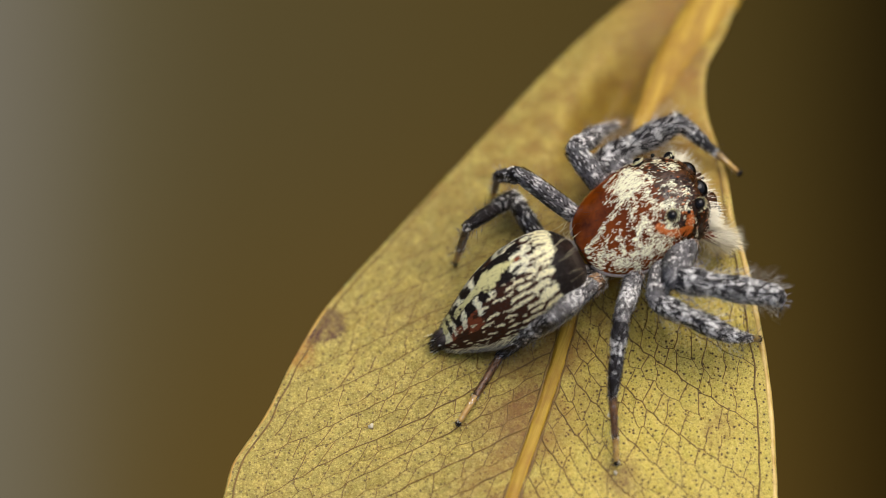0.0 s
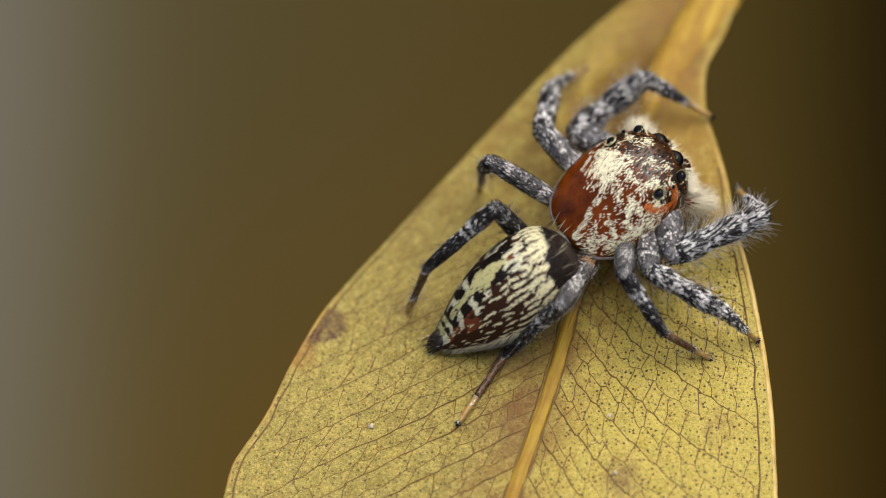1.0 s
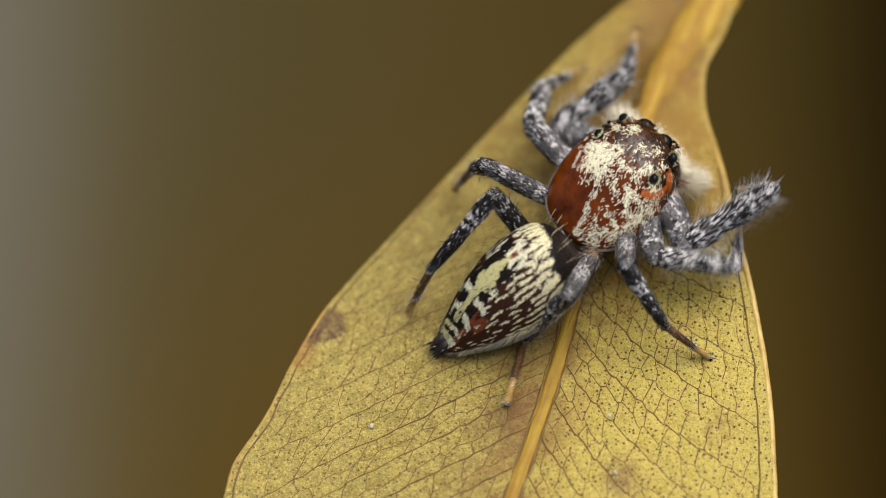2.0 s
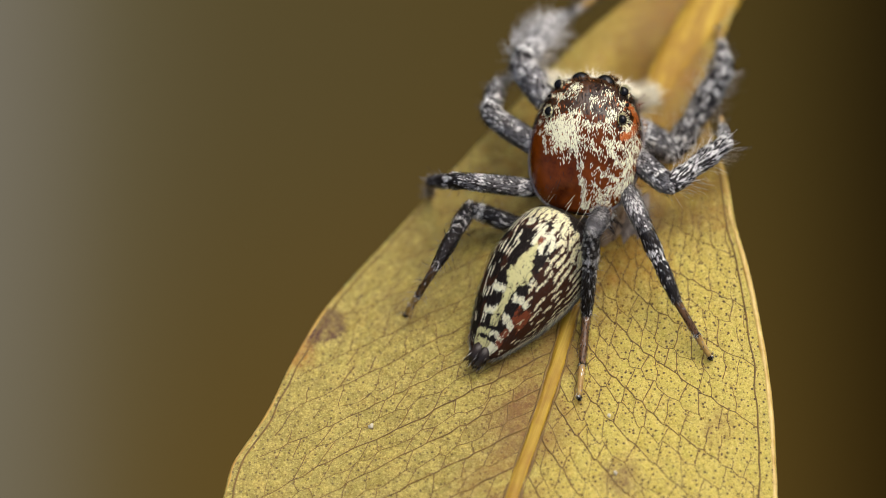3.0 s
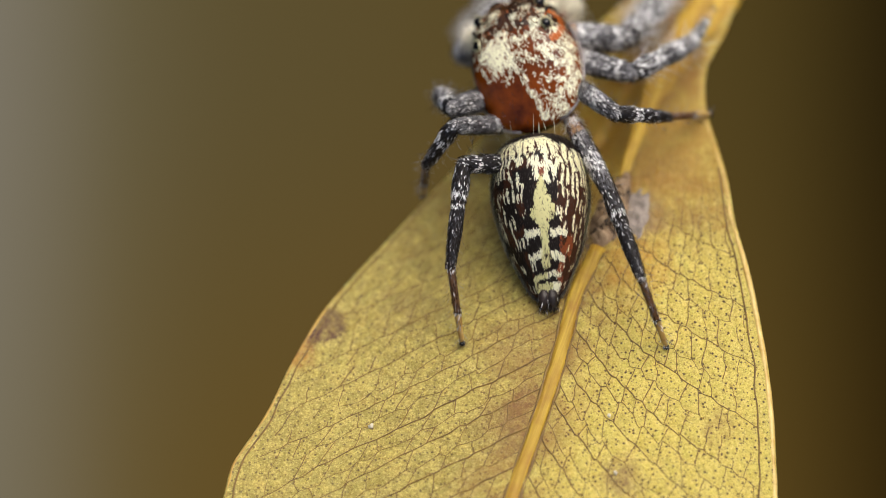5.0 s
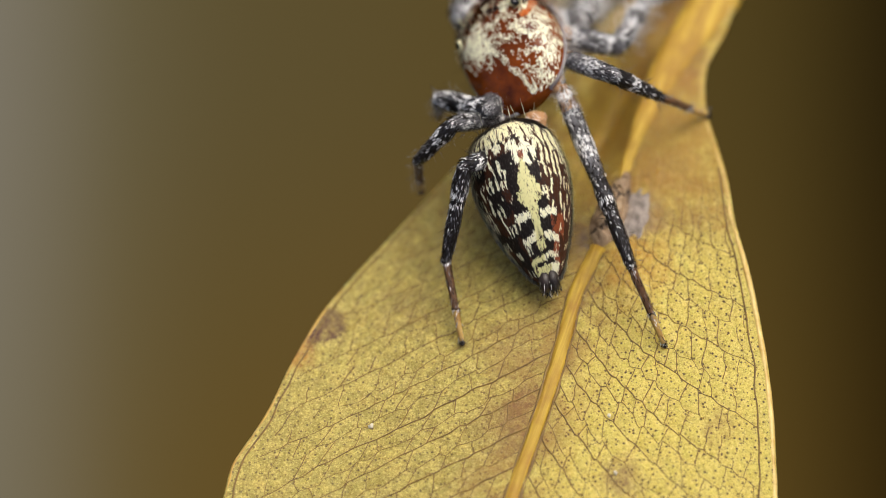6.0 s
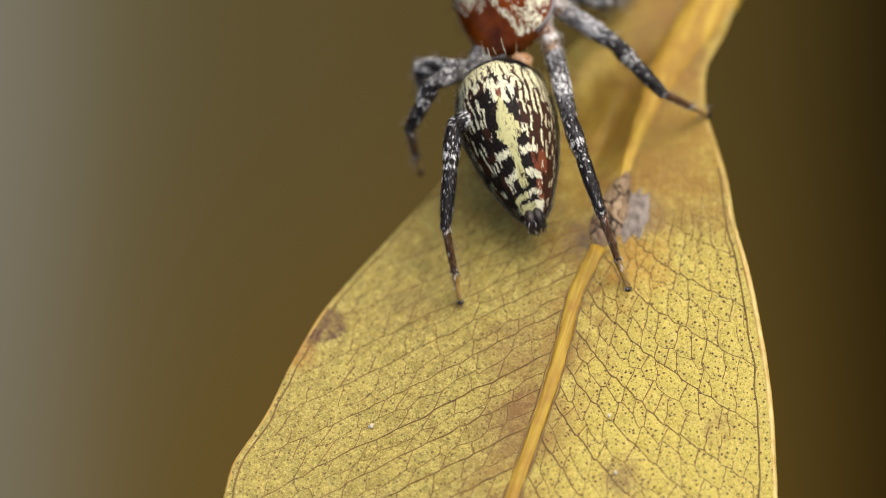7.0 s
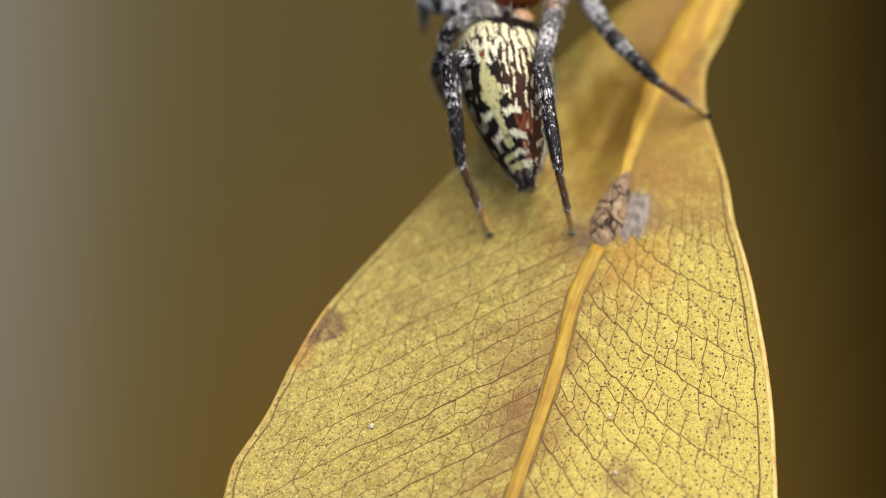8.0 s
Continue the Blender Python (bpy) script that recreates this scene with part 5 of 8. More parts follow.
        (5.5, HIPS["L1"], (-1.003, 2.472, 0.205), (-0.131, 3.729, -1.233), (0.709, 5.295, -1.906)),
        (5.6, HIPS["L1"], (-0.938, 2.457, 0.29), (0.082, 3.666, -1.091), (0.769, 5.268, -1.847)),
        (5.7, HIPS["L1"], (-0.975, 2.47, 0.228), (0.281, 3.606, -1.015), (0.812, 5.251, -1.803)),
        (5.8, HIPS["L1"], (-0.979, 2.48, 0.189), (0.36, 3.581, -0.995), (0.832, 5.249, -1.772)),
        (5.9, HIPS["L1"], (-0.973, 2.474, 0.213), (0.349, 3.588, -0.979), (0.83, 5.259, -1.745)),
        (6.0, HIPS["L1"], (-0.971, 2.471, 0.227), (0.346, 3.594, -0.963), (0.818, 5.272, -1.719)),
        (6.1, HIPS["L1"], (-0.974, 2.469, 0.233), (0.346, 3.6, -0.945), (0.803, 5.286, -1.693)),
        (6.2, HIPS["L1"], (-0.977, 2.466, 0.242), (0.344, 3.607, -0.925), (0.79, 5.298, -1.668)),
        (6.3, HIPS["L1"], (-0.981, 2.461, 0.255), (0.336, 3.616, -0.904), (0.789, 5.307, -1.644)),
        (6.4, HIPS["L1"], (-0.784, 2.496, 0.199), (0.204, 3.625, -1.27), (1.008, 5.295, -1.687)),
        (6.5, HIPS["L1"], (-0.959, 2.531, -0.145), (0.206, 3.621, -1.51), (1.099, 5.24, -1.949)),
        (6.6, HIPS["L1"], (-0.62, 2.53, 0.022), (0.247, 3.529, -1.608), (1.22, 5.13, -1.924)),
        (6.7, HIPS["L1"], (-0.738, 2.547, -0.113), (0.623, 3.322, -1.512), (1.175, 5.069, -2.013)),
        (6.8, HIPS["L1"], (-1.127, 2.382, -0.834), (-0.151, 3.855, -1.97), (1.146, 5.233, -2.136)),
        (6.9, HIPS["L1"], (-0.626, 2.545, -0.319), (-0.319, 3.956, -1.843), (1.047, 5.277, -1.804)),
        (7.0, HIPS["L1"], (-1.126, 2.501, -0.235), (-0.101, 3.886, -1.435), (0.891, 5.485, -1.697)),
        (7.1, HIPS["L1"], (-1.133, 2.499, -0.235), (-0.116, 3.899, -1.424), (0.881, 5.495, -1.683)),
        (7.2, HIPS["L1"], (-1.145, 2.496, -0.238), (-0.122, 3.909, -1.408), (0.875, 5.505, -1.664)),
        (7.3, HIPS["L1"], (-1.345, 2.369, -0.656), (-0.756, 4.253, -1.375), (0.529, 5.647, -1.495)),
        (7.4, HIPS["L1"], (-1.532, 2.282, -0.642), (-1.109, 4.247, -1.253), (0.199, 5.624, -1.291)),
        (7.5, HIPS["L1"], (-0.561, -0.376, 0.947), (-0.378, 1.604, 0.271), (-0.824, 3.271, -0.524)),
        (7.6, HIPS["L1"], (-0.842, -0.649, 0.572), (-0.312, 1.371, 0.356), (-0.977, 2.913, -0.534)),
        (7.7, HIPS["L1"], (-0.91, -0.658, 0.542), (-0.328, 1.354, 0.387), (-0.998, 2.86, -0.558)),
        (7.8, HIPS["L1"], (-0.945, -0.669, 0.51), (-0.354, 1.343, 0.385), (-1.005, 2.842, -0.583)),
        (7.9, HIPS["L1"], (-0.944, -0.674, 0.5), (-0.374, 1.345, 0.391), (-1.018, 2.835, -0.597)),
        (8.0, HIPS["L1"], (-0.937, -0.679, 0.492), (-0.382, 1.344, 0.393), (-1.032, 2.828, -0.601))])
    swing(legs["L2"], -1, [(0.0, HIPS["L2"], (-2.327, -0.488, 0.455), (-3.177, 0.503, -0.634), (-3.764, 1.47, -1.619)),
        (0.4, HIPS["L2"], (-2.327, -0.488, 0.455), (-3.177, 0.503, -0.634), (-3.764, 1.47, -1.619)),
        (0.5, HIPS["L2"], (-2.502, -0.407, 0.09), (-3.397, 0.569, -0.976), (-4.077, 1.521, -1.915)),
        (0.6, HIPS["L2"], (-2.523, -0.503, -0.081), (-3.678, 0.56, -0.734), (-4.22, 1.658, -1.6)),
        (0.7, HIPS["L2"], (-2.585, -0.196, -0.194), (-3.695, 0.974, -0.731), (-4.152, 2.143, -1.553)),
        (0.8, HIPS["L2"], (-2.586, -0.212, -0.206), (-3.61, 0.93, -0.939), (-3.876, 2.098, -1.841)),
        (0.9, HIPS["L2"], (-2.586, -0.209, -0.211), (-3.607, 0.935, -0.945), (-3.867, 2.103, -1.85)),
        (1.0, HIPS["L2"], (-2.587, -0.206, -0.214), (-3.605, 0.939, -0.951), (-3.86, 2.106, -1.857)),
        (1.1, HIPS["L2"], (-2.587, -0.205, -0.217), (-3.602, 0.942, -0.956), (-3.854, 2.109, -1.864)),
        (1.2, HIPS["L2"], (-2.588, -0.204, -0.22), (-3.599, 0.945, -0.96), (-3.85, 2.111, -1.87)),
        (1.3, HIPS["L2"], (-2.588, -0.203, -0.222), (-3.596, 0.947, -0.964), (-3.846, 2.113, -1.874)),
        (1.5, HIPS["L2"], (-2.588, -0.203, -0.226), (-3.591, 0.95, -0.972), (-3.839, 2.118, -1.881)),
        (1.6, HIPS["L2"], (-2.589, -0.202, -0.228), (-3.588, 0.952, -0.976), (-3.834, 2.121, -1.883)),
        (1.7, HIPS["L2"], (-2.589, -0.202, -0.23), (-3.585, 0.955, -0.98), (-3.828, 2.126, -1.884)),
        (1.8, HIPS["L2"], (-2.59, -0.176, -0.231), (-3.563, 0.988, -0.999), (-3.755, 2.183, -1.885)),
        (1.9, HIPS["L2"], (-2.592, -0.107, -0.233), (-3.497, 1.079, -1.047), (-3.563, 2.319, -1.889)),
        (2.0, HIPS["L2"], (-2.59, 0, -0.24), (-3.382, 1.222, -1.118), (-3.27, 2.495, -1.903)),
        (2.1, HIPS["L2"], (-2.578, 0.137, -0.255), (-3.216, 1.398, -1.199), (-2.897, 2.668, -1.931)),
        (2.2, HIPS["L2"], (-2.551, 0.29, -0.276), (-3.003, 1.582, -1.286), (-2.472, 2.804, -1.973)),
        (2.3, HIPS["L2"], (-2.515, 0.427, -0.283), (-2.784, 1.722, -1.351), (-2.067, 2.868, -2.001)),
        (2.4, HIPS["L2"], (-2.499, 0.444, -0.184), (-2.718, 1.693, -1.315), (-1.915, 2.815, -1.905)),
        (2.5, HIPS["L2"], (-2.481, 0.428, -0.048), (-2.733, 1.596, -1.257), (-1.978, 2.715, -1.91)),
        (2.6, HIPS["L2"], (-2.454, 0.456, 0.023), (-2.669, 1.598, -1.218), (-2.152, 2.601, -2.207)),
        (2.7, HIPS["L2"], (-2.43, 0.559, -0.039), (-2.57, 1.703, -1.288), (-2.276, 2.523, -2.51)),
        (2.8, HIPS["L2"], (-2.42, 0.591, -0.055), (-2.541, 1.731, -1.311), (-2.251, 2.514, -2.557)),
        (3.1, HIPS["L2"], (-2.42, 0.591, -0.055), (-2.541, 1.731, -1.311), (-2.251, 2.514, -2.557)),
        (3.2, HIPS["L2"], (-2.162, 1.056, -0.475), (-1.672, 2.052, -1.762), (-0.918, 2.655, -2.91)),
        (3.3, HIPS["L2"], (-2.277, 0.912, -0.358), (-1.886, 1.823, -1.74), (-1.171, 2.428, -2.911)),
        (3.4, HIPS["L2"], (-2.459, 0.444, 0.023), (-2.178, 1.405, -1.351), (-1.691, 2.138, -2.566)),
        (3.5, HIPS["L2"], (-2.354, 0.145, 0.46), (-2.19, 1.115, -0.926), (-1.842, 1.833, -2.196)),
        (3.6, HIPS["L2"], (-2.382, -0.004, 0.441), (-2.416, 1.017, -0.918), (-2.141, 1.694, -2.228)),
        (3.7, HIPS["L2"], (-2.273, -0.105, 0.619), (-2.46, 0.918, -0.726), (-2.289, 1.593, -2.055)),
        (3.8, HIPS["L2"], (-2.269, -0.097, 0.624), (-2.464, 0.946, -0.705), (-2.302, 1.617, -2.036)),
        (3.9, HIPS["L2"], (-2.264, -0.086, 0.63), (-2.468, 0.975, -0.683), (-2.311, 1.672, -2.001)),
        (4.0, HIPS["L2"], (-2.258, -0.076, 0.639), (-2.474, 1.002, -0.658), (-2.324, 1.726, -1.963)),
        (4.1, HIPS["L2"], (-2.172, -0.137, 0.746), (-2.459, 0.97, -0.511), (-2.43, 1.557, -1.891)),
        (4.2, HIPS["L2"], (-2.094, -0.574, 0.736), (-2.448, 0.503, -0.531), (-2.44, 1.167, -1.876)),
        (4.3, HIPS["L2"], (-2.07, -0.616, 0.743), (-2.441, 0.523, -0.463), (-2.338, 1.15, -1.822)),
        (4.4, HIPS["L2"], (-1.914, -0.739, 0.834), (-2.17, 0.394, -0.408), (-2.057, 0.859, -1.829)),
        (4.5, HIPS["L2"], (-1.907, -0.737, 0.841), (-2.176, 0.4, -0.393), (-2.071, 0.866, -1.815)),
        (4.6, HIPS["L2"], (-1.899, -0.739, 0.847), (-2.183, 0.405, -0.378), (-2.087, 0.879, -1.798)),
        (4.7, HIPS["L2"], (-1.897, -0.739, 0.848), (-2.186, 0.409, -0.371), (-2.094, 0.891, -1.789)),
        (4.8, HIPS["L2"], (-1.881, -0.751, 0.855), (-2.199, 0.403, -0.352), (-2.102, 0.903, -1.763)),
        (4.9, HIPS["L2"], (-1.842, -0.781, 0.87), (-2.237, 0.382, -0.305), (-2.122, 0.925, -1.698)),
        (5.0, HIPS["L2"], (-1.791, -0.82, 0.887), (-2.302, 0.339, -0.246), (-2.147, 0.953, -1.606)),
        (5.1, HIPS["L2"], (-1.744, -0.856, 0.9), (-2.396, 0.272, -0.192), (-2.174, 0.984, -1.493)),
        (5.2, HIPS["L2"], (-1.726, -0.871, 0.904), (-2.522, 0.184, -0.165), (-2.198, 1.018, -1.369)),
        (5.3, HIPS["L2"], (-1.712, -0.885, 0.905), (-2.652, 0.084, -0.129), (-2.221, 1.029, -1.211)),
        (5.4, HIPS["L2"], (-1.458, -1.025, 0.955), (-2.645, -0.139, 0.122), (-2.266, 0.903, -0.888)),
        (5.5, HIPS["L2"], (-1.121, -1.226, 0.912), (-2.482, -0.273, 0.552), (-2.366, 0.713, -0.573)),
        (5.6, HIPS["L2"], (-1.03, -1.416, 0.74), (-2.167, -0.156, 0.828), (-2.554, 0.57, -0.426)),
        (5.7, HIPS["L2"], (-1.003, -1.481, 0.664), (-1.94, -0.066, 0.776), (-2.711, 0.505, -0.377)),
        (5.8, HIPS["L2"], (-0.906, -1.494, 0.657), (-1.968, -0.169, 0.746), (-2.73, 0.503, -0.357)),
        (5.9, HIPS["L2"], (-0.892, -1.491, 0.661), (-1.997, -0.202, 0.741), (-2.733, 0.511, -0.355)),
        (6.0, HIPS["L2"], (-0.888, -1.493, 0.658), (-1.992, -0.204, 0.738), (-2.738, 0.516, -0.346)),
        (6.1, HIPS["L2"], (-0.882, -1.497, 0.654), (-1.984, -0.205, 0.735), (-2.742, 0.523, -0.335)),
        (6.2, HIPS["L2"], (-0.887, -1.503, 0.646), (-1.963, -0.189, 0.733), (-2.747, 0.53, -0.325)),
        (6.3, HIPS["L2"], (-0.885, -1.504, 0.644), (-1.967, -0.195, 0.729), (-2.75, 0.538, -0.319)),
        (6.4, HIPS["L2"], (-1.013, -1.544, 0.576), (-2.011, -0.188, 0.812), (-2.814, 0.527, -0.234)),
        (6.5, HIPS["L2"], (-1.113, -1.533, 0.57), (-2.234, -0.267, 0.747), (-2.983, 0.473, -0.322)),
        (6.6, HIPS["L2"], (-1.203, -1.592, 0.444), (-2.362, -0.385, 0.746), (-3.034, 0.343, -0.381)),
        (6.7, HIPS["L2"], (-1.258, -1.636, 0.334), (-2.547, -0.546, 0.535), (-3.228, 0.243, -0.543)),
        (6.8, HIPS["L2"], (-1.348, -1.685, 0.149), (-2.729, -0.714, 0.349), (-3.453, 0.014, -0.745)),
        (6.9, HIPS["L2"], (-1.382, -1.663, 0.181), (-2.548, -0.484, 0.558), (-3.406, -0.164, -0.63)),
        (7.0, HIPS["L2"], (-1.267, -1.657, 0.281), (-2.57, -0.59, 0.51), (-3.425, -0.136, -0.635)),
        (7.1, HIPS["L2"], (-1.266, -1.658, 0.279), (-2.574, -0.597, 0.507), (-3.429, -0.137, -0.637)),
        (7.2, HIPS["L2"], (-1.273, -1.659, 0.272), (-2.583, -0.599, 0.494), (-3.43, -0.141, -0.656)),
        (7.3, HIPS["L2"], (-1.608, -1.605, 0.072), (-2.844, -0.48, 0.384), (-3.843, -0.59, -0.729)),
        (7.4, HIPS["L2"], (-1.334, -1.558, 0.438), (-2.61, -0.484, 0.763), (-3.573, 0.185, -0.173)),
        (7.5, HIPS["L2"], (-1.419, -1.657, 0.161), (-2.775, -0.744, 0.629), (-3.813, -0.191, -0.302)),
        (7.6, HIPS["L2"], (-1.249, -1.555, 0.486), (-2.599, -0.551, 0.73), (-3.603, -0.054, -0.268)),
        (7.7, HIPS["L2"], (-1.318, -1.56, 0.444), (-2.655, -0.539, 0.693), (-3.641, -0.105, -0.35)),
        (7.8, HIPS["L2"], (-1.355, -1.565, 0.414), (-2.717, -0.576, 0.652), (-3.662, -0.123, -0.421)),
        (7.9, HIPS["L2"], (-1.347, -1.577, 0.397), (-2.723, -0.603, 0.621), (-3.64, -0.158, -0.479)),
        (8.0, HIPS["L2"], (-1.329, -1.589, 0.386), (-2.718, -0.632, 0.601), (-3.621, -0.189, -0.512))])
    swing(legs["L3"], -1, [(0.0, HIPS["L3"], (-1.978, -2.004, 1.008), (-2.897, -2.269, -0.015), (-3.336, -2.375, -1.392)),
        (0.4, HIPS["L3"], (-1.978, -2.004, 1.008), (-2.897, -2.269, -0.015), (-3.336, -2.375, -1.392)),
        (0.5, HIPS["L3"], (-1.974, -2.003, 1.012), (-2.861, -2.242, -0.045), (-3.297, -2.346, -1.423)),
        (0.6, HIPS["L3"], (-2.081, -2.008, 0.915), (-2.94, -2.118, -0.185), (-3.335, -2.172, -1.579)),
        (0.7, HIPS["L3"], (-2.298, -1.818, 0.825), (-2.973, -1.766, -0.401), (-3.246, -1.796, -1.825)),
        (0.8, HIPS["L3"], (-2.334, -1.896, 0.723), (-2.841, -1.81, -0.579), (-3.004, -1.801, -2.02)),
        (0.9, HIPS["L3"], (-2.337, -1.896, 0.719), (-2.84, -1.808, -0.584), (-3, -1.798, -2.026)),
        (1.0, HIPS["L3"], (-2.34, -1.895, 0.716), (-2.84, -1.807, -0.589), (-2.996, -1.796, -2.031)),
        (1.1, HIPS["L3"], (-2.342, -1.895, 0.713), (-2.839, -1.805, -0.593), (-2.993, -1.795, -2.035)),
        (1.7, HIPS["L3"], (-2.35, -1.891, 0.706), (-2.835, -1.796, -0.604), (-2.985, -1.785, -2.046)),
        (1.8, HIPS["L3"], (-2.345, -1.876, 0.724), (-2.851, -1.78, -0.578), (-3.001, -1.767, -2.02)),
        (1.9, HIPS["L3"], (-2.297, -1.838, 0.812), (-2.88, -1.721, -0.456), (-3.136, -1.834, -1.879)),
        (2.0, HIPS["L3"], (-2.328, -1.789, 0.809), (-2.931, -1.63, -0.445), (-3.366, -1.934, -1.794)),
        (2.1, HIPS["L3"], (-2.503, -1.712, 0.618), (-3.096, -1.6, -0.645), (-3.633, -1.987, -1.935)),
        (2.2, HIPS["L3"], (-2.642, -1.624, 0.43), (-3.279, -1.554, -0.815), (-3.838, -1.921, -2.101)),
        (2.3, HIPS["L3"], (-2.663, -1.533, 0.45), (-3.358, -1.429, -0.761), (-3.88, -1.711, -2.084)),
        (2.4, HIPS["L3"], (-2.666, -1.451, 0.492), (-3.424, -1.309, -0.677), (-3.877, -1.501, -2.04)),
        (2.5, HIPS["L3"], (-2.674, -1.38, 0.513), (-3.492, -1.212, -0.61), (-3.865, -1.327, -2.007)),
        (2.6, HIPS["L3"], (-2.684, -1.323, 0.516), (-3.555, -1.139, -0.565), (-3.85, -1.196, -1.983)),
        (2.7, HIPS["L3"], (-2.694, -1.284, 0.511), (-3.6, -1.092, -0.539), (-3.837, -1.113, -1.969)),
        (2.8, HIPS["L3"], (-2.698, -1.27, 0.508), (-3.617, -1.075, -0.53), (-3.833, -1.084, -1.964)),
        (3.1, HIPS["L3"], (-2.698, -1.27, 0.508), (-3.617, -1.075, -0.53), (-3.833, -1.084, -1.964)),
        (3.2, HIPS["L3"], (-2.889, -0.844, 0.048), (-3.158, -0.478, -1.277), (-3.076, -0.417, -2.723)),
        (3.3, HIPS["L3"], (-2.747, -0.891, 0.461), (-3.218, -0.812, -0.855), (-3.394, -0.789, -2.295)),
        (3.4, HIPS["L3"], (-2.395, -1.538, 0.866), (-3.03, -1.432, -0.377), (-3.398, -1.354, -1.777)),
        (3.5, HIPS["L3"], (-2.174, -1.692, 1.028), (-3.032, -1.607, -0.075), (-3.55, -1.521, -1.427)),
        (3.6, HIPS["L3"], (-2.304, -1.396, 1.02), (-3.052, -1.62, -0.143), (-3.453, -1.553, -1.535)),
        (3.7, HIPS["L3"], (-2.155, -1.454, 1.142), (-3, -1.711, 0.056), (-3.5, -1.654, -1.304)),
        (3.8, HIPS["L3"], (-2.147, -1.455, 1.148), (-2.999, -1.697, 0.064), (-3.506, -1.64, -1.293)),
        (3.9, HIPS["L3"], (-2.147, -1.46, 1.146), (-3.004, -1.681, 0.061), (-3.518, -1.597, -1.292)),
        (4.0, HIPS["L3"], (-2.146, -1.465, 1.146), (-3.008, -1.665, 0.062), (-3.531, -1.555, -1.286)),
        (4.1, HIPS["L3"], (-2.139, -1.468, 1.151), (-3.011, -1.652, 0.071), (-3.546, -1.523, -1.271)),
        (4.2, HIPS["L3"], (-2.013, -1.674, 1.171), (-2.884, -1.986, 0.121), (-3.371, -2.043, -1.244)),
        (4.3, HIPS["L3"], (-2.03, -1.501, 1.225), (-2.914, -1.842, 0.195), (-3.425, -1.954, -1.158)),
        (4.4, HIPS["L3"], (-2.004, -1.546, 1.228), (-2.843, -1.836, 0.145), (-3.306, -1.944, -1.224)),
        (4.5, HIPS["L3"], (-1.992, -1.548, 1.237), (-2.842, -1.836, 0.163), (-3.316, -1.941, -1.204)),
        (4.6, HIPS["L3"], (-1.982, -1.549, 1.243), (-2.842, -1.835, 0.175), (-3.326, -1.934, -1.188)),
        (4.7, HIPS["L3"], (-1.98, -1.553, 1.243), (-2.843, -1.834, 0.177), (-3.329, -1.929, -1.186)),
        (4.8, HIPS["L3"], (-1.966, -1.562, 1.25), (-2.847, -1.835, 0.196), (-3.337, -1.917, -1.166)),
        (4.9, HIPS["L3"], (-1.868, -1.568, 1.31), (-2.826, -1.836, 0.325), (-3.348, -1.876, -1.027)),
        (5.0, HIPS["L3"], (-1.743, -1.588, 1.374), (-2.799, -1.846, 0.492), (-3.366, -1.819, -0.842)),
        (5.1, HIPS["L3"], (-1.658, -1.633, 1.399), (-2.794, -1.863, 0.613), (-3.406, -1.752, -0.696)),
        (5.2, HIPS["L3"], (-1.607, -1.69, 1.4), (-2.807, -1.871, 0.702), (-3.461, -1.69, -0.579)),
        (5.3, HIPS["L3"], (-1.571, -1.747, 1.392), (-2.829, -1.869, 0.789), (-3.513, -1.641, -0.469)),
        (5.4, HIPS["L3"], (-1.545, -1.796, 1.381), (-2.848, -1.862, 0.873), (-3.564, -1.595, -0.36)),
        (5.5, HIPS["L3"], (-1.53, -1.833, 1.369), (-2.866, -1.854, 0.949), (-3.608, -1.55, -0.259)),
        (5.6, HIPS["L3"], (-1.523, -1.86, 1.359), (-2.879, -1.846, 1.011), (-3.643, -1.51, -0.175)),
        (5.7, HIPS["L3"], (-1.523, -1.876, 1.351), (-2.89, -1.838, 1.049), (-3.666, -1.48, -0.122)),
        (5.8, HIPS["L3"], (-1.528, -1.882, 1.345), (-2.898, -1.836, 1.058), (-3.676, -1.467, -0.109)),
        (5.9, HIPS["L3"], (-1.532, -1.887, 1.341), (-2.901, -1.833, 1.055), (-3.676, -1.465, -0.115)),
        (6.0, HIPS["L3"], (-1.53, -1.892, 1.34), (-2.899, -1.832, 1.055), (-3.678, -1.463, -0.111)),
        (6.1, HIPS["L3"], (-1.525, -1.896, 1.339), (-2.895, -1.834, 1.058), (-3.678, -1.462, -0.105)),
        (6.2, HIPS["L3"], (-1.522, -1.9, 1.339), (-2.892, -1.835, 1.058), (-3.68, -1.458, -0.1)),
        (6.3, HIPS["L3"], (-1.522, -1.904, 1.336), (-2.891, -1.836, 1.054), (-3.681, -1.454, -0.1)),
        (6.4, HIPS["L3"], (-1.601, -1.892, 1.309), (-2.967, -1.825, 1.009), (-3.736, -1.453, -0.163)),
        (6.5, HIPS["L3"], (-1.684, -1.876, 1.277), (-3.045, -1.805, 0.957), (-3.8, -1.558, -0.256)),
        (6.6, HIPS["L3"], (-1.732, -1.945, 1.212), (-3.084, -1.962, 0.848), (-3.829, -1.706, -0.369)),
        (6.7, HIPS["L3"], (-1.779, -2.015, 1.141), (-3.117, -2.114, 0.742), (-3.901, -1.886, -0.456)),
        (6.8, HIPS["L3"], (-1.893, -2.15, 0.961), (-3.205, -2.368, 0.524), (-4.029, -2.222, -0.66)),
        (6.9, HIPS["L3"], (-1.886, -2.074, 1.026), (-3.187, -2.322, 0.573), (-3.955, -2.371, -0.656)),
        (7.0, HIPS["L3"], (-1.973, -1.998, 1.015), (-3.244, -2.265, 0.492), (-3.979, -2.301, -0.757)),
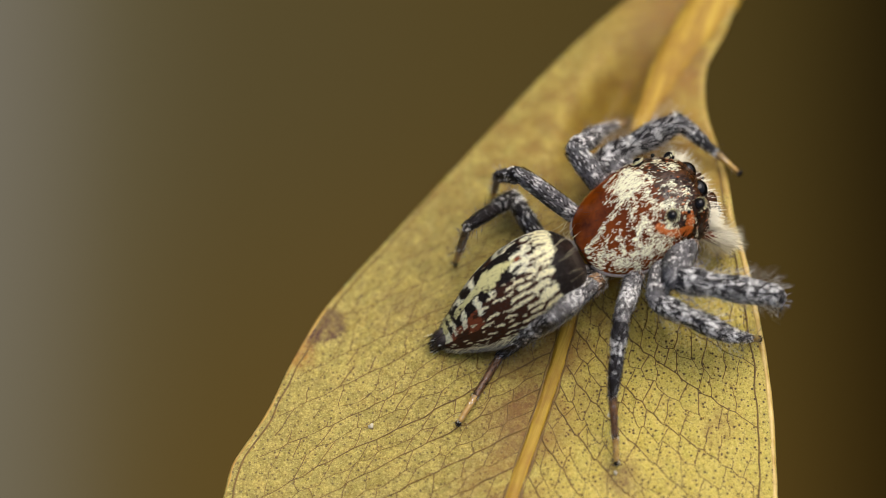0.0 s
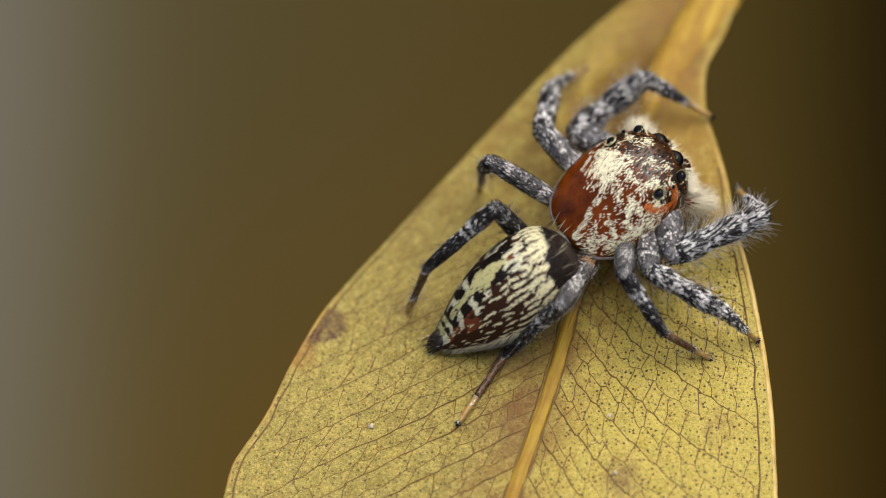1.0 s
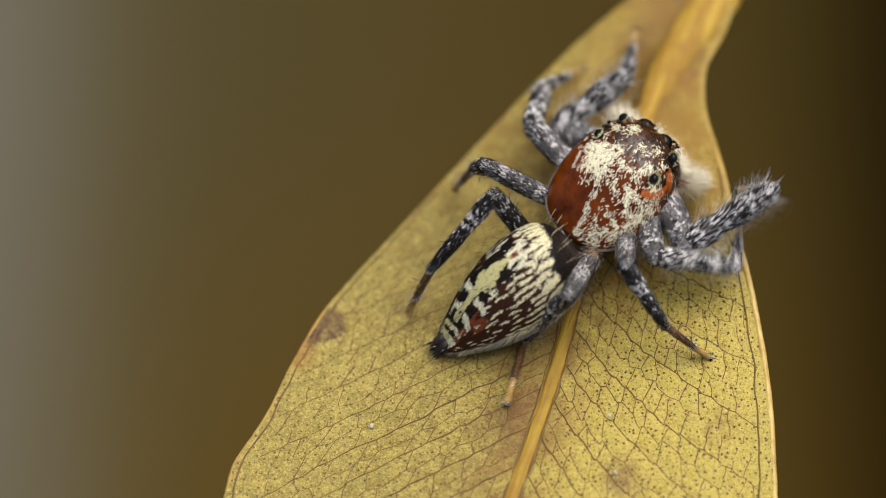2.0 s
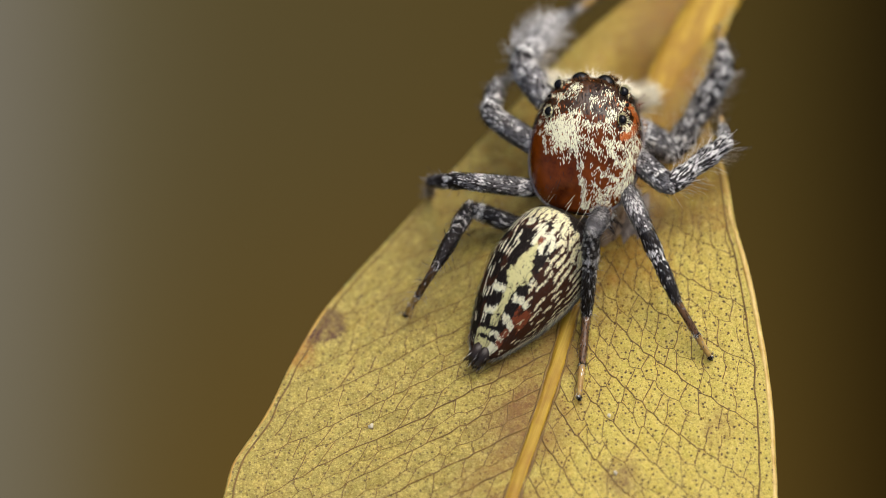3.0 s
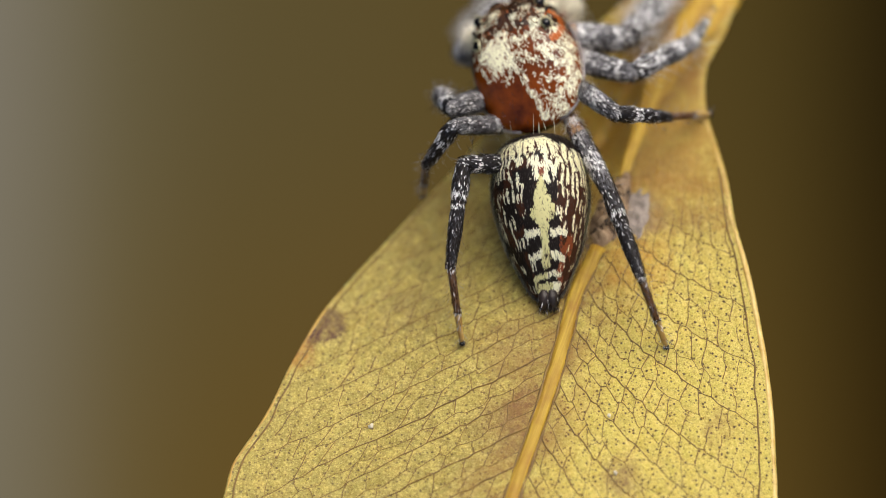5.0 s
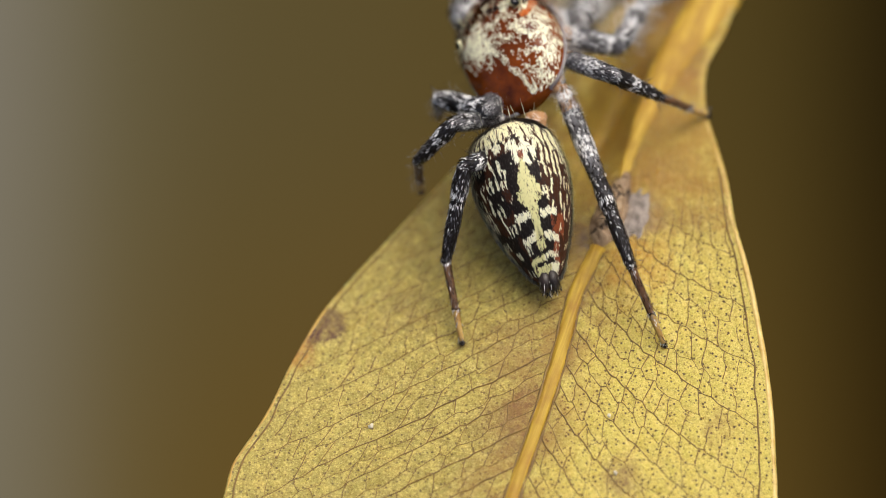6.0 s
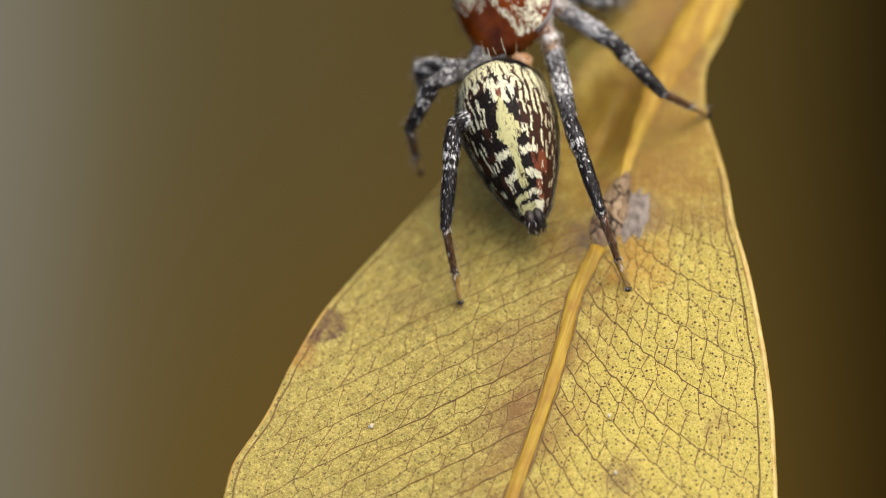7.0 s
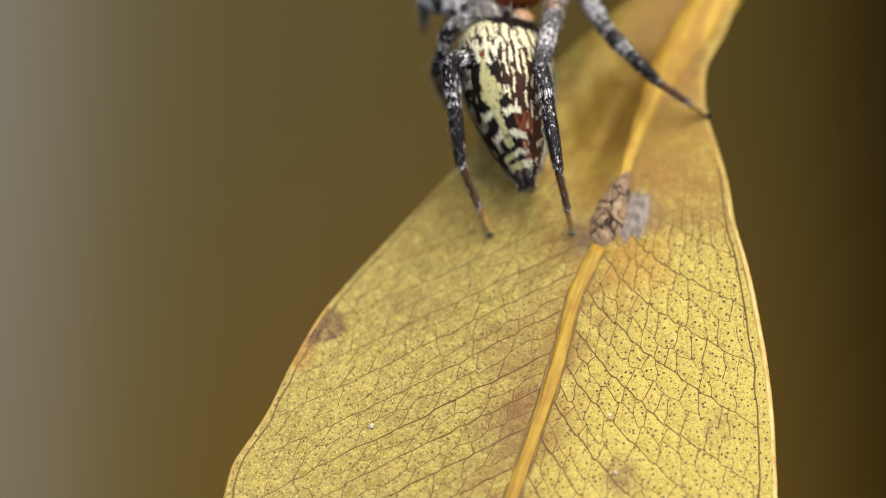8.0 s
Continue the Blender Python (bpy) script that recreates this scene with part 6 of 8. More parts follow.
        (7.1, HIPS["L3"], (-1.975, -2.002, 1.011), (-3.244, -2.27, 0.485), (-3.979, -2.303, -0.765)),
        (7.2, HIPS["L3"], (-1.981, -2.007, 1.002), (-3.245, -2.274, 0.463), (-3.973, -2.308, -0.791)),
        (7.3, HIPS["L3"], (-1.605, -1.995, 1.248), (-2.909, -2.163, 0.766), (-3.556, -1.943, -0.512)),
        (7.4, HIPS["L3"], (-1.274, -2.032, 1.346), (-2.523, -2.29, 0.768), (-3.122, -1.825, -0.467)),
        (7.5, HIPS["L3"], (-1.154, -2.165, 1.288), (-2.311, -2.553, 0.6), (-3.015, -2.117, -0.59)),
        (7.6, HIPS["L3"], (-1.372, -2.426, 1.005), (-2.489, -2.76, 0.23), (-3.195, -2.339, -0.965)),
        (7.7, HIPS["L3"], (-1.427, -2.436, 0.972), (-2.524, -2.77, 0.169), (-3.22, -2.382, -1.041)),
        (7.8, HIPS["L3"], (-1.477, -2.443, 0.941), (-2.557, -2.784, 0.119), (-3.229, -2.391, -1.105)),
        (7.9, HIPS["L3"], (-1.458, -2.468, 0.923), (-2.515, -2.807, 0.07), (-3.173, -2.419, -1.163)),
        (8.0, HIPS["L3"], (-1.432, -2.491, 0.909), (-2.472, -2.83, 0.035), (-3.126, -2.443, -1.2))])
    swing(legs["L4"], -1, [(0.0, HIPS["L4"], (-2.73, -2.06, -0.842), (-1.61, -3.644, 0.571), (-2.074, -3.994, -1.342)),
        (0.4, HIPS["L4"], (-2.73, -2.06, -0.842), (-1.61, -3.644, 0.571), (-2.074, -3.994, -1.342)),
        (0.5, HIPS["L4"], (-2.724, -2.037, -0.883), (-1.609, -3.618, 0.537), (-2.057, -3.974, -1.379)),
        (0.6, HIPS["L4"], (-0.61, -2.64, 1.739), (-1.995, -3.82, 0.174), (-2.18, -3.738, -1.816)),
        (0.7, HIPS["L4"], (-1.028, -2.754, 1.632), (-1.462, -4.577, 0.133), (-1.641, -5.212, -1.755)),
        (0.8, HIPS["L4"], (-1.04, -2.821, 1.609), (-1.424, -4.587, 0.031), (-1.487, -5.25, -1.855)),
        (1.6, HIPS["L4"], (-1.065, -2.826, 1.6), (-1.449, -4.585, 0.014), (-1.497, -5.247, -1.873)),
        (1.7, HIPS["L4"], (-1.068, -2.825, 1.6), (-1.453, -4.584, 0.014), (-1.503, -5.247, -1.873)),
        (1.8, HIPS["L4"], (-1.111, -2.78, 1.6), (-1.486, -4.552, 0.025), (-1.566, -5.232, -1.854)),
        (1.9, HIPS["L4"], (-1.236, -2.649, 1.589), (-1.579, -4.462, 0.054), (-1.726, -5.19, -1.804)),
        (2.0, HIPS["L4"], (-1.447, -2.427, 1.535), (-1.725, -4.327, 0.094), (-1.956, -5.121, -1.726)),
        (2.1, HIPS["L4"], (-1.743, -2.107, 1.378), (-1.915, -4.159, 0.144), (-2.234, -5.028, -1.629)),
        (2.2, HIPS["L4"], (-2.089, -1.725, 1.028), (-2.13, -3.979, 0.203), (-2.536, -4.913, -1.519)),
        (2.3, HIPS["L4"], (-2.388, -1.426, 0.473), (-2.34, -3.817, 0.28), (-2.841, -4.782, -1.398)),
        (2.4, HIPS["L4"], (-2.557, -1.333, -0.097), (-2.523, -3.683, 0.389), (-3.125, -4.652, -1.253)),
        (2.5, HIPS["L4"], (-2.622, -1.387, -0.485), (-2.682, -3.572, 0.508), (-3.376, -4.529, -1.105)),
        (2.6, HIPS["L4"], (-2.644, -1.465, -0.686), (-2.813, -3.479, 0.608), (-3.577, -4.421, -0.983)),
        (2.7, HIPS["L4"], (-2.652, -1.516, -0.773), (-2.907, -3.418, 0.668), (-3.712, -4.34, -0.914)),
        (2.8, HIPS["L4"], (-2.654, -1.533, -0.798), (-2.943, -3.396, 0.687), (-3.761, -4.308, -0.894)),
        (3.1, HIPS["L4"], (-2.654, -1.533, -0.798), (-2.943, -3.396, 0.687), (-3.761, -4.308, -0.894)),
        (3.2, HIPS["L4"], (-2.273, -0.963, -1.328), (-3.391, -2.755, -0.188), (-3.935, -3.52, -1.954)),
        (3.3, HIPS["L4"], (-2.073, -1.612, 1.01), (-3.678, -3.272, 0.354), (-4.052, -3.556, -1.59)),
        (3.4, HIPS["L4"], (-1.585, -2.275, 1.475), (-3.085, -3.922, 0.582), (-3.683, -4.146, -1.314)),
        (3.5, HIPS["L4"], (-1.449, -2.35, 1.543), (-3.009, -4.086, 0.983), (-3.799, -4.351, -0.835)),
        (3.6, HIPS["L4"], (-1.723, -2.343, 1.383), (-3.077, -4.243, 0.823), (-3.731, -4.459, -1.055)),
        (3.7, HIPS["L4"], (-1.721, -2.371, 1.381), (-2.667, -4.542, 0.992), (-3.216, -5.549, -0.646)),
        (3.8, HIPS["L4"], (-1.704, -2.371, 1.392), (-2.668, -4.526, 0.961), (-3.221, -5.537, -0.674)),
        (3.9, HIPS["L4"], (-1.693, -2.393, 1.397), (-2.676, -4.526, 0.906), (-3.242, -5.502, -0.745)),
        (4.0, HIPS["L4"], (-1.679, -2.415, 1.404), (-2.683, -4.525, 0.856), (-3.264, -5.465, -0.81)),
        (4.1, HIPS["L4"], (-1.662, -2.43, 1.413), (-2.687, -4.517, 0.818), (-3.283, -5.437, -0.855)),
        (4.2, HIPS["L4"], (-1.65, -2.819, 1.324), (-2.472, -4.995, 0.732), (-2.949, -6.051, -0.898)),
        (4.3, HIPS["L4"], (-1.766, -2.506, 1.329), (-2.686, -4.705, 1.053), (-3.21, -5.013, -0.852)),
        (4.4, HIPS["L4"], (-1.813, -2.571, 1.28), (-2.629, -4.755, 0.711), (-2.969, -5.961, -0.848)),
        (4.5, HIPS["L4"], (-1.799, -2.571, 1.291), (-2.621, -4.752, 0.72), (-2.975, -5.958, -0.836)),
        (4.6, HIPS["L4"], (-1.789, -2.575, 1.298), (-2.616, -4.753, 0.72), (-2.981, -5.953, -0.838)),
        (4.7, HIPS["L4"], (-1.784, -2.586, 1.298), (-2.614, -4.759, 0.706), (-2.979, -5.949, -0.859)),
        (4.8, HIPS["L4"], (-1.779, -2.6, 1.299), (-2.626, -4.755, 0.668), (-2.997, -5.943, -0.898)),
        (4.9, HIPS["L4"], (-1.756, -2.615, 1.312), (-2.655, -4.722, 0.595), (-3.059, -5.929, -0.947)),
        (5.0, HIPS["L4"], (-1.719, -2.639, 1.332), (-2.706, -4.662, 0.498), (-3.165, -5.905, -1)),
        (5.1, HIPS["L4"], (-1.674, -2.68, 1.352), (-2.784, -4.577, 0.388), (-3.308, -5.867, -1.047)),
        (5.2, HIPS["L4"], (-1.632, -2.741, 1.362), (-2.892, -4.471, 0.276), (-3.484, -5.815, -1.081)),
        (5.3, HIPS["L4"], (-1.604, -2.821, 1.354), (-3.025, -4.35, 0.171), (-3.68, -5.751, -1.098)),
        (5.4, HIPS["L4"], (-1.598, -2.906, 1.325), (-3.172, -4.223, 0.082), (-3.881, -5.677, -1.095)),
        (5.5, HIPS["L4"], (-1.616, -2.982, 1.281), (-3.318, -4.104, 0.015), (-4.071, -5.6, -1.078)),
        (5.6, HIPS["L4"], (-1.646, -3.04, 1.233), (-3.444, -4.008, -0.027), (-4.23, -5.53, -1.058)),
        (5.7, HIPS["L4"], (-1.673, -3.074, 1.196), (-3.531, -3.945, -0.049), (-4.339, -5.478, -1.048)),
        (5.8, HIPS["L4"], (-1.687, -3.088, 1.179), (-3.565, -3.928, -0.057), (-4.382, -5.452, -1.062)),
        (5.9, HIPS["L4"], (-1.686, -3.097, 1.174), (-3.566, -3.933, -0.062), (-4.382, -5.444, -1.087)),
        (6.0, HIPS["L4"], (-1.683, -3.104, 1.172), (-3.564, -3.935, -0.066), (-4.381, -5.439, -1.1)),
        (6.1, HIPS["L4"], (-1.679, -3.111, 1.171), (-3.561, -3.934, -0.071), (-4.377, -5.436, -1.109)),
        (6.2, HIPS["L4"], (-1.675, -3.117, 1.171), (-3.557, -3.933, -0.077), (-4.377, -5.43, -1.118)),
        (6.3, HIPS["L4"], (-1.674, -3.124, 1.168), (-3.553, -3.933, -0.086), (-4.381, -5.421, -1.134)),
        (6.4, HIPS["L4"], (-1.78, -3.116, 1.089), (-3.633, -3.981, -0.167), (-4.461, -5.499, -1.171)),
        (6.5, HIPS["L4"], (-1.929, -3.133, 0.94), (-3.738, -4.118, -0.293), (-4.553, -5.687, -1.225)),
        (6.6, HIPS["L4"], (-1.94, -3.213, 0.871), (-3.571, -4.696, -0.077), (-4.558, -5.93, -1.304)),
        (6.7, HIPS["L4"], (-2.007, -3.419, 0.604), (-3.475, -5.208, -0.03), (-4.592, -6.206, -1.356)),
        (6.8, HIPS["L4"], (-2.021, -3.51, 0.473), (-3.283, -5.481, -0.056), (-4.313, -6.446, -1.473)),
        (6.9, HIPS["L4"], (-1.92, -3.451, 0.682), (-3.173, -5.395, 0.04), (-4.103, -6.372, -1.436)),
        (7.0, HIPS["L4"], (-1.846, -3.459, 0.761), (-3.172, -5.28, -0.067), (-4.177, -6.004, -1.638)),
        (7.1, HIPS["L4"], (-1.845, -3.465, 0.757), (-3.166, -5.287, -0.077), (-4.168, -6.006, -1.651)),
        (7.2, HIPS["L4"], (-1.849, -3.47, 0.747), (-3.157, -5.294, -0.102), (-4.146, -6.013, -1.685)),
        (7.3, HIPS["L4"], (-1.913, -3.615, 0.493), (-3.086, -5.567, -0.266), (-4.056, -6.487, -1.753)),
        (7.4, HIPS["L4"], (-1.831, -3.784, 0.346), (-2.948, -5.764, -0.425), (-3.901, -6.744, -1.885)),
        (7.5, HIPS["L4"], (-1.592, -4.004, 0.264), (-2.773, -5.674, -0.993), (-3.47, -7.025, -2.292)),
        (7.6, HIPS["L4"], (-1.256, -3.771, 0.921), (-2.406, -5.384, -0.433), (-3.55, -5.382, -2.074)),
        (7.7, HIPS["L4"], (-1.248, -3.618, 1.077), (-2.202, -5.271, -0.378), (-2.936, -5.703, -2.188)),
        (7.8, HIPS["L4"], (-1.378, -3.722, 0.897), (-2.185, -5.229, -0.788), (-2.622, -5.814, -2.65)),
        (7.9, HIPS["L4"], (-1.35, -3.751, 0.884), (-2.107, -5.243, -0.837), (-2.506, -5.831, -2.707)),
        (8.0, HIPS["L4"], (-1.316, -3.779, 0.874), (-2.034, -5.257, -0.876), (-2.413, -5.841, -2.751))])
    swing(legs["R1"], 1, [(0.0, HIPS["R1"], (2.09, -0.106, 0.45), (3.361, 1.847, -0.124), (2.731, 2.121, -1.734)),
        (0.4, HIPS["R1"], (2.09, -0.106, 0.45), (3.361, 1.847, -0.124), (2.731, 2.121, -1.734)),
        (0.5, HIPS["R1"], (2.105, -0.115, 0.404), (3.431, 1.818, -0.107), (2.811, 2.097, -1.72)),
        (0.6, HIPS["R1"], (2.071, -0.042, 0.567), (2.803, 2.216, 0.211), (2.157, 2.476, -1.395)),
        (0.7, HIPS["R1"], (2.07, -0.076, 0.528), (2.833, 2.2, 0.496), (2.315, 2.353, -1.169)),
        (0.8, HIPS["R1"], (2.11, -0.027, 0.514), (2.518, 2.312, 0.162), (1.239, 2.653, -0.982)),
        (0.9, HIPS["R1"], (2.109, -0.03, 0.512), (2.525, 2.308, 0.167), (1.248, 2.649, -0.98)),
        (1.0, HIPS["R1"], (2.108, -0.033, 0.51), (2.53, 2.305, 0.17), (1.254, 2.646, -0.978)),
        (1.1, HIPS["R1"], (2.107, -0.036, 0.509), (2.534, 2.302, 0.173), (1.259, 2.644, -0.976)),
        (1.5, HIPS["R1"], (2.105, -0.046, 0.502), (2.545, 2.291, 0.179), (1.272, 2.639, -0.971)),
        (1.6, HIPS["R1"], (2.104, -0.048, 0.5), (2.548, 2.289, 0.182), (1.278, 2.636, -0.97)),
        (1.7, HIPS["R1"], (2.103, -0.051, 0.498), (2.553, 2.286, 0.185), (1.285, 2.631, -0.97)),
        (1.8, HIPS["R1"], (2.116, -0.059, 0.461), (2.614, 2.275, 0.206), (1.368, 2.596, -0.98)),
        (1.9, HIPS["R1"], (2.17, -0.05, 0.352), (2.762, 2.274, 0.261), (1.577, 2.499, -1.007)),
        (2.0, HIPS["R1"], (2.297, 0.08, 0.179), (2.928, 2.389, 0.349), (1.874, 2.33, -1.046)),
        (2.1, HIPS["R1"], (2.459, 0.428, -0.028), (2.946, 2.747, 0.352), (2.219, 2.08, -1.094)),
        (2.2, HIPS["R1"], (2.509, 0.709, -0.355), (2.745, 3.071, -0.004), (2.571, 1.752, -1.141)),
        (2.3, HIPS["R1"], (2.431, 0.703, -0.758), (2.671, 3.072, -0.457), (2.825, 1.477, -1.16)),
        (2.4, HIPS["R1"], (2.325, 1.218, -0.947), (2.788, 3.548, -0.605), (2.724, 1.868, -1.092)),
        (2.5, HIPS["R1"], (2.366, 1.128, -0.892), (3.891, 2.826, -0.151), (2.519, 2.722, -1.232)),
        (2.6, HIPS["R1"], (1.848, 0.376, -1.54), (3.06, 2.316, -0.815), (2.375, 3.612, -1.771)),
        (2.7, HIPS["R1"], (1.912, 0.63, -1.551), (2.833, 2.827, -1.252), (2.352, 4.161, -2.277)),
        (2.8, HIPS["R1"], (1.891, 0.662, -1.574), (2.834, 2.851, -1.297), (2.413, 4.181, -2.354)),
        (3.1, HIPS["R1"], (1.891, 0.662, -1.574), (2.834, 2.851, -1.297), (2.413, 4.181, -2.354)),
        (3.2, HIPS["R1"], (2.396, 0.417, -0.714), (3.693, 2.418, -0.444), (4.289, 3.684, -1.495)),
        (3.3, HIPS["R1"], (2.339, 0.878, -1.005), (3.694, 2.858, -0.938), (4.29, 4.041, -2.082)),
        (3.4, HIPS["R1"], (2.193, 1.101, -1.223), (3.339, 3.208, -1.295), (3.443, 4.585, -2.37)),
        (3.5, HIPS["R1"], (2.098, 0.774, -1.375), (3.299, 2.833, -1.657), (3.335, 4.219, -2.724)),
        (3.6, HIPS["R1"], (2.011, 0.986, -1.467), (3.576, 2.775, -1.801), (4.434, 4.139, -2.482)),
        (3.7, HIPS["R1"], (1.911, 0.973, -1.564), (3.417, 2.777, -2.051), (4.205, 4.151, -2.796)),
        (3.8, HIPS["R1"], (1.903, 0.999, -1.568), (3.409, 2.809, -2.035), (4.188, 4.181, -2.791)),
        (3.9, HIPS["R1"], (1.894, 1.032, -1.573), (3.401, 2.844, -2.025), (4.181, 4.23, -2.755)),
        (4.0, HIPS["R1"], (1.882, 1.065, -1.578), (3.389, 2.88, -2.019), (4.171, 4.278, -2.723)),
        (4.1, HIPS["R1"], (1.866, 1.096, -1.586), (3.374, 2.912, -2.016), (4.154, 4.318, -2.708)),
        (4.2, HIPS["R1"], (1.906, 0.952, -1.571), (3.359, 2.801, -2.048), (4.007, 4.213, -2.854)),
        (4.3, HIPS["R1"], (2.383, 0.939, -0.904), (3.088, 2.665, -2.415), (4.26, 3.81, -3.029)),
        (4.4, HIPS["R1"], (2.369, 0.616, -0.902), (3.568, 2.129, -2.328), (4.809, 3.193, -2.952)),
        (4.5, HIPS["R1"], (2.364, 0.621, -0.916), (3.545, 2.143, -2.348), (4.786, 3.202, -2.981)),
        (4.6, HIPS["R1"], (2.36, 0.628, -0.927), (3.527, 2.157, -2.363), (4.76, 3.222, -3.003)),
        (4.7, HIPS["R1"], (2.358, 0.636, -0.935), (3.515, 2.173, -2.371), (4.746, 3.245, -3.001)),
        (4.8, HIPS["R1"], (2.344, 0.646, -0.969), (3.47, 2.205, -2.405), (4.733, 3.254, -3.009)),
        (4.9, HIPS["R1"], (2.302, 0.676, -1.06), (3.345, 2.295, -2.493), (4.704, 3.238, -3.063)),
        (5.0, HIPS["R1"], (2.221, 0.754, -1.209), (3.177, 2.446, -2.618), (4.661, 3.201, -3.154)),
        (5.1, HIPS["R1"], (2.088, 0.893, -1.39), (3.013, 2.636, -2.756), (4.605, 3.144, -3.277)),
        (5.2, HIPS["R1"], (1.899, 1.078, -1.561), (2.892, 2.815, -2.886), (4.537, 3.072, -3.424)),
        (5.3, HIPS["R1"], (1.679, 1.254, -1.689), (2.787, 2.944, -2.984), (4.441, 3.002, -3.551)),
        (5.4, HIPS["R1"], (1.48, 1.37, -1.766), (2.567, 3.105, -3.019), (4.247, 2.999, -3.497)),
        (5.5, HIPS["R1"], (1.294, 1.46, -1.813), (2.266, 3.294, -3.017), (3.955, 3.076, -3.422)),
        (5.6, HIPS["R1"], (1.138, 1.521, -1.837), (1.91, 3.48, -2.989), (3.57, 3.237, -3.487)),
        (5.7, HIPS["R1"], (1.035, 1.557, -1.845), (1.665, 3.599, -2.938), (3.279, 3.377, -3.577)),
        (5.8, HIPS["R1"], (0.992, 1.581, -1.842), (1.631, 3.622, -2.932), (3.238, 3.398, -3.586)),
        (5.9, HIPS["R1"], (0.975, 1.603, -1.835), (1.626, 3.641, -2.923), (3.237, 3.417, -3.568)),
        (6.0, HIPS["R1"], (0.963, 1.621, -1.828), (1.613, 3.663, -2.909), (3.225, 3.441, -3.554)),
        (6.1, HIPS["R1"], (0.954, 1.638, -1.821), (1.599, 3.688, -2.89), (3.208, 3.468, -3.542)),
        (6.2, HIPS["R1"], (0.945, 1.658, -1.813), (1.589, 3.713, -2.872), (3.195, 3.49, -3.531)),
        (6.3, HIPS["R1"], (0.936, 1.678, -1.804), (1.587, 3.735, -2.855), (3.191, 3.506, -3.518)),
        (6.4, HIPS["R1"], (1.658, 0.752, -1.753), (1.68, 2.972, -2.665), (3.227, 3.218, -3.446)),
        (6.5, HIPS["R1"], (1.886, -0.072, -1.235), (2.081, 1.972, -2.478), (3.178, 2.852, -3.519)),
        (6.6, HIPS["R1"], (1.947, 0.368, -1.446), (1.92, 2.367, -2.773), (3.371, 2.898, -3.594)),
        (6.7, HIPS["R1"], (1.866, 0.908, -1.607), (1.779, 2.781, -3.106), (3.296, 3.067, -3.93)),
        (6.8, HIPS["R1"], (1.991, 0.043, -1.206), (2.008, 1.952, -2.661), (3.087, 2.773, -3.768)),
        (6.9, HIPS["R1"], (2.157, 0.063, -0.965), (1.994, 1.952, -2.437), (3.005, 2.833, -3.562)),
        (7.0, HIPS["R1"], (2.298, 0.199, -0.791), (2.036, 2.042, -2.305), (2.889, 2.992, -3.502)),
        (7.1, HIPS["R1"], (2.302, 0.201, -0.783), (2.033, 2.047, -2.293), (2.884, 3.002, -3.488)),
        (7.2, HIPS["R1"], (2.312, 0.205, -0.757), (2.047, 2.05, -2.269), (2.894, 3.014, -3.459)),
        (7.3, HIPS["R1"], (2.093, -0.286, -0.476), (1.9, 1.614, -1.93), (2.473, 2.764, -3.118)),
        (7.4, HIPS["R1"], (2.275, -0.042, -0.379), (1.859, 1.854, -1.791), (2.298, 3.085, -2.954)),
        (7.5, HIPS["R1"], (2.092, -0.313, -0.3), (1.701, 1.664, -1.604), (2.019, 2.999, -2.69)),
        (7.6, HIPS["R1"], (2.108, -0.296, -0.258), (1.731, 1.705, -1.528), (2.02, 3.08, -2.572)),
        (7.7, HIPS["R1"], (2.047, -0.366, -0.196), (1.743, 1.637, -1.483), (2.04, 3.007, -2.531)),
        (7.8, HIPS["R1"], (2.004, -0.41, -0.164), (1.758, 1.594, -1.461), (2.065, 2.971, -2.497)),
        (7.9, HIPS["R1"], (2.033, -0.378, -0.14), (1.773, 1.625, -1.436), (2.079, 3.006, -2.466)),
        (8.0, HIPS["R1"], (2.062, -0.347, -0.131), (1.778, 1.655, -1.424), (2.077, 3.043, -2.447))])
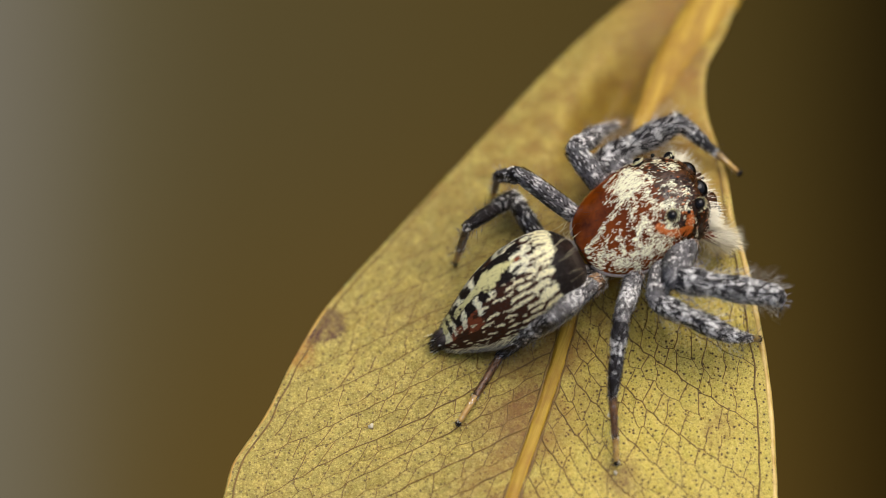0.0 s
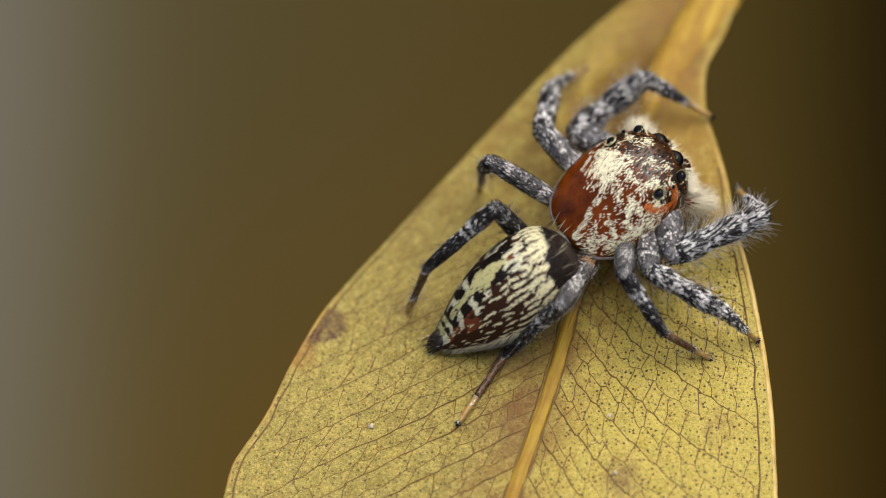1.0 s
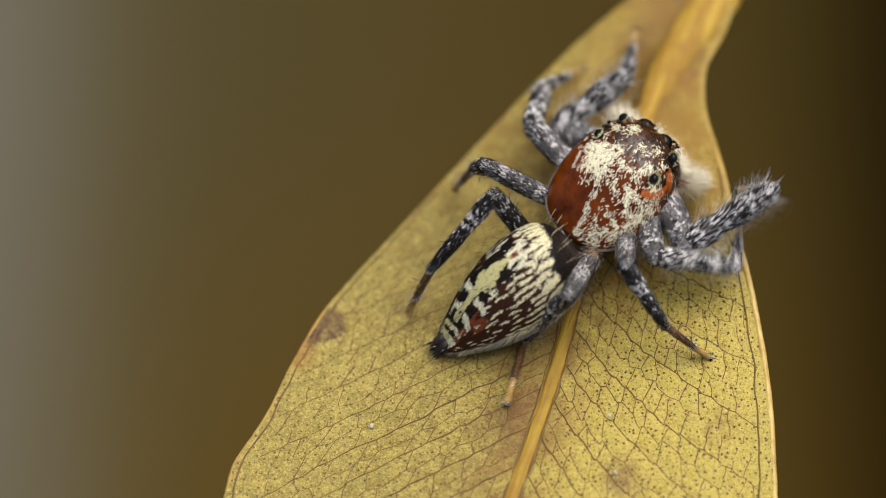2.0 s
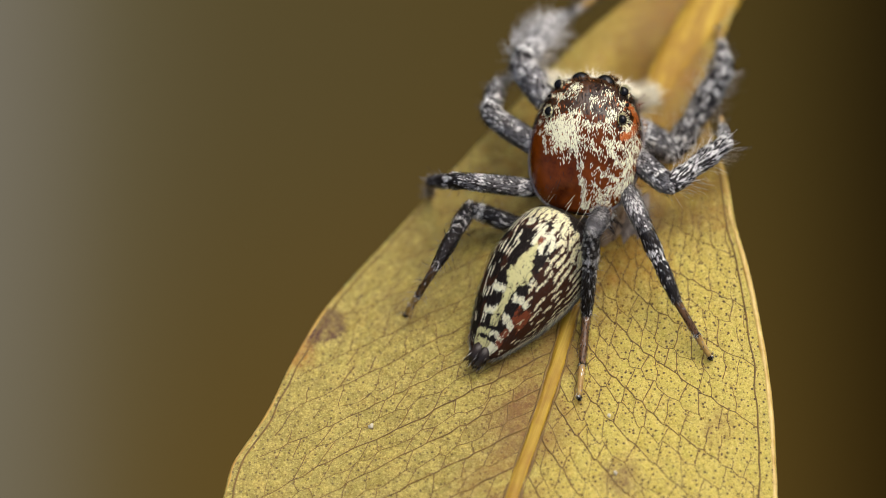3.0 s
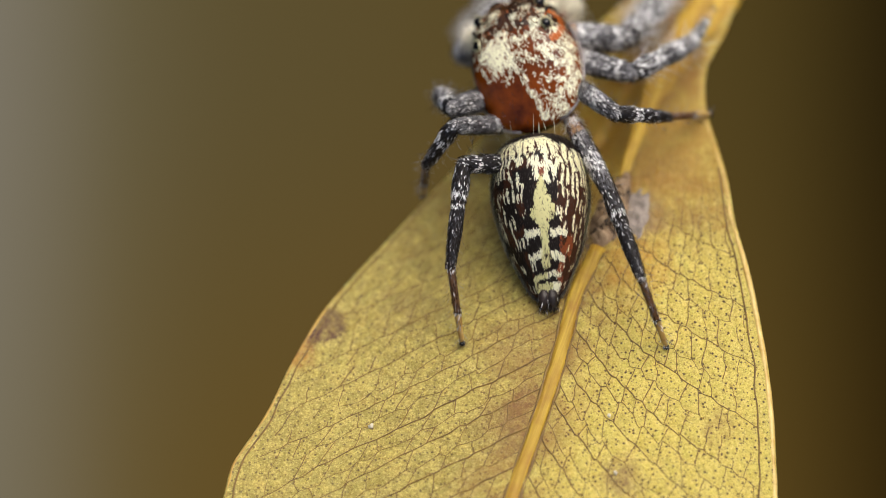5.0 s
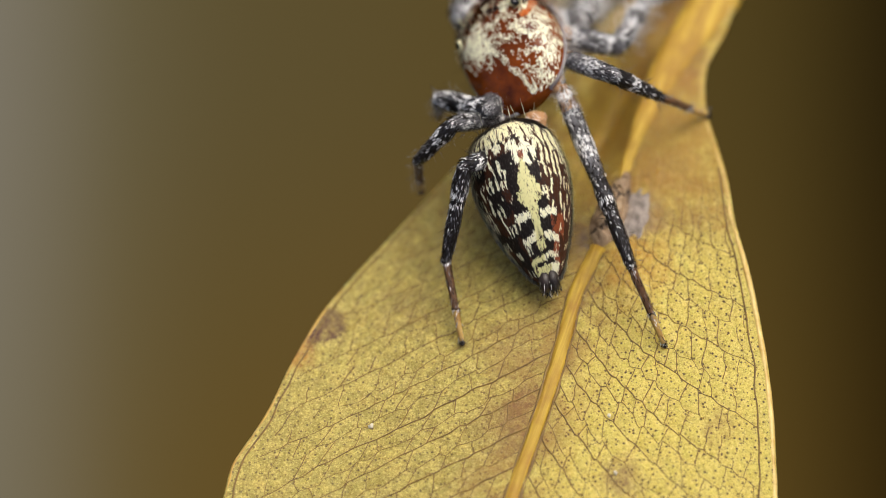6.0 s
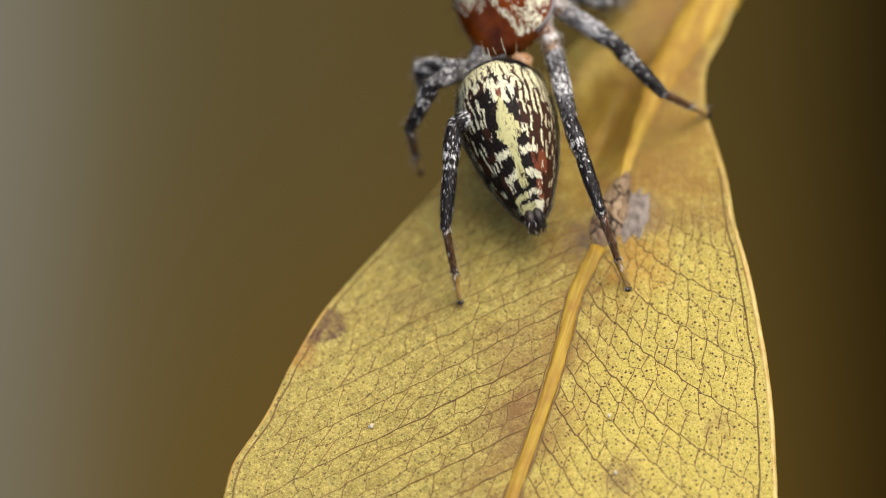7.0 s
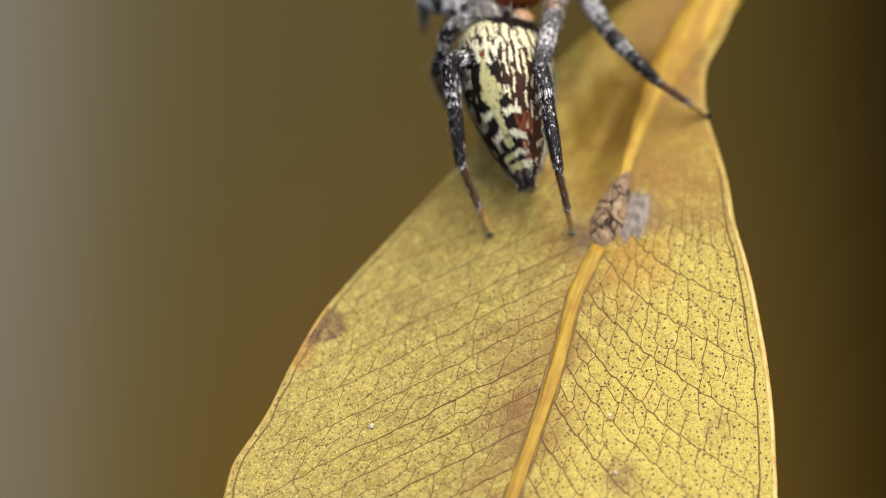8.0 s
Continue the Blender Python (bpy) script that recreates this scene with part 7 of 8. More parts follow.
    swing(legs["R2"], 1, [(0.0, HIPS["R2"], (2.257, -0.715, 0.17), (3.58, 0.574, -0.599), (3.199, 1.341, -1.831)),
        (0.4, HIPS["R2"], (2.257, -0.715, 0.17), (3.58, 0.574, -0.599), (3.199, 1.341, -1.831)),
        (0.5, HIPS["R2"], (2.265, -0.726, 0.11), (3.649, 0.546, -0.572), (3.278, 1.31, -1.807)),
        (0.6, HIPS["R2"], (2.252, -0.705, 0.212), (3.805, 0.395, -0.403), (3.716, 1.076, -1.736)),
        (0.7, HIPS["R2"], (2.136, -0.705, 0.484), (3.822, 0.156, -0.163), (4.236, 0.734, -1.483)),
        (0.8, HIPS["R2"], (2.068, -0.735, 0.559), (3.833, 0.066, 0.066), (4.478, 0.574, -1.19)),
        (0.9, HIPS["R2"], (2.065, -0.739, 0.559), (3.833, 0.059, 0.073), (4.484, 0.564, -1.18)),
        (1.0, HIPS["R2"], (2.063, -0.743, 0.558), (3.834, 0.054, 0.08), (4.488, 0.558, -1.172)),
        (1.1, HIPS["R2"], (2.061, -0.746, 0.557), (3.835, 0.048, 0.085), (4.492, 0.553, -1.165)),
        (1.2, HIPS["R2"], (2.06, -0.748, 0.556), (3.837, 0.043, 0.09), (4.495, 0.55, -1.159)),
        (1.3, HIPS["R2"], (2.059, -0.75, 0.555), (3.839, 0.038, 0.094), (4.497, 0.547, -1.154)),
        (1.4, HIPS["R2"], (2.058, -0.752, 0.553), (3.841, 0.033, 0.097), (4.499, 0.543, -1.15)),
        (1.5, HIPS["R2"], (2.058, -0.754, 0.551), (3.843, 0.028, 0.1), (4.501, 0.538, -1.147)),
        (1.6, HIPS["R2"], (2.058, -0.755, 0.549), (3.845, 0.024, 0.103), (4.504, 0.532, -1.145)),
        (1.7, HIPS["R2"], (2.058, -0.757, 0.547), (3.848, 0.019, 0.105), (4.508, 0.522, -1.144)),
        (1.8, HIPS["R2"], (2.019, -0.79, 0.563), (3.805, 0.013, 0.156), (4.437, 0.502, -1.114)),
        (1.9, HIPS["R2"], (1.99, -0.819, 0.567), (3.83, -0.097, 0.262), (3.671, 0.894, -0.853)),
        (2.0, HIPS["R2"], (2.07, -0.761, 0.522), (3.433, 0.533, -0.163), (2.571, 1.652, -0.669)),
        (2.1, HIPS["R2"], (2.36, -0.404, 0.377), (2.565, 1.396, -0.47), (1.652, 2.511, -0.885)),
        (2.2, HIPS["R2"], (2.564, 0.183, 0.125), (2.188, 1.937, -0.759), (1.316, 3.066, -1.223)),
        (2.3, HIPS["R2"], (2.547, -0.003, 0.124), (2.468, 1.767, -0.803), (1.674, 2.922, -1.337)),
        (2.4, HIPS["R2"], (2.463, -0.285, 0.197), (2.79, 1.44, -0.762), (2.089, 2.605, -1.396)),
        (2.5, HIPS["R2"], (2.353, -0.498, 0.275), (3.023, 1.129, -0.677), (2.426, 2.274, -1.44)),
        (2.6, HIPS["R2"], (2.242, -0.647, 0.345), (3.155, 0.886, -0.559), (2.672, 1.978, -1.467)),
        (2.7, HIPS["R2"], (2.16, -0.738, 0.389), (3.204, 0.747, -0.449), (2.821, 1.767, -1.481)),
        (2.8, HIPS["R2"], (2.128, -0.77, 0.403), (3.212, 0.706, -0.402), (2.872, 1.688, -1.484)),
        (3.1, HIPS["R2"], (2.128, -0.77, 0.403), (3.212, 0.706, -0.402), (2.872, 1.688, -1.484)),
        (3.2, HIPS["R2"], (2.23, -0.493, 0.558), (3.808, 0.674, 0.173), (4.078, 1.73, -0.857)),
        (3.3, HIPS["R2"], (2.43, -0.331, 0.26), (3.738, 1.141, -0.09), (4.2, 2.003, -1.227)),
        (3.4, HIPS["R2"], (2.502, -0.29, -0.014), (3.692, 1.252, -0.464), (3.877, 2.185, -1.624)),
        (3.5, HIPS["R2"], (2.391, -0.511, -0.552), (3.735, 0.926, -0.91), (3.787, 1.847, -2.093)),
        (3.6, HIPS["R2"], (2.307, -0.695, -0.435), (3.793, 0.619, -0.691), (4.169, 1.45, -1.882)),
        (3.7, HIPS["R2"], (2.277, -0.666, -0.651), (3.755, 0.642, -0.975), (4.029, 1.474, -2.193)),
        (3.8, HIPS["R2"], (2.282, -0.658, -0.654), (3.749, 0.66, -0.985), (4.017, 1.497, -2.201)),
        (3.9, HIPS["R2"], (2.284, -0.651, -0.66), (3.742, 0.677, -0.999), (4.006, 1.534, -2.201)),
        (4.0, HIPS["R2"], (2.286, -0.644, -0.669), (3.732, 0.692, -1.016), (3.992, 1.571, -2.204)),
        (4.1, HIPS["R2"], (2.285, -0.635, -0.689), (3.724, 0.71, -1.039), (3.976, 1.603, -2.217)),
        (4.2, HIPS["R2"], (2.325, -0.623, -0.576), (3.779, 0.688, -0.983), (4.021, 1.419, -2.27)),
        (4.3, HIPS["R2"], (2.367, -0.573, 0.071), (3.663, 0.418, -1.086), (4.18, 1.023, -2.357)),
        (4.4, HIPS["R2"], (2.306, -0.72, -0.222), (3.978, 0.002, -1.049), (4.527, 0.525, -2.343)),
        (4.5, HIPS["R2"], (2.306, -0.721, -0.233), (3.966, 0.011, -1.075), (4.51, 0.532, -2.372)),
        (4.6, HIPS["R2"], (2.308, -0.718, -0.243), (3.956, 0.021, -1.101), (4.489, 0.548, -2.4)),
        (4.7, HIPS["R2"], (2.308, -0.718, -0.247), (3.948, 0.028, -1.114), (4.479, 0.566, -2.41)),
        (4.8, HIPS["R2"], (2.298, -0.732, -0.26), (3.916, 0.049, -1.137), (4.461, 0.614, -2.415)),
        (4.9, HIPS["R2"], (2.268, -0.772, -0.295), (3.822, 0.077, -1.224), (4.4, 0.943, -2.304)),
        (5.0, HIPS["R2"], (2.324, -0.654, -0.488), (3.762, 0.275, -1.521), (4.265, 1.449, -2.308)),
        (5.1, HIPS["R2"], (2.374, -0.353, -0.834), (3.673, 0.726, -1.905), (4.009, 1.977, -2.662)),
        (5.2, HIPS["R2"], (2.289, -0.075, -1.161), (3.491, 1.102, -2.242), (3.752, 2.33, -3.064)),
        (5.3, HIPS["R2"], (2.18, -0.096, -1.303), (3.329, 1.145, -2.372), (3.642, 2.324, -3.244)),
        (5.4, HIPS["R2"], (2.078, -0.175, -1.392), (3.122, 1.176, -2.433), (3.556, 2.251, -3.384)),
        (5.5, HIPS["R2"], (1.986, -0.202, -1.472), (2.875, 1.285, -2.47), (3.47, 2.184, -3.513)),
        (5.6, HIPS["R2"], (1.904, -0.149, -1.558), (2.663, 1.441, -2.505), (3.396, 2.13, -3.618)),
        (5.7, HIPS["R2"], (1.832, -0.07, -1.633), (2.532, 1.569, -2.54), (3.344, 2.098, -3.684)),
        (5.8, HIPS["R2"], (1.798, -0.038, -1.663), (2.484, 1.614, -2.557), (3.328, 2.096, -3.7)),
        (5.9, HIPS["R2"], (1.797, -0.024, -1.666), (2.464, 1.636, -2.561), (3.327, 2.117, -3.69)),
        (6.0, HIPS["R2"], (1.8, -0.012, -1.666), (2.453, 1.655, -2.559), (3.316, 2.144, -3.684)),
        (6.1, HIPS["R2"], (1.803, -0.001, -1.666), (2.447, 1.672, -2.551), (3.301, 2.173, -3.678)),
        (6.2, HIPS["R2"], (1.809, 0.011, -1.665), (2.443, 1.693, -2.542), (3.288, 2.198, -3.674)),
        (6.3, HIPS["R2"], (1.815, 0.028, -1.663), (2.439, 1.717, -2.533), (3.284, 2.216, -3.668)),
        (6.4, HIPS["R2"], (1.691, -0.174, -1.695), (2.465, 1.408, -2.642), (3.291, 2.028, -3.73)),
        (6.5, HIPS["R2"], (1.572, -0.336, -1.703), (2.476, 1.127, -2.723), (3.284, 1.719, -3.84)),
        (6.6, HIPS["R2"], (1.57, -0.175, -1.758), (2.374, 1.325, -2.809), (3.472, 1.786, -3.721)),
        (6.7, HIPS["R2"], (1.454, 0.047, -1.85), (2.394, 1.494, -2.859), (3.384, 1.984, -3.875)),
        (6.8, HIPS["R2"], (1.393, -0.08, -1.85), (2.201, 1.368, -2.968), (3.231, 1.902, -3.919)),
        (6.9, HIPS["R2"], (1.476, 0.013, -1.837), (2.002, 1.577, -2.968), (3.19, 2.018, -3.771)),
        (7.0, HIPS["R2"], (1.478, 0.192, -1.852), (1.907, 1.787, -2.98), (3.07, 2.256, -3.803)),
        (7.1, HIPS["R2"], (1.474, 0.208, -1.854), (1.896, 1.807, -2.98), (3.066, 2.272, -3.795)),
        (7.2, HIPS["R2"], (1.487, 0.222, -1.85), (1.902, 1.828, -2.966), (3.079, 2.292, -3.772)),
        (7.3, HIPS["R2"], (1.051, 0.408, -1.951), (1.386, 2.101, -2.963), (2.68, 2.333, -3.686)),
        (7.4, HIPS["R2"], (1.009, 0.791, -1.877), (1.138, 2.516, -2.881), (2.446, 2.782, -3.565)),
        (7.5, HIPS["R2"], (0.647, 0.831, -1.858), (0.831, 2.622, -2.73), (2.167, 2.824, -3.382)),
        (7.6, HIPS["R2"], (0.728, 0.925, -1.83), (0.763, 2.736, -2.679), (2.129, 2.968, -3.252)),
        (7.7, HIPS["R2"], (1.524, 0.32, -1.834), (1.01, 2.161, -2.423), (2.155, 2.809, -3.144)),
        (7.8, HIPS["R2"], (1.976, -0.254, -1.461), (1.608, 1.54, -2.264), (2.182, 2.685, -3.045)),
        (7.9, HIPS["R2"], (1.54, 0.318, -1.827), (1.043, 2.167, -2.403), (2.216, 2.813, -3.08)),
        (8.0, HIPS["R2"], (0.757, 0.908, -1.839), (0.823, 2.738, -2.644), (2.229, 2.943, -3.126))])
    swing(legs["R3"], 1, [(0.0, HIPS["R3"], (2.32, -1.655, 0.214), (3.411, -2.547, -0.823), (4.567, -3.134, -1.761)),
        (0.4, HIPS["R3"], (2.32, -1.655, 0.214), (3.411, -2.547, -0.823), (4.567, -3.134, -1.761)),
        (0.5, HIPS["R3"], (2.325, -1.663, 0.175), (3.429, -2.571, -0.834), (4.596, -3.171, -1.75)),
        (0.6, HIPS["R3"], (2.214, -1.54, 0.647), (3.306, -2.587, -0.233), (4.044, -2.894, -1.62)),
        (0.7, HIPS["R3"], (1.976, -1.345, 1.097), (3.384, -1.242, 0.063), (3.723, -0.701, -1.404)),
        (0.8, HIPS["R3"], (1.965, -1.402, 1.066), (3.306, -1.318, -0.056), (4.149, -0.578, -1.196)),
        (0.9, HIPS["R3"], (1.96, -1.405, 1.068), (3.306, -1.325, -0.048), (4.153, -0.587, -1.187)),
        (1.0, HIPS["R3"], (1.957, -1.407, 1.069), (3.308, -1.331, -0.041), (4.156, -0.593, -1.18)),
        (1.1, HIPS["R3"], (1.954, -1.41, 1.069), (3.31, -1.336, -0.035), (4.159, -0.598, -1.173)),
        (1.2, HIPS["R3"], (1.952, -1.413, 1.069), (3.312, -1.341, -0.03), (4.161, -0.601, -1.167)),
        (1.3, HIPS["R3"], (1.95, -1.416, 1.068), (3.315, -1.345, -0.025), (4.162, -0.604, -1.162)),
        (1.4, HIPS["R3"], (1.949, -1.418, 1.067), (3.318, -1.35, -0.021), (4.164, -0.607, -1.158)),
        (1.5, HIPS["R3"], (1.948, -1.421, 1.066), (3.321, -1.354, -0.016), (4.165, -0.612, -1.155)),
        (1.6, HIPS["R3"], (1.946, -1.424, 1.066), (3.324, -1.359, -0.011), (4.167, -0.619, -1.153)),
        (1.7, HIPS["R3"], (1.944, -1.426, 1.065), (3.327, -1.363, -0.006), (4.168, -0.628, -1.152)),
        (1.8, HIPS["R3"], (1.932, -1.441, 1.064), (3.314, -1.408, -0.009), (4.19, -0.717, -1.155)),
        (1.9, HIPS["R3"], (1.906, -1.48, 1.056), (3.283, -1.53, -0.023), (4.239, -0.944, -1.164)),
        (2.0, HIPS["R3"], (1.874, -1.534, 1.036), (3.24, -1.717, -0.042), (4.292, -1.292, -1.17)),
        (2.1, HIPS["R3"], (1.844, -1.598, 1.004), (3.186, -1.96, -0.06), (4.32, -1.735, -1.166)),
        (2.2, HIPS["R3"], (1.819, -1.666, 0.957), (3.116, -2.241, -0.069), (4.301, -2.245, -1.143)),
        (2.3, HIPS["R3"], (1.802, -1.734, 0.897), (3.026, -2.536, -0.063), (4.225, -2.784, -1.093)),
        (2.4, HIPS["R3"], (1.787, -1.799, 0.831), (2.915, -2.814, -0.039), (4.095, -3.31, -0.999)),
        (2.5, HIPS["R3"], (1.777, -1.858, 0.759), (2.805, -3.048, -0.01), (3.93, -3.78, -0.881)),
        (2.6, HIPS["R3"], (1.773, -1.912, 0.682), (2.717, -3.224, 0.01), (3.762, -4.154, -0.767)),
        (2.7, HIPS["R3"], (1.772, -1.955, 0.609), (2.666, -3.338, 0.017), (3.631, -4.399, -0.693)),
        (2.8, HIPS["R3"], (1.772, -1.973, 0.575), (2.65, -3.38, 0.017), (3.58, -4.487, -0.669)),
        (3.1, HIPS["R3"], (1.772, -1.973, 0.575), (2.65, -3.38, 0.017), (3.58, -4.487, -0.669)),
        (3.2, HIPS["R3"], (1.635, -2.184, 0.204), (2.224, -3.826, 0.071), (2.881, -5.285, 0.04)),
        (3.3, HIPS["R3"], (1.808, -2.143, -0.081), (2.247, -3.837, -0.111), (2.744, -5.354, -0.208)),
        (3.4, HIPS["R3"], (2.048, -1.975, -0.016), (2.805, -3.534, 0.23), (3.273, -4.619, -0.849)),
        (3.5, HIPS["R3"], (1.772, -1.825, 0.81), (2.985, -2.944, 0.227), (3.207, -2.59, -1.318)),
        (3.6, HIPS["R3"], (1.728, -1.822, 0.853), (3.047, -1.928, -0.292), (4.105, -1.615, -1.452)),
        (3.7, HIPS["R3"], (1.867, -1.866, 0.653), (3.173, -1.963, -0.509), (4.116, -1.575, -1.742)),
        (3.8, HIPS["R3"], (1.87, -1.874, 0.637), (3.16, -1.949, -0.544), (4.106, -1.556, -1.773)),
        (3.9, HIPS["R3"], (1.879, -1.882, 0.612), (3.151, -1.932, -0.59), (4.088, -1.525, -1.82)),
        (4.0, HIPS["R3"], (1.89, -1.89, 0.585), (3.14, -1.916, -0.64), (4.07, -1.493, -1.872)),
        (4.1, HIPS["R3"], (1.898, -1.899, 0.558), (3.128, -1.901, -0.687), (4.049, -1.466, -1.921)),
        (4.2, HIPS["R3"], (2.094, -1.783, 0.471), (3.194, -1.599, -0.877), (4.02, -0.867, -2.035)),
        (4.3, HIPS["R3"], (1.998, -1.869, 0.467), (2.925, -1.344, -0.922), (3.818, -0.748, -2.108)),
        (4.4, HIPS["R3"], (1.805, -2.001, 0.477), (2.874, -1.699, -0.875), (3.767, -1.186, -2.099)),
        (4.5, HIPS["R3"], (1.808, -2.004, 0.466), (2.863, -1.692, -0.896), (3.75, -1.181, -2.125)),
        (4.6, HIPS["R3"], (1.815, -2.006, 0.45), (2.856, -1.684, -0.919), (3.732, -1.167, -2.154)),
        (4.7, HIPS["R3"], (1.821, -2.007, 0.441), (2.852, -1.675, -0.934), (3.725, -1.151, -2.169)),
        (4.8, HIPS["R3"], (1.835, -2.008, 0.416), (2.847, -1.672, -0.972), (3.708, -1.149, -2.215)),
        (4.9, HIPS["R3"], (1.861, -2.012, 0.362), (2.821, -1.671, -1.061), (3.657, -1.169, -2.329)),
        (5.0, HIPS["R3"], (1.895, -2.018, 0.282), (2.776, -1.671, -1.19), (3.571, -1.208, -2.499)),
        (5.1, HIPS["R3"], (1.933, -2.022, 0.178), (2.712, -1.674, -1.35), (3.453, -1.261, -2.706)),
        (5.2, HIPS["R3"], (1.969, -2.023, 0.056), (2.629, -1.678, -1.528), (3.303, -1.321, -2.934)),
        (5.3, HIPS["R3"], (1.996, -2.021, -0.077), (2.529, -1.683, -1.709), (3.126, -1.385, -3.163)),
        (5.4, HIPS["R3"], (2.007, -2.02, -0.2), (2.414, -1.688, -1.869), (2.93, -1.459, -3.367)),
        (5.5, HIPS["R3"], (2.006, -2.018, -0.312), (2.298, -1.688, -2.006), (2.735, -1.531, -3.537)),
        (5.6, HIPS["R3"], (1.997, -2.016, -0.409), (2.196, -1.684, -2.116), (2.566, -1.587, -3.669)),
        (5.7, HIPS["R3"], (1.983, -2.015, -0.485), (2.125, -1.678, -2.196), (2.45, -1.612, -3.762)),
        (5.8, HIPS["R3"], (1.975, -2.014, -0.521), (2.098, -1.677, -2.233), (2.409, -1.607, -3.801)),
        (5.9, HIPS["R3"], (1.976, -2.012, -0.531), (2.085, -1.66, -2.241), (2.408, -1.588, -3.807)),
        (6.0, HIPS["R3"], (1.978, -2.008, -0.538), (2.077, -1.645, -2.247), (2.402, -1.563, -3.812)),
        (6.1, HIPS["R3"], (1.982, -2.004, -0.545), (2.075, -1.631, -2.252), (2.393, -1.538, -3.818)),
        (6.2, HIPS["R3"], (1.986, -2, -0.552), (2.075, -1.615, -2.257), (2.384, -1.516, -3.824)),
        (6.3, HIPS["R3"], (1.99, -1.995, -0.559), (2.075, -1.598, -2.261), (2.378, -1.499, -3.829)),
        (6.4, HIPS["R3"], (2.095, -1.903, -0.594), (2.02, -1.767, -2.337), (2.338, -1.659, -3.901)),
        (6.5, HIPS["R3"], (2.206, -1.759, -0.72), (1.964, -1.957, -2.442), (2.283, -1.94, -4.009)),
        (6.6, HIPS["R3"], (2.126, -1.233, -1.469), (1.957, -2.579, -2.574), (2.284, -2.191, -4.092)),
        (6.7, HIPS["R3"], (1.647, -0.964, -1.924), (2.054, -2.543, -2.559), (2.246, -2.455, -4.145)),
        (6.8, HIPS["R3"], (1.586, -1.149, -1.885), (2.001, -2.699, -2.585), (2.245, -2.646, -4.166)),
        (6.9, HIPS["R3"], (1.57, -1.335, -1.802), (1.975, -2.833, -2.61), (2.202, -2.715, -4.189)),
        (7.0, HIPS["R3"], (1.538, -1.514, -1.702), (1.942, -2.94, -2.632), (2.156, -2.726, -4.203)),
        (7.1, HIPS["R3"], (1.551, -1.527, -1.687), (1.944, -2.943, -2.636), (2.161, -2.713, -4.205)),
        (7.2, HIPS["R3"], (1.576, -1.545, -1.661), (1.971, -2.947, -2.631), (2.188, -2.697, -4.196)),
        (7.3, HIPS["R3"], (1.339, -1.841, -1.496), (1.911, -3.011, -2.665), (2.03, -2.699, -4.23)),
        (7.4, HIPS["R3"], (1.353, -1.875, -1.452), (1.884, -2.972, -2.708), (1.991, -2.66, -4.274)),
        (7.5, HIPS["R3"], (1.227, -1.64, -1.718), (1.921, -2.795, -2.835), (2.065, -2.546, -4.409)),
        (7.6, HIPS["R3"], (1.097, -1.619, -1.761), (1.749, -2.72, -2.955), (2.111, -2.696, -4.513)),
        (7.7, HIPS["R3"], (1.088, -1.611, -1.768), (1.792, -2.745, -2.901), (2.185, -2.791, -4.451)),
        (7.8, HIPS["R3"], (1.073, -1.604, -1.776), (1.824, -2.76, -2.854), (2.261, -2.851, -4.39)),
        (7.9, HIPS["R3"], (1.116, -1.582, -1.785), (1.906, -2.735, -2.838), (2.367, -2.808, -4.369)),
        (8.0, HIPS["R3"], (1.148, -1.558, -1.797), (1.966, -2.701, -2.838), (2.442, -2.761, -4.365))])
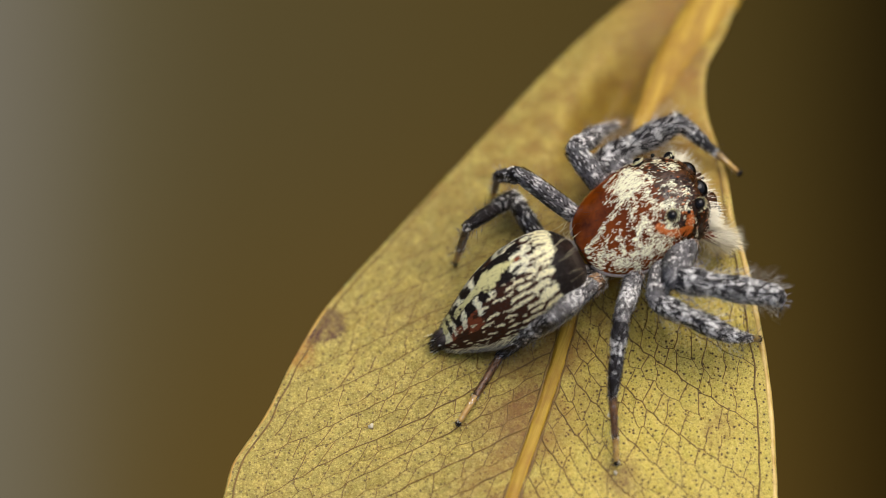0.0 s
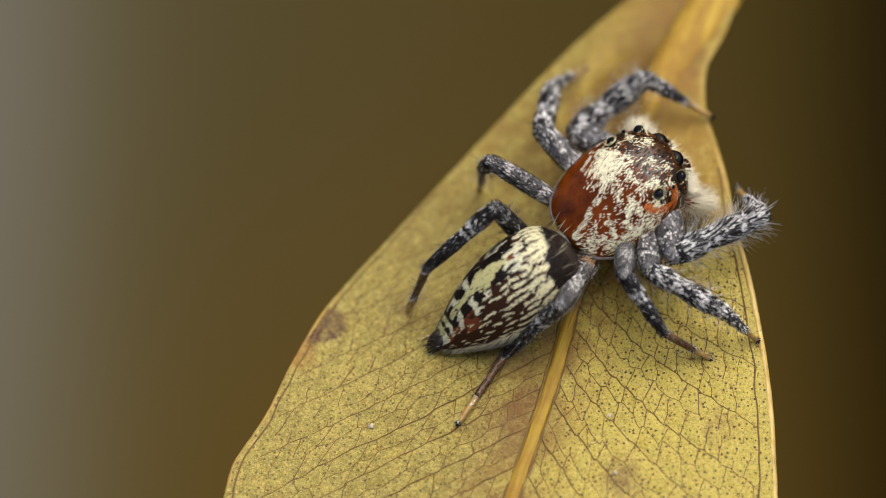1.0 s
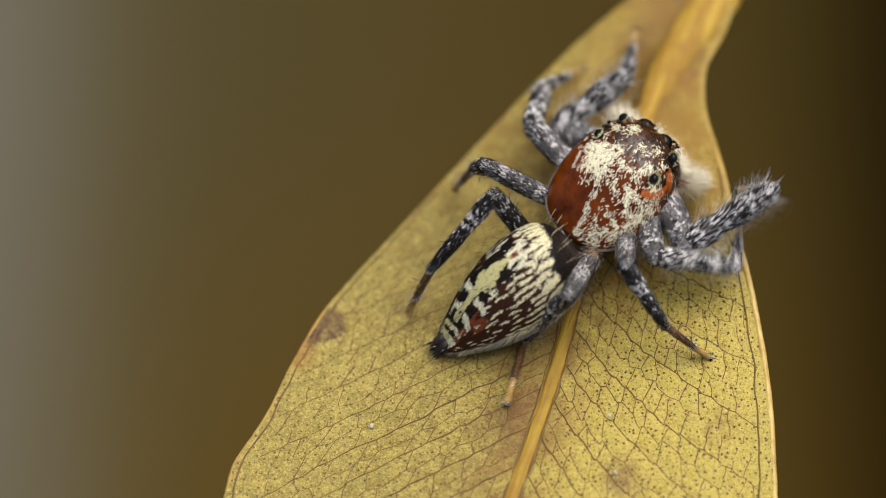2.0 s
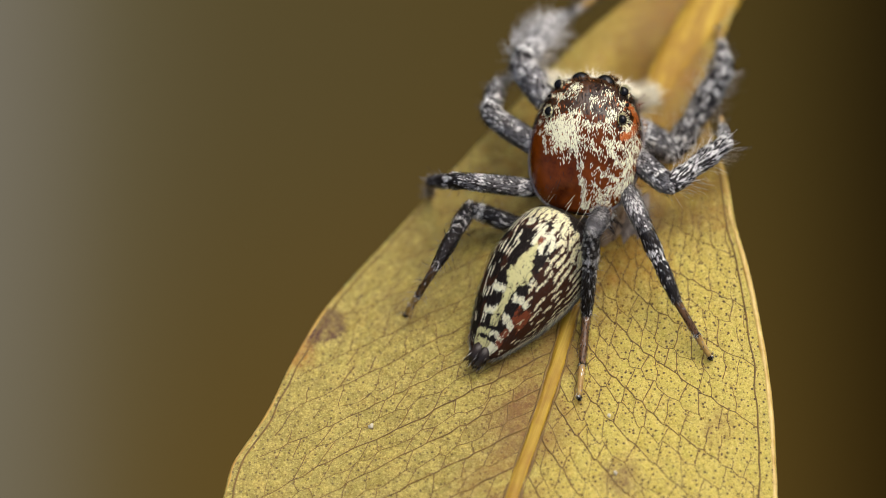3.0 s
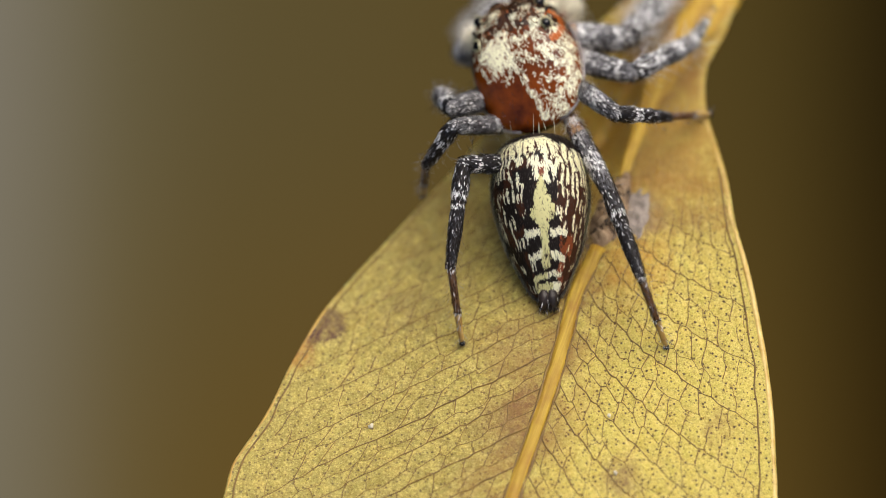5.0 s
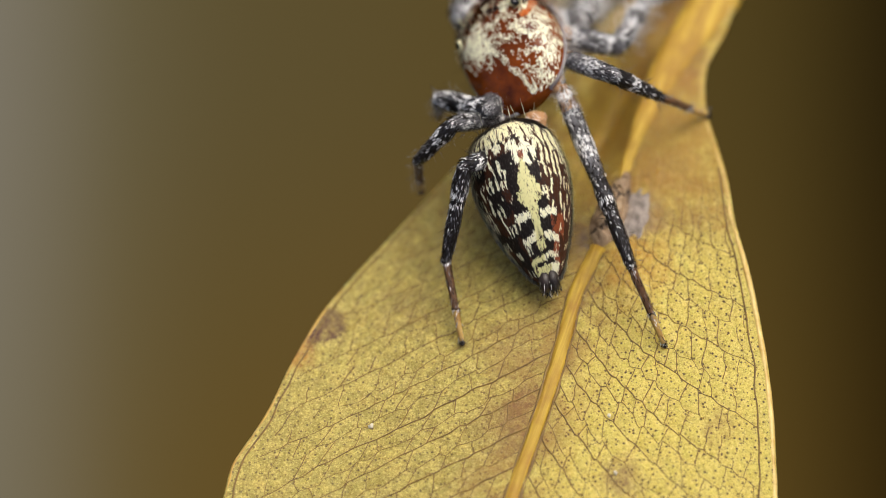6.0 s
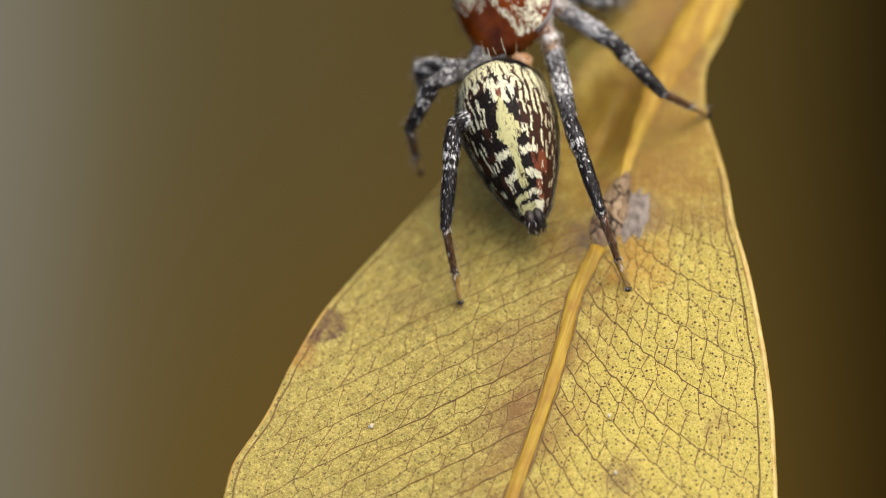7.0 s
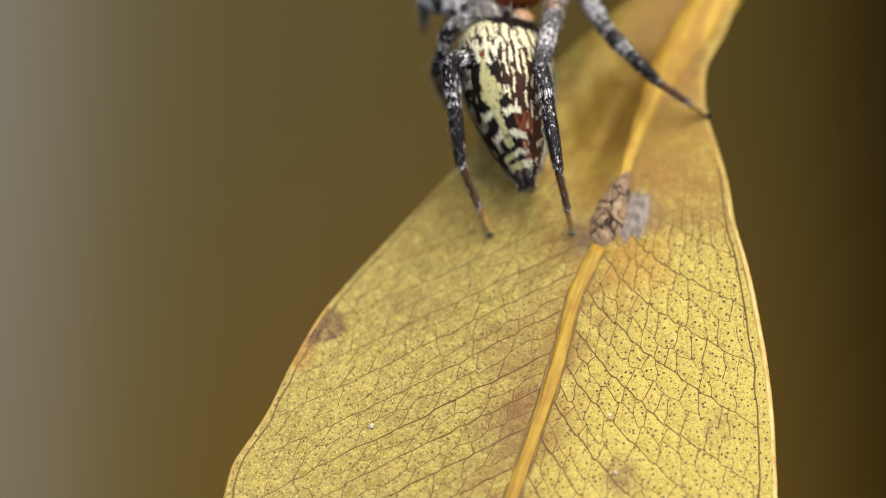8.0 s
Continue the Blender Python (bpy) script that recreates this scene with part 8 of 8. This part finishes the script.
    swing(legs["R4"], 1, [(0.0, HIPS["R4"], (1.735, -3.089, 0.686), (0.746, -4.188, -1.392), (1.935, -5.919, -1.427)),
        (0.4, HIPS["R4"], (1.735, -3.089, 0.686), (0.746, -4.188, -1.392), (1.935, -5.919, -1.427)),
        (0.5, HIPS["R4"], (1.74, -3.094, 0.672), (0.761, -4.199, -1.407), (1.943, -5.934, -1.428)),
        (0.6, HIPS["R4"], (1.784, -2.941, 0.863), (0.974, -4.091, -1.264), (1.821, -6.009, -1.389)),
        (0.7, HIPS["R4"], (1.634, -2.974, 0.946), (0.923, -4.122, -1.218), (1.619, -6.102, -1.29)),
        (0.8, HIPS["R4"], (1.598, -2.999, 0.941), (1.015, -4.234, -1.212), (1.719, -6.212, -1.169)),
        (0.9, HIPS["R4"], (1.594, -3.001, 0.941), (1.013, -4.238, -1.212), (1.714, -6.217, -1.166)),
        (1.5, HIPS["R4"], (1.575, -3.011, 0.941), (1, -4.251, -1.211), (1.701, -6.23, -1.156)),
        (1.6, HIPS["R4"], (1.572, -3.013, 0.941), (0.998, -4.254, -1.211), (1.696, -6.234, -1.156)),
        (1.7, HIPS["R4"], (1.568, -3.015, 0.941), (0.996, -4.257, -1.211), (1.687, -6.239, -1.155)),
        (1.8, HIPS["R4"], (1.549, -3.014, 0.956), (0.994, -4.272, -1.192), (1.606, -6.28, -1.138)),
        (1.9, HIPS["R4"], (1.505, -2.965, 1.046), (0.926, -4.116, -1.154), (1.56, -6.104, -0.916)),
        (2.0, HIPS["R4"], (1.419, -2.964, 1.098), (0.715, -3.842, -1.19), (1.751, -5.543, -0.526)),
        (2.1, HIPS["R4"], (1.296, -2.977, 1.144), (0.43, -3.794, -1.111), (2.045, -5.011, -0.543)),
        (2.2, HIPS["R4"], (1.197, -2.852, 1.311), (0.356, -3.83, -0.888), (2.201, -4.829, -0.781)),
        (2.3, HIPS["R4"], (1.088, -2.714, 1.463), (0.377, -3.705, -0.777), (1.961, -5.083, -0.735)),
        (2.4, HIPS["R4"], (0.967, -2.598, 1.575), (0.454, -3.635, -0.697), (1.624, -5.377, -0.617)),
        (2.5, HIPS["R4"], (0.848, -2.524, 1.641), (0.529, -3.668, -0.615), (1.291, -5.622, -0.496)),
        (2.6, HIPS["R4"], (0.753, -2.492, 1.669), (0.563, -3.756, -0.537), (1, -5.805, -0.388)),
        (2.7, HIPS["R4"], (0.692, -2.484, 1.677), (0.562, -3.838, -0.48), (0.796, -5.918, -0.311)),
        (2.8, HIPS["R4"], (0.67, -2.483, 1.678), (0.556, -3.871, -0.458), (0.72, -5.957, -0.282)),
        (3.1, HIPS["R4"], (0.67, -2.483, 1.678), (0.556, -3.871, -0.458), (0.72, -5.957, -0.282)),
        (3.2, HIPS["R4"], (0.354, -1.839, 1.931), (0.401, -4.381, 1.739), (0.594, -4.21, -0.345)),
        (3.3, HIPS["R4"], (0.718, -2.299, 1.776), (1.48, -3.319, -0.433), (1.821, -5.365, -0.102)),
        (3.4, HIPS["R4"], (1.223, -2.461, 1.603), (2.144, -4.82, 1.303), (2.488, -5.377, -0.692)),
        (3.5, HIPS["R4"], (1.405, -2.754, 1.318), (2.237, -5.153, 1.084), (2.337, -5.706, -0.939)),
        (3.6, HIPS["R4"], (1.222, -3.077, 1.055), (1.896, -5.522, 0.788), (2.089, -6.004, -1.247)),
        (3.7, HIPS["R4"], (1.349, -2.963, 1.135), (1.993, -5.404, 0.774), (2.149, -6.079, -1.208)),
        (3.8, HIPS["R4"], (1.351, -2.968, 1.128), (1.986, -5.404, 0.72), (2.142, -6.063, -1.267)),
        (3.9, HIPS["R4"], (1.355, -2.985, 1.106), (1.982, -5.409, 0.624), (2.117, -6.032, -1.377)),
        (4.0, HIPS["R4"], (1.361, -3.003, 1.082), (1.977, -5.414, 0.526), (2.089, -6, -1.487)),
        (4.1, HIPS["R4"], (1.368, -3.017, 1.062), (1.971, -5.415, 0.441), (2.064, -5.973, -1.582)),
        (4.2, HIPS["R4"], (1.641, -3.25, 0.468), (2.334, -5.698, 0.29), (2.402, -6.326, -1.713)),
        (4.3, HIPS["R4"], (1.421, -3.438, 0.194), (1.968, -5.929, 0.196), (1.931, -6.75, -1.737)),
        (4.4, HIPS["R4"], (1.283, -3.525, 0.002), (1.665, -6.033, 0.258), (1.693, -7.084, -1.559)),
        (4.5, HIPS["R4"], (1.286, -3.526, -0.009), (1.671, -6.034, 0.24), (1.682, -7.079, -1.582)),
        (4.6, HIPS["R4"], (1.288, -3.527, -0.019), (1.676, -6.037, 0.21), (1.673, -7.068, -1.619)),
        (4.7, HIPS["R4"], (1.288, -3.528, -0.027), (1.678, -6.04, 0.178), (1.673, -7.056, -1.66)),
        (4.8, HIPS["R4"], (1.277, -3.538, -0.072), (1.659, -6.053, 0.097), (1.645, -7.053, -1.75)),
        (4.9, HIPS["R4"], (1.247, -3.559, -0.195), (1.605, -6.081, -0.067), (1.545, -7.056, -1.926)),
        (5.0, HIPS["R4"], (1.192, -3.581, -0.378), (1.511, -6.109, -0.286), (1.367, -7.052, -2.157)),
        (5.1, HIPS["R4"], (1.105, -3.589, -0.607), (1.37, -6.125, -0.548), (1.126, -7.044, -2.421)),
        (5.2, HIPS["R4"], (0.979, -3.575, -0.857), (1.181, -6.117, -0.842), (0.836, -7.036, -2.698)),
        (5.3, HIPS["R4"], (0.817, -3.531, -1.099), (0.945, -6.077, -1.153), (0.513, -7.032, -2.973)),
        (5.4, HIPS["R4"], (0.633, -3.463, -1.308), (0.683, -6.009, -1.448), (0.173, -7.018, -3.218)),
        (5.5, HIPS["R4"], (0.449, -3.384, -1.465), (0.419, -5.923, -1.706), (-0.157, -6.995, -3.417)),
        (5.6, HIPS["R4"], (0.29, -3.311, -1.564), (0.184, -5.835, -1.91), (-0.438, -6.965, -3.568)),
        (5.7, HIPS["R4"], (0.18, -3.26, -1.615), (0.014, -5.768, -2.05), (-0.633, -6.935, -3.671)),
        (5.8, HIPS["R4"], (0.137, -3.243, -1.626), (-0.055, -5.739, -2.115), (-0.709, -6.911, -3.73)),
        (5.9, HIPS["R4"], (0.137, -3.241, -1.629), (-0.059, -5.733, -2.133), (-0.709, -6.891, -3.76)),
        (6.0, HIPS["R4"], (0.139, -3.241, -1.631), (-0.058, -5.73, -2.146), (-0.709, -6.87, -3.785)),
        (6.1, HIPS["R4"], (0.145, -3.241, -1.633), (-0.052, -5.729, -2.157), (-0.71, -6.849, -3.807)),
        (6.2, HIPS["R4"], (0.15, -3.242, -1.633), (-0.047, -5.727, -2.17), (-0.713, -6.828, -3.83)),
        (6.3, HIPS["R4"], (0.154, -3.244, -1.632), (-0.044, -5.724, -2.191), (-0.721, -6.81, -3.856)),
        (6.4, HIPS["R4"], (0.499, -3.46, -1.309), (-0.011, -5.914, -1.778), (-0.78, -6.668, -3.581)),
        (6.5, HIPS["R4"], (0.564, -3.622, -0.744), (-0.121, -5.801, -1.876), (-1.062, -6.511, -3.614)),
        (6.6, HIPS["R4"], (0.692, -3.625, -0.716), (0.01, -5.945, -1.527), (-0.894, -6.38, -3.371)),
        (6.7, HIPS["R4"], (0.538, -3.615, -0.778), (-0.016, -5.955, -1.626), (-1.023, -6.106, -3.463)),
        (6.8, HIPS["R4"], (0.451, -3.589, -0.889), (0.037, -5.96, -1.732), (-0.902, -6.41, -3.556)),
        (6.9, HIPS["R4"], (0.317, -3.555, -0.976), (-0.046, -5.903, -1.902), (-0.88, -6.566, -3.711)),
        (7.0, HIPS["R4"], (0.211, -3.518, -1.051), (-0.113, -5.852, -2.024), (-0.895, -6.627, -3.813)),
        (7.1, HIPS["R4"], (0.218, -3.518, -1.053), (-0.104, -5.85, -2.034), (-0.884, -6.619, -3.826)),
        (7.2, HIPS["R4"], (0.231, -3.521, -1.053), (-0.079, -5.85, -2.042), (-0.849, -6.612, -3.841)),
        (7.3, HIPS["R4"], (0.378, -3.627, -0.156), (0.011, -5.804, -1.433), (-1.155, -5.556, -3.161)),
        (7.4, HIPS["R4"], (0.484, -3.547, 0.302), (-0.233, -5.443, -1.245), (-1.345, -5.309, -3.022)),
        (7.5, HIPS["R4"], (0.52, -3.615, 0.019), (0.04, -5.579, -1.534), (-1.074, -5.494, -3.313)),
        (7.6, HIPS["R4"], (0.373, -3.637, -0.336), (0.084, -5.781, -1.686), (-0.927, -5.81, -3.526)),
        (7.7, HIPS["R4"], (0.351, -3.635, -0.362), (0.092, -5.802, -1.68), (-0.88, -5.884, -3.54)),
        (7.8, HIPS["R4"], (0.332, -3.633, -0.382), (0.102, -5.827, -1.66), (-0.824, -5.927, -3.542)),
        (7.9, HIPS["R4"], (0.386, -3.639, -0.389), (0.203, -5.831, -1.678), (-0.695, -5.92, -3.574)),
        (8.0, HIPS["R4"], (0.437, -3.643, -0.399), (0.292, -5.831, -1.701), (-0.594, -5.908, -3.604))])


motions()
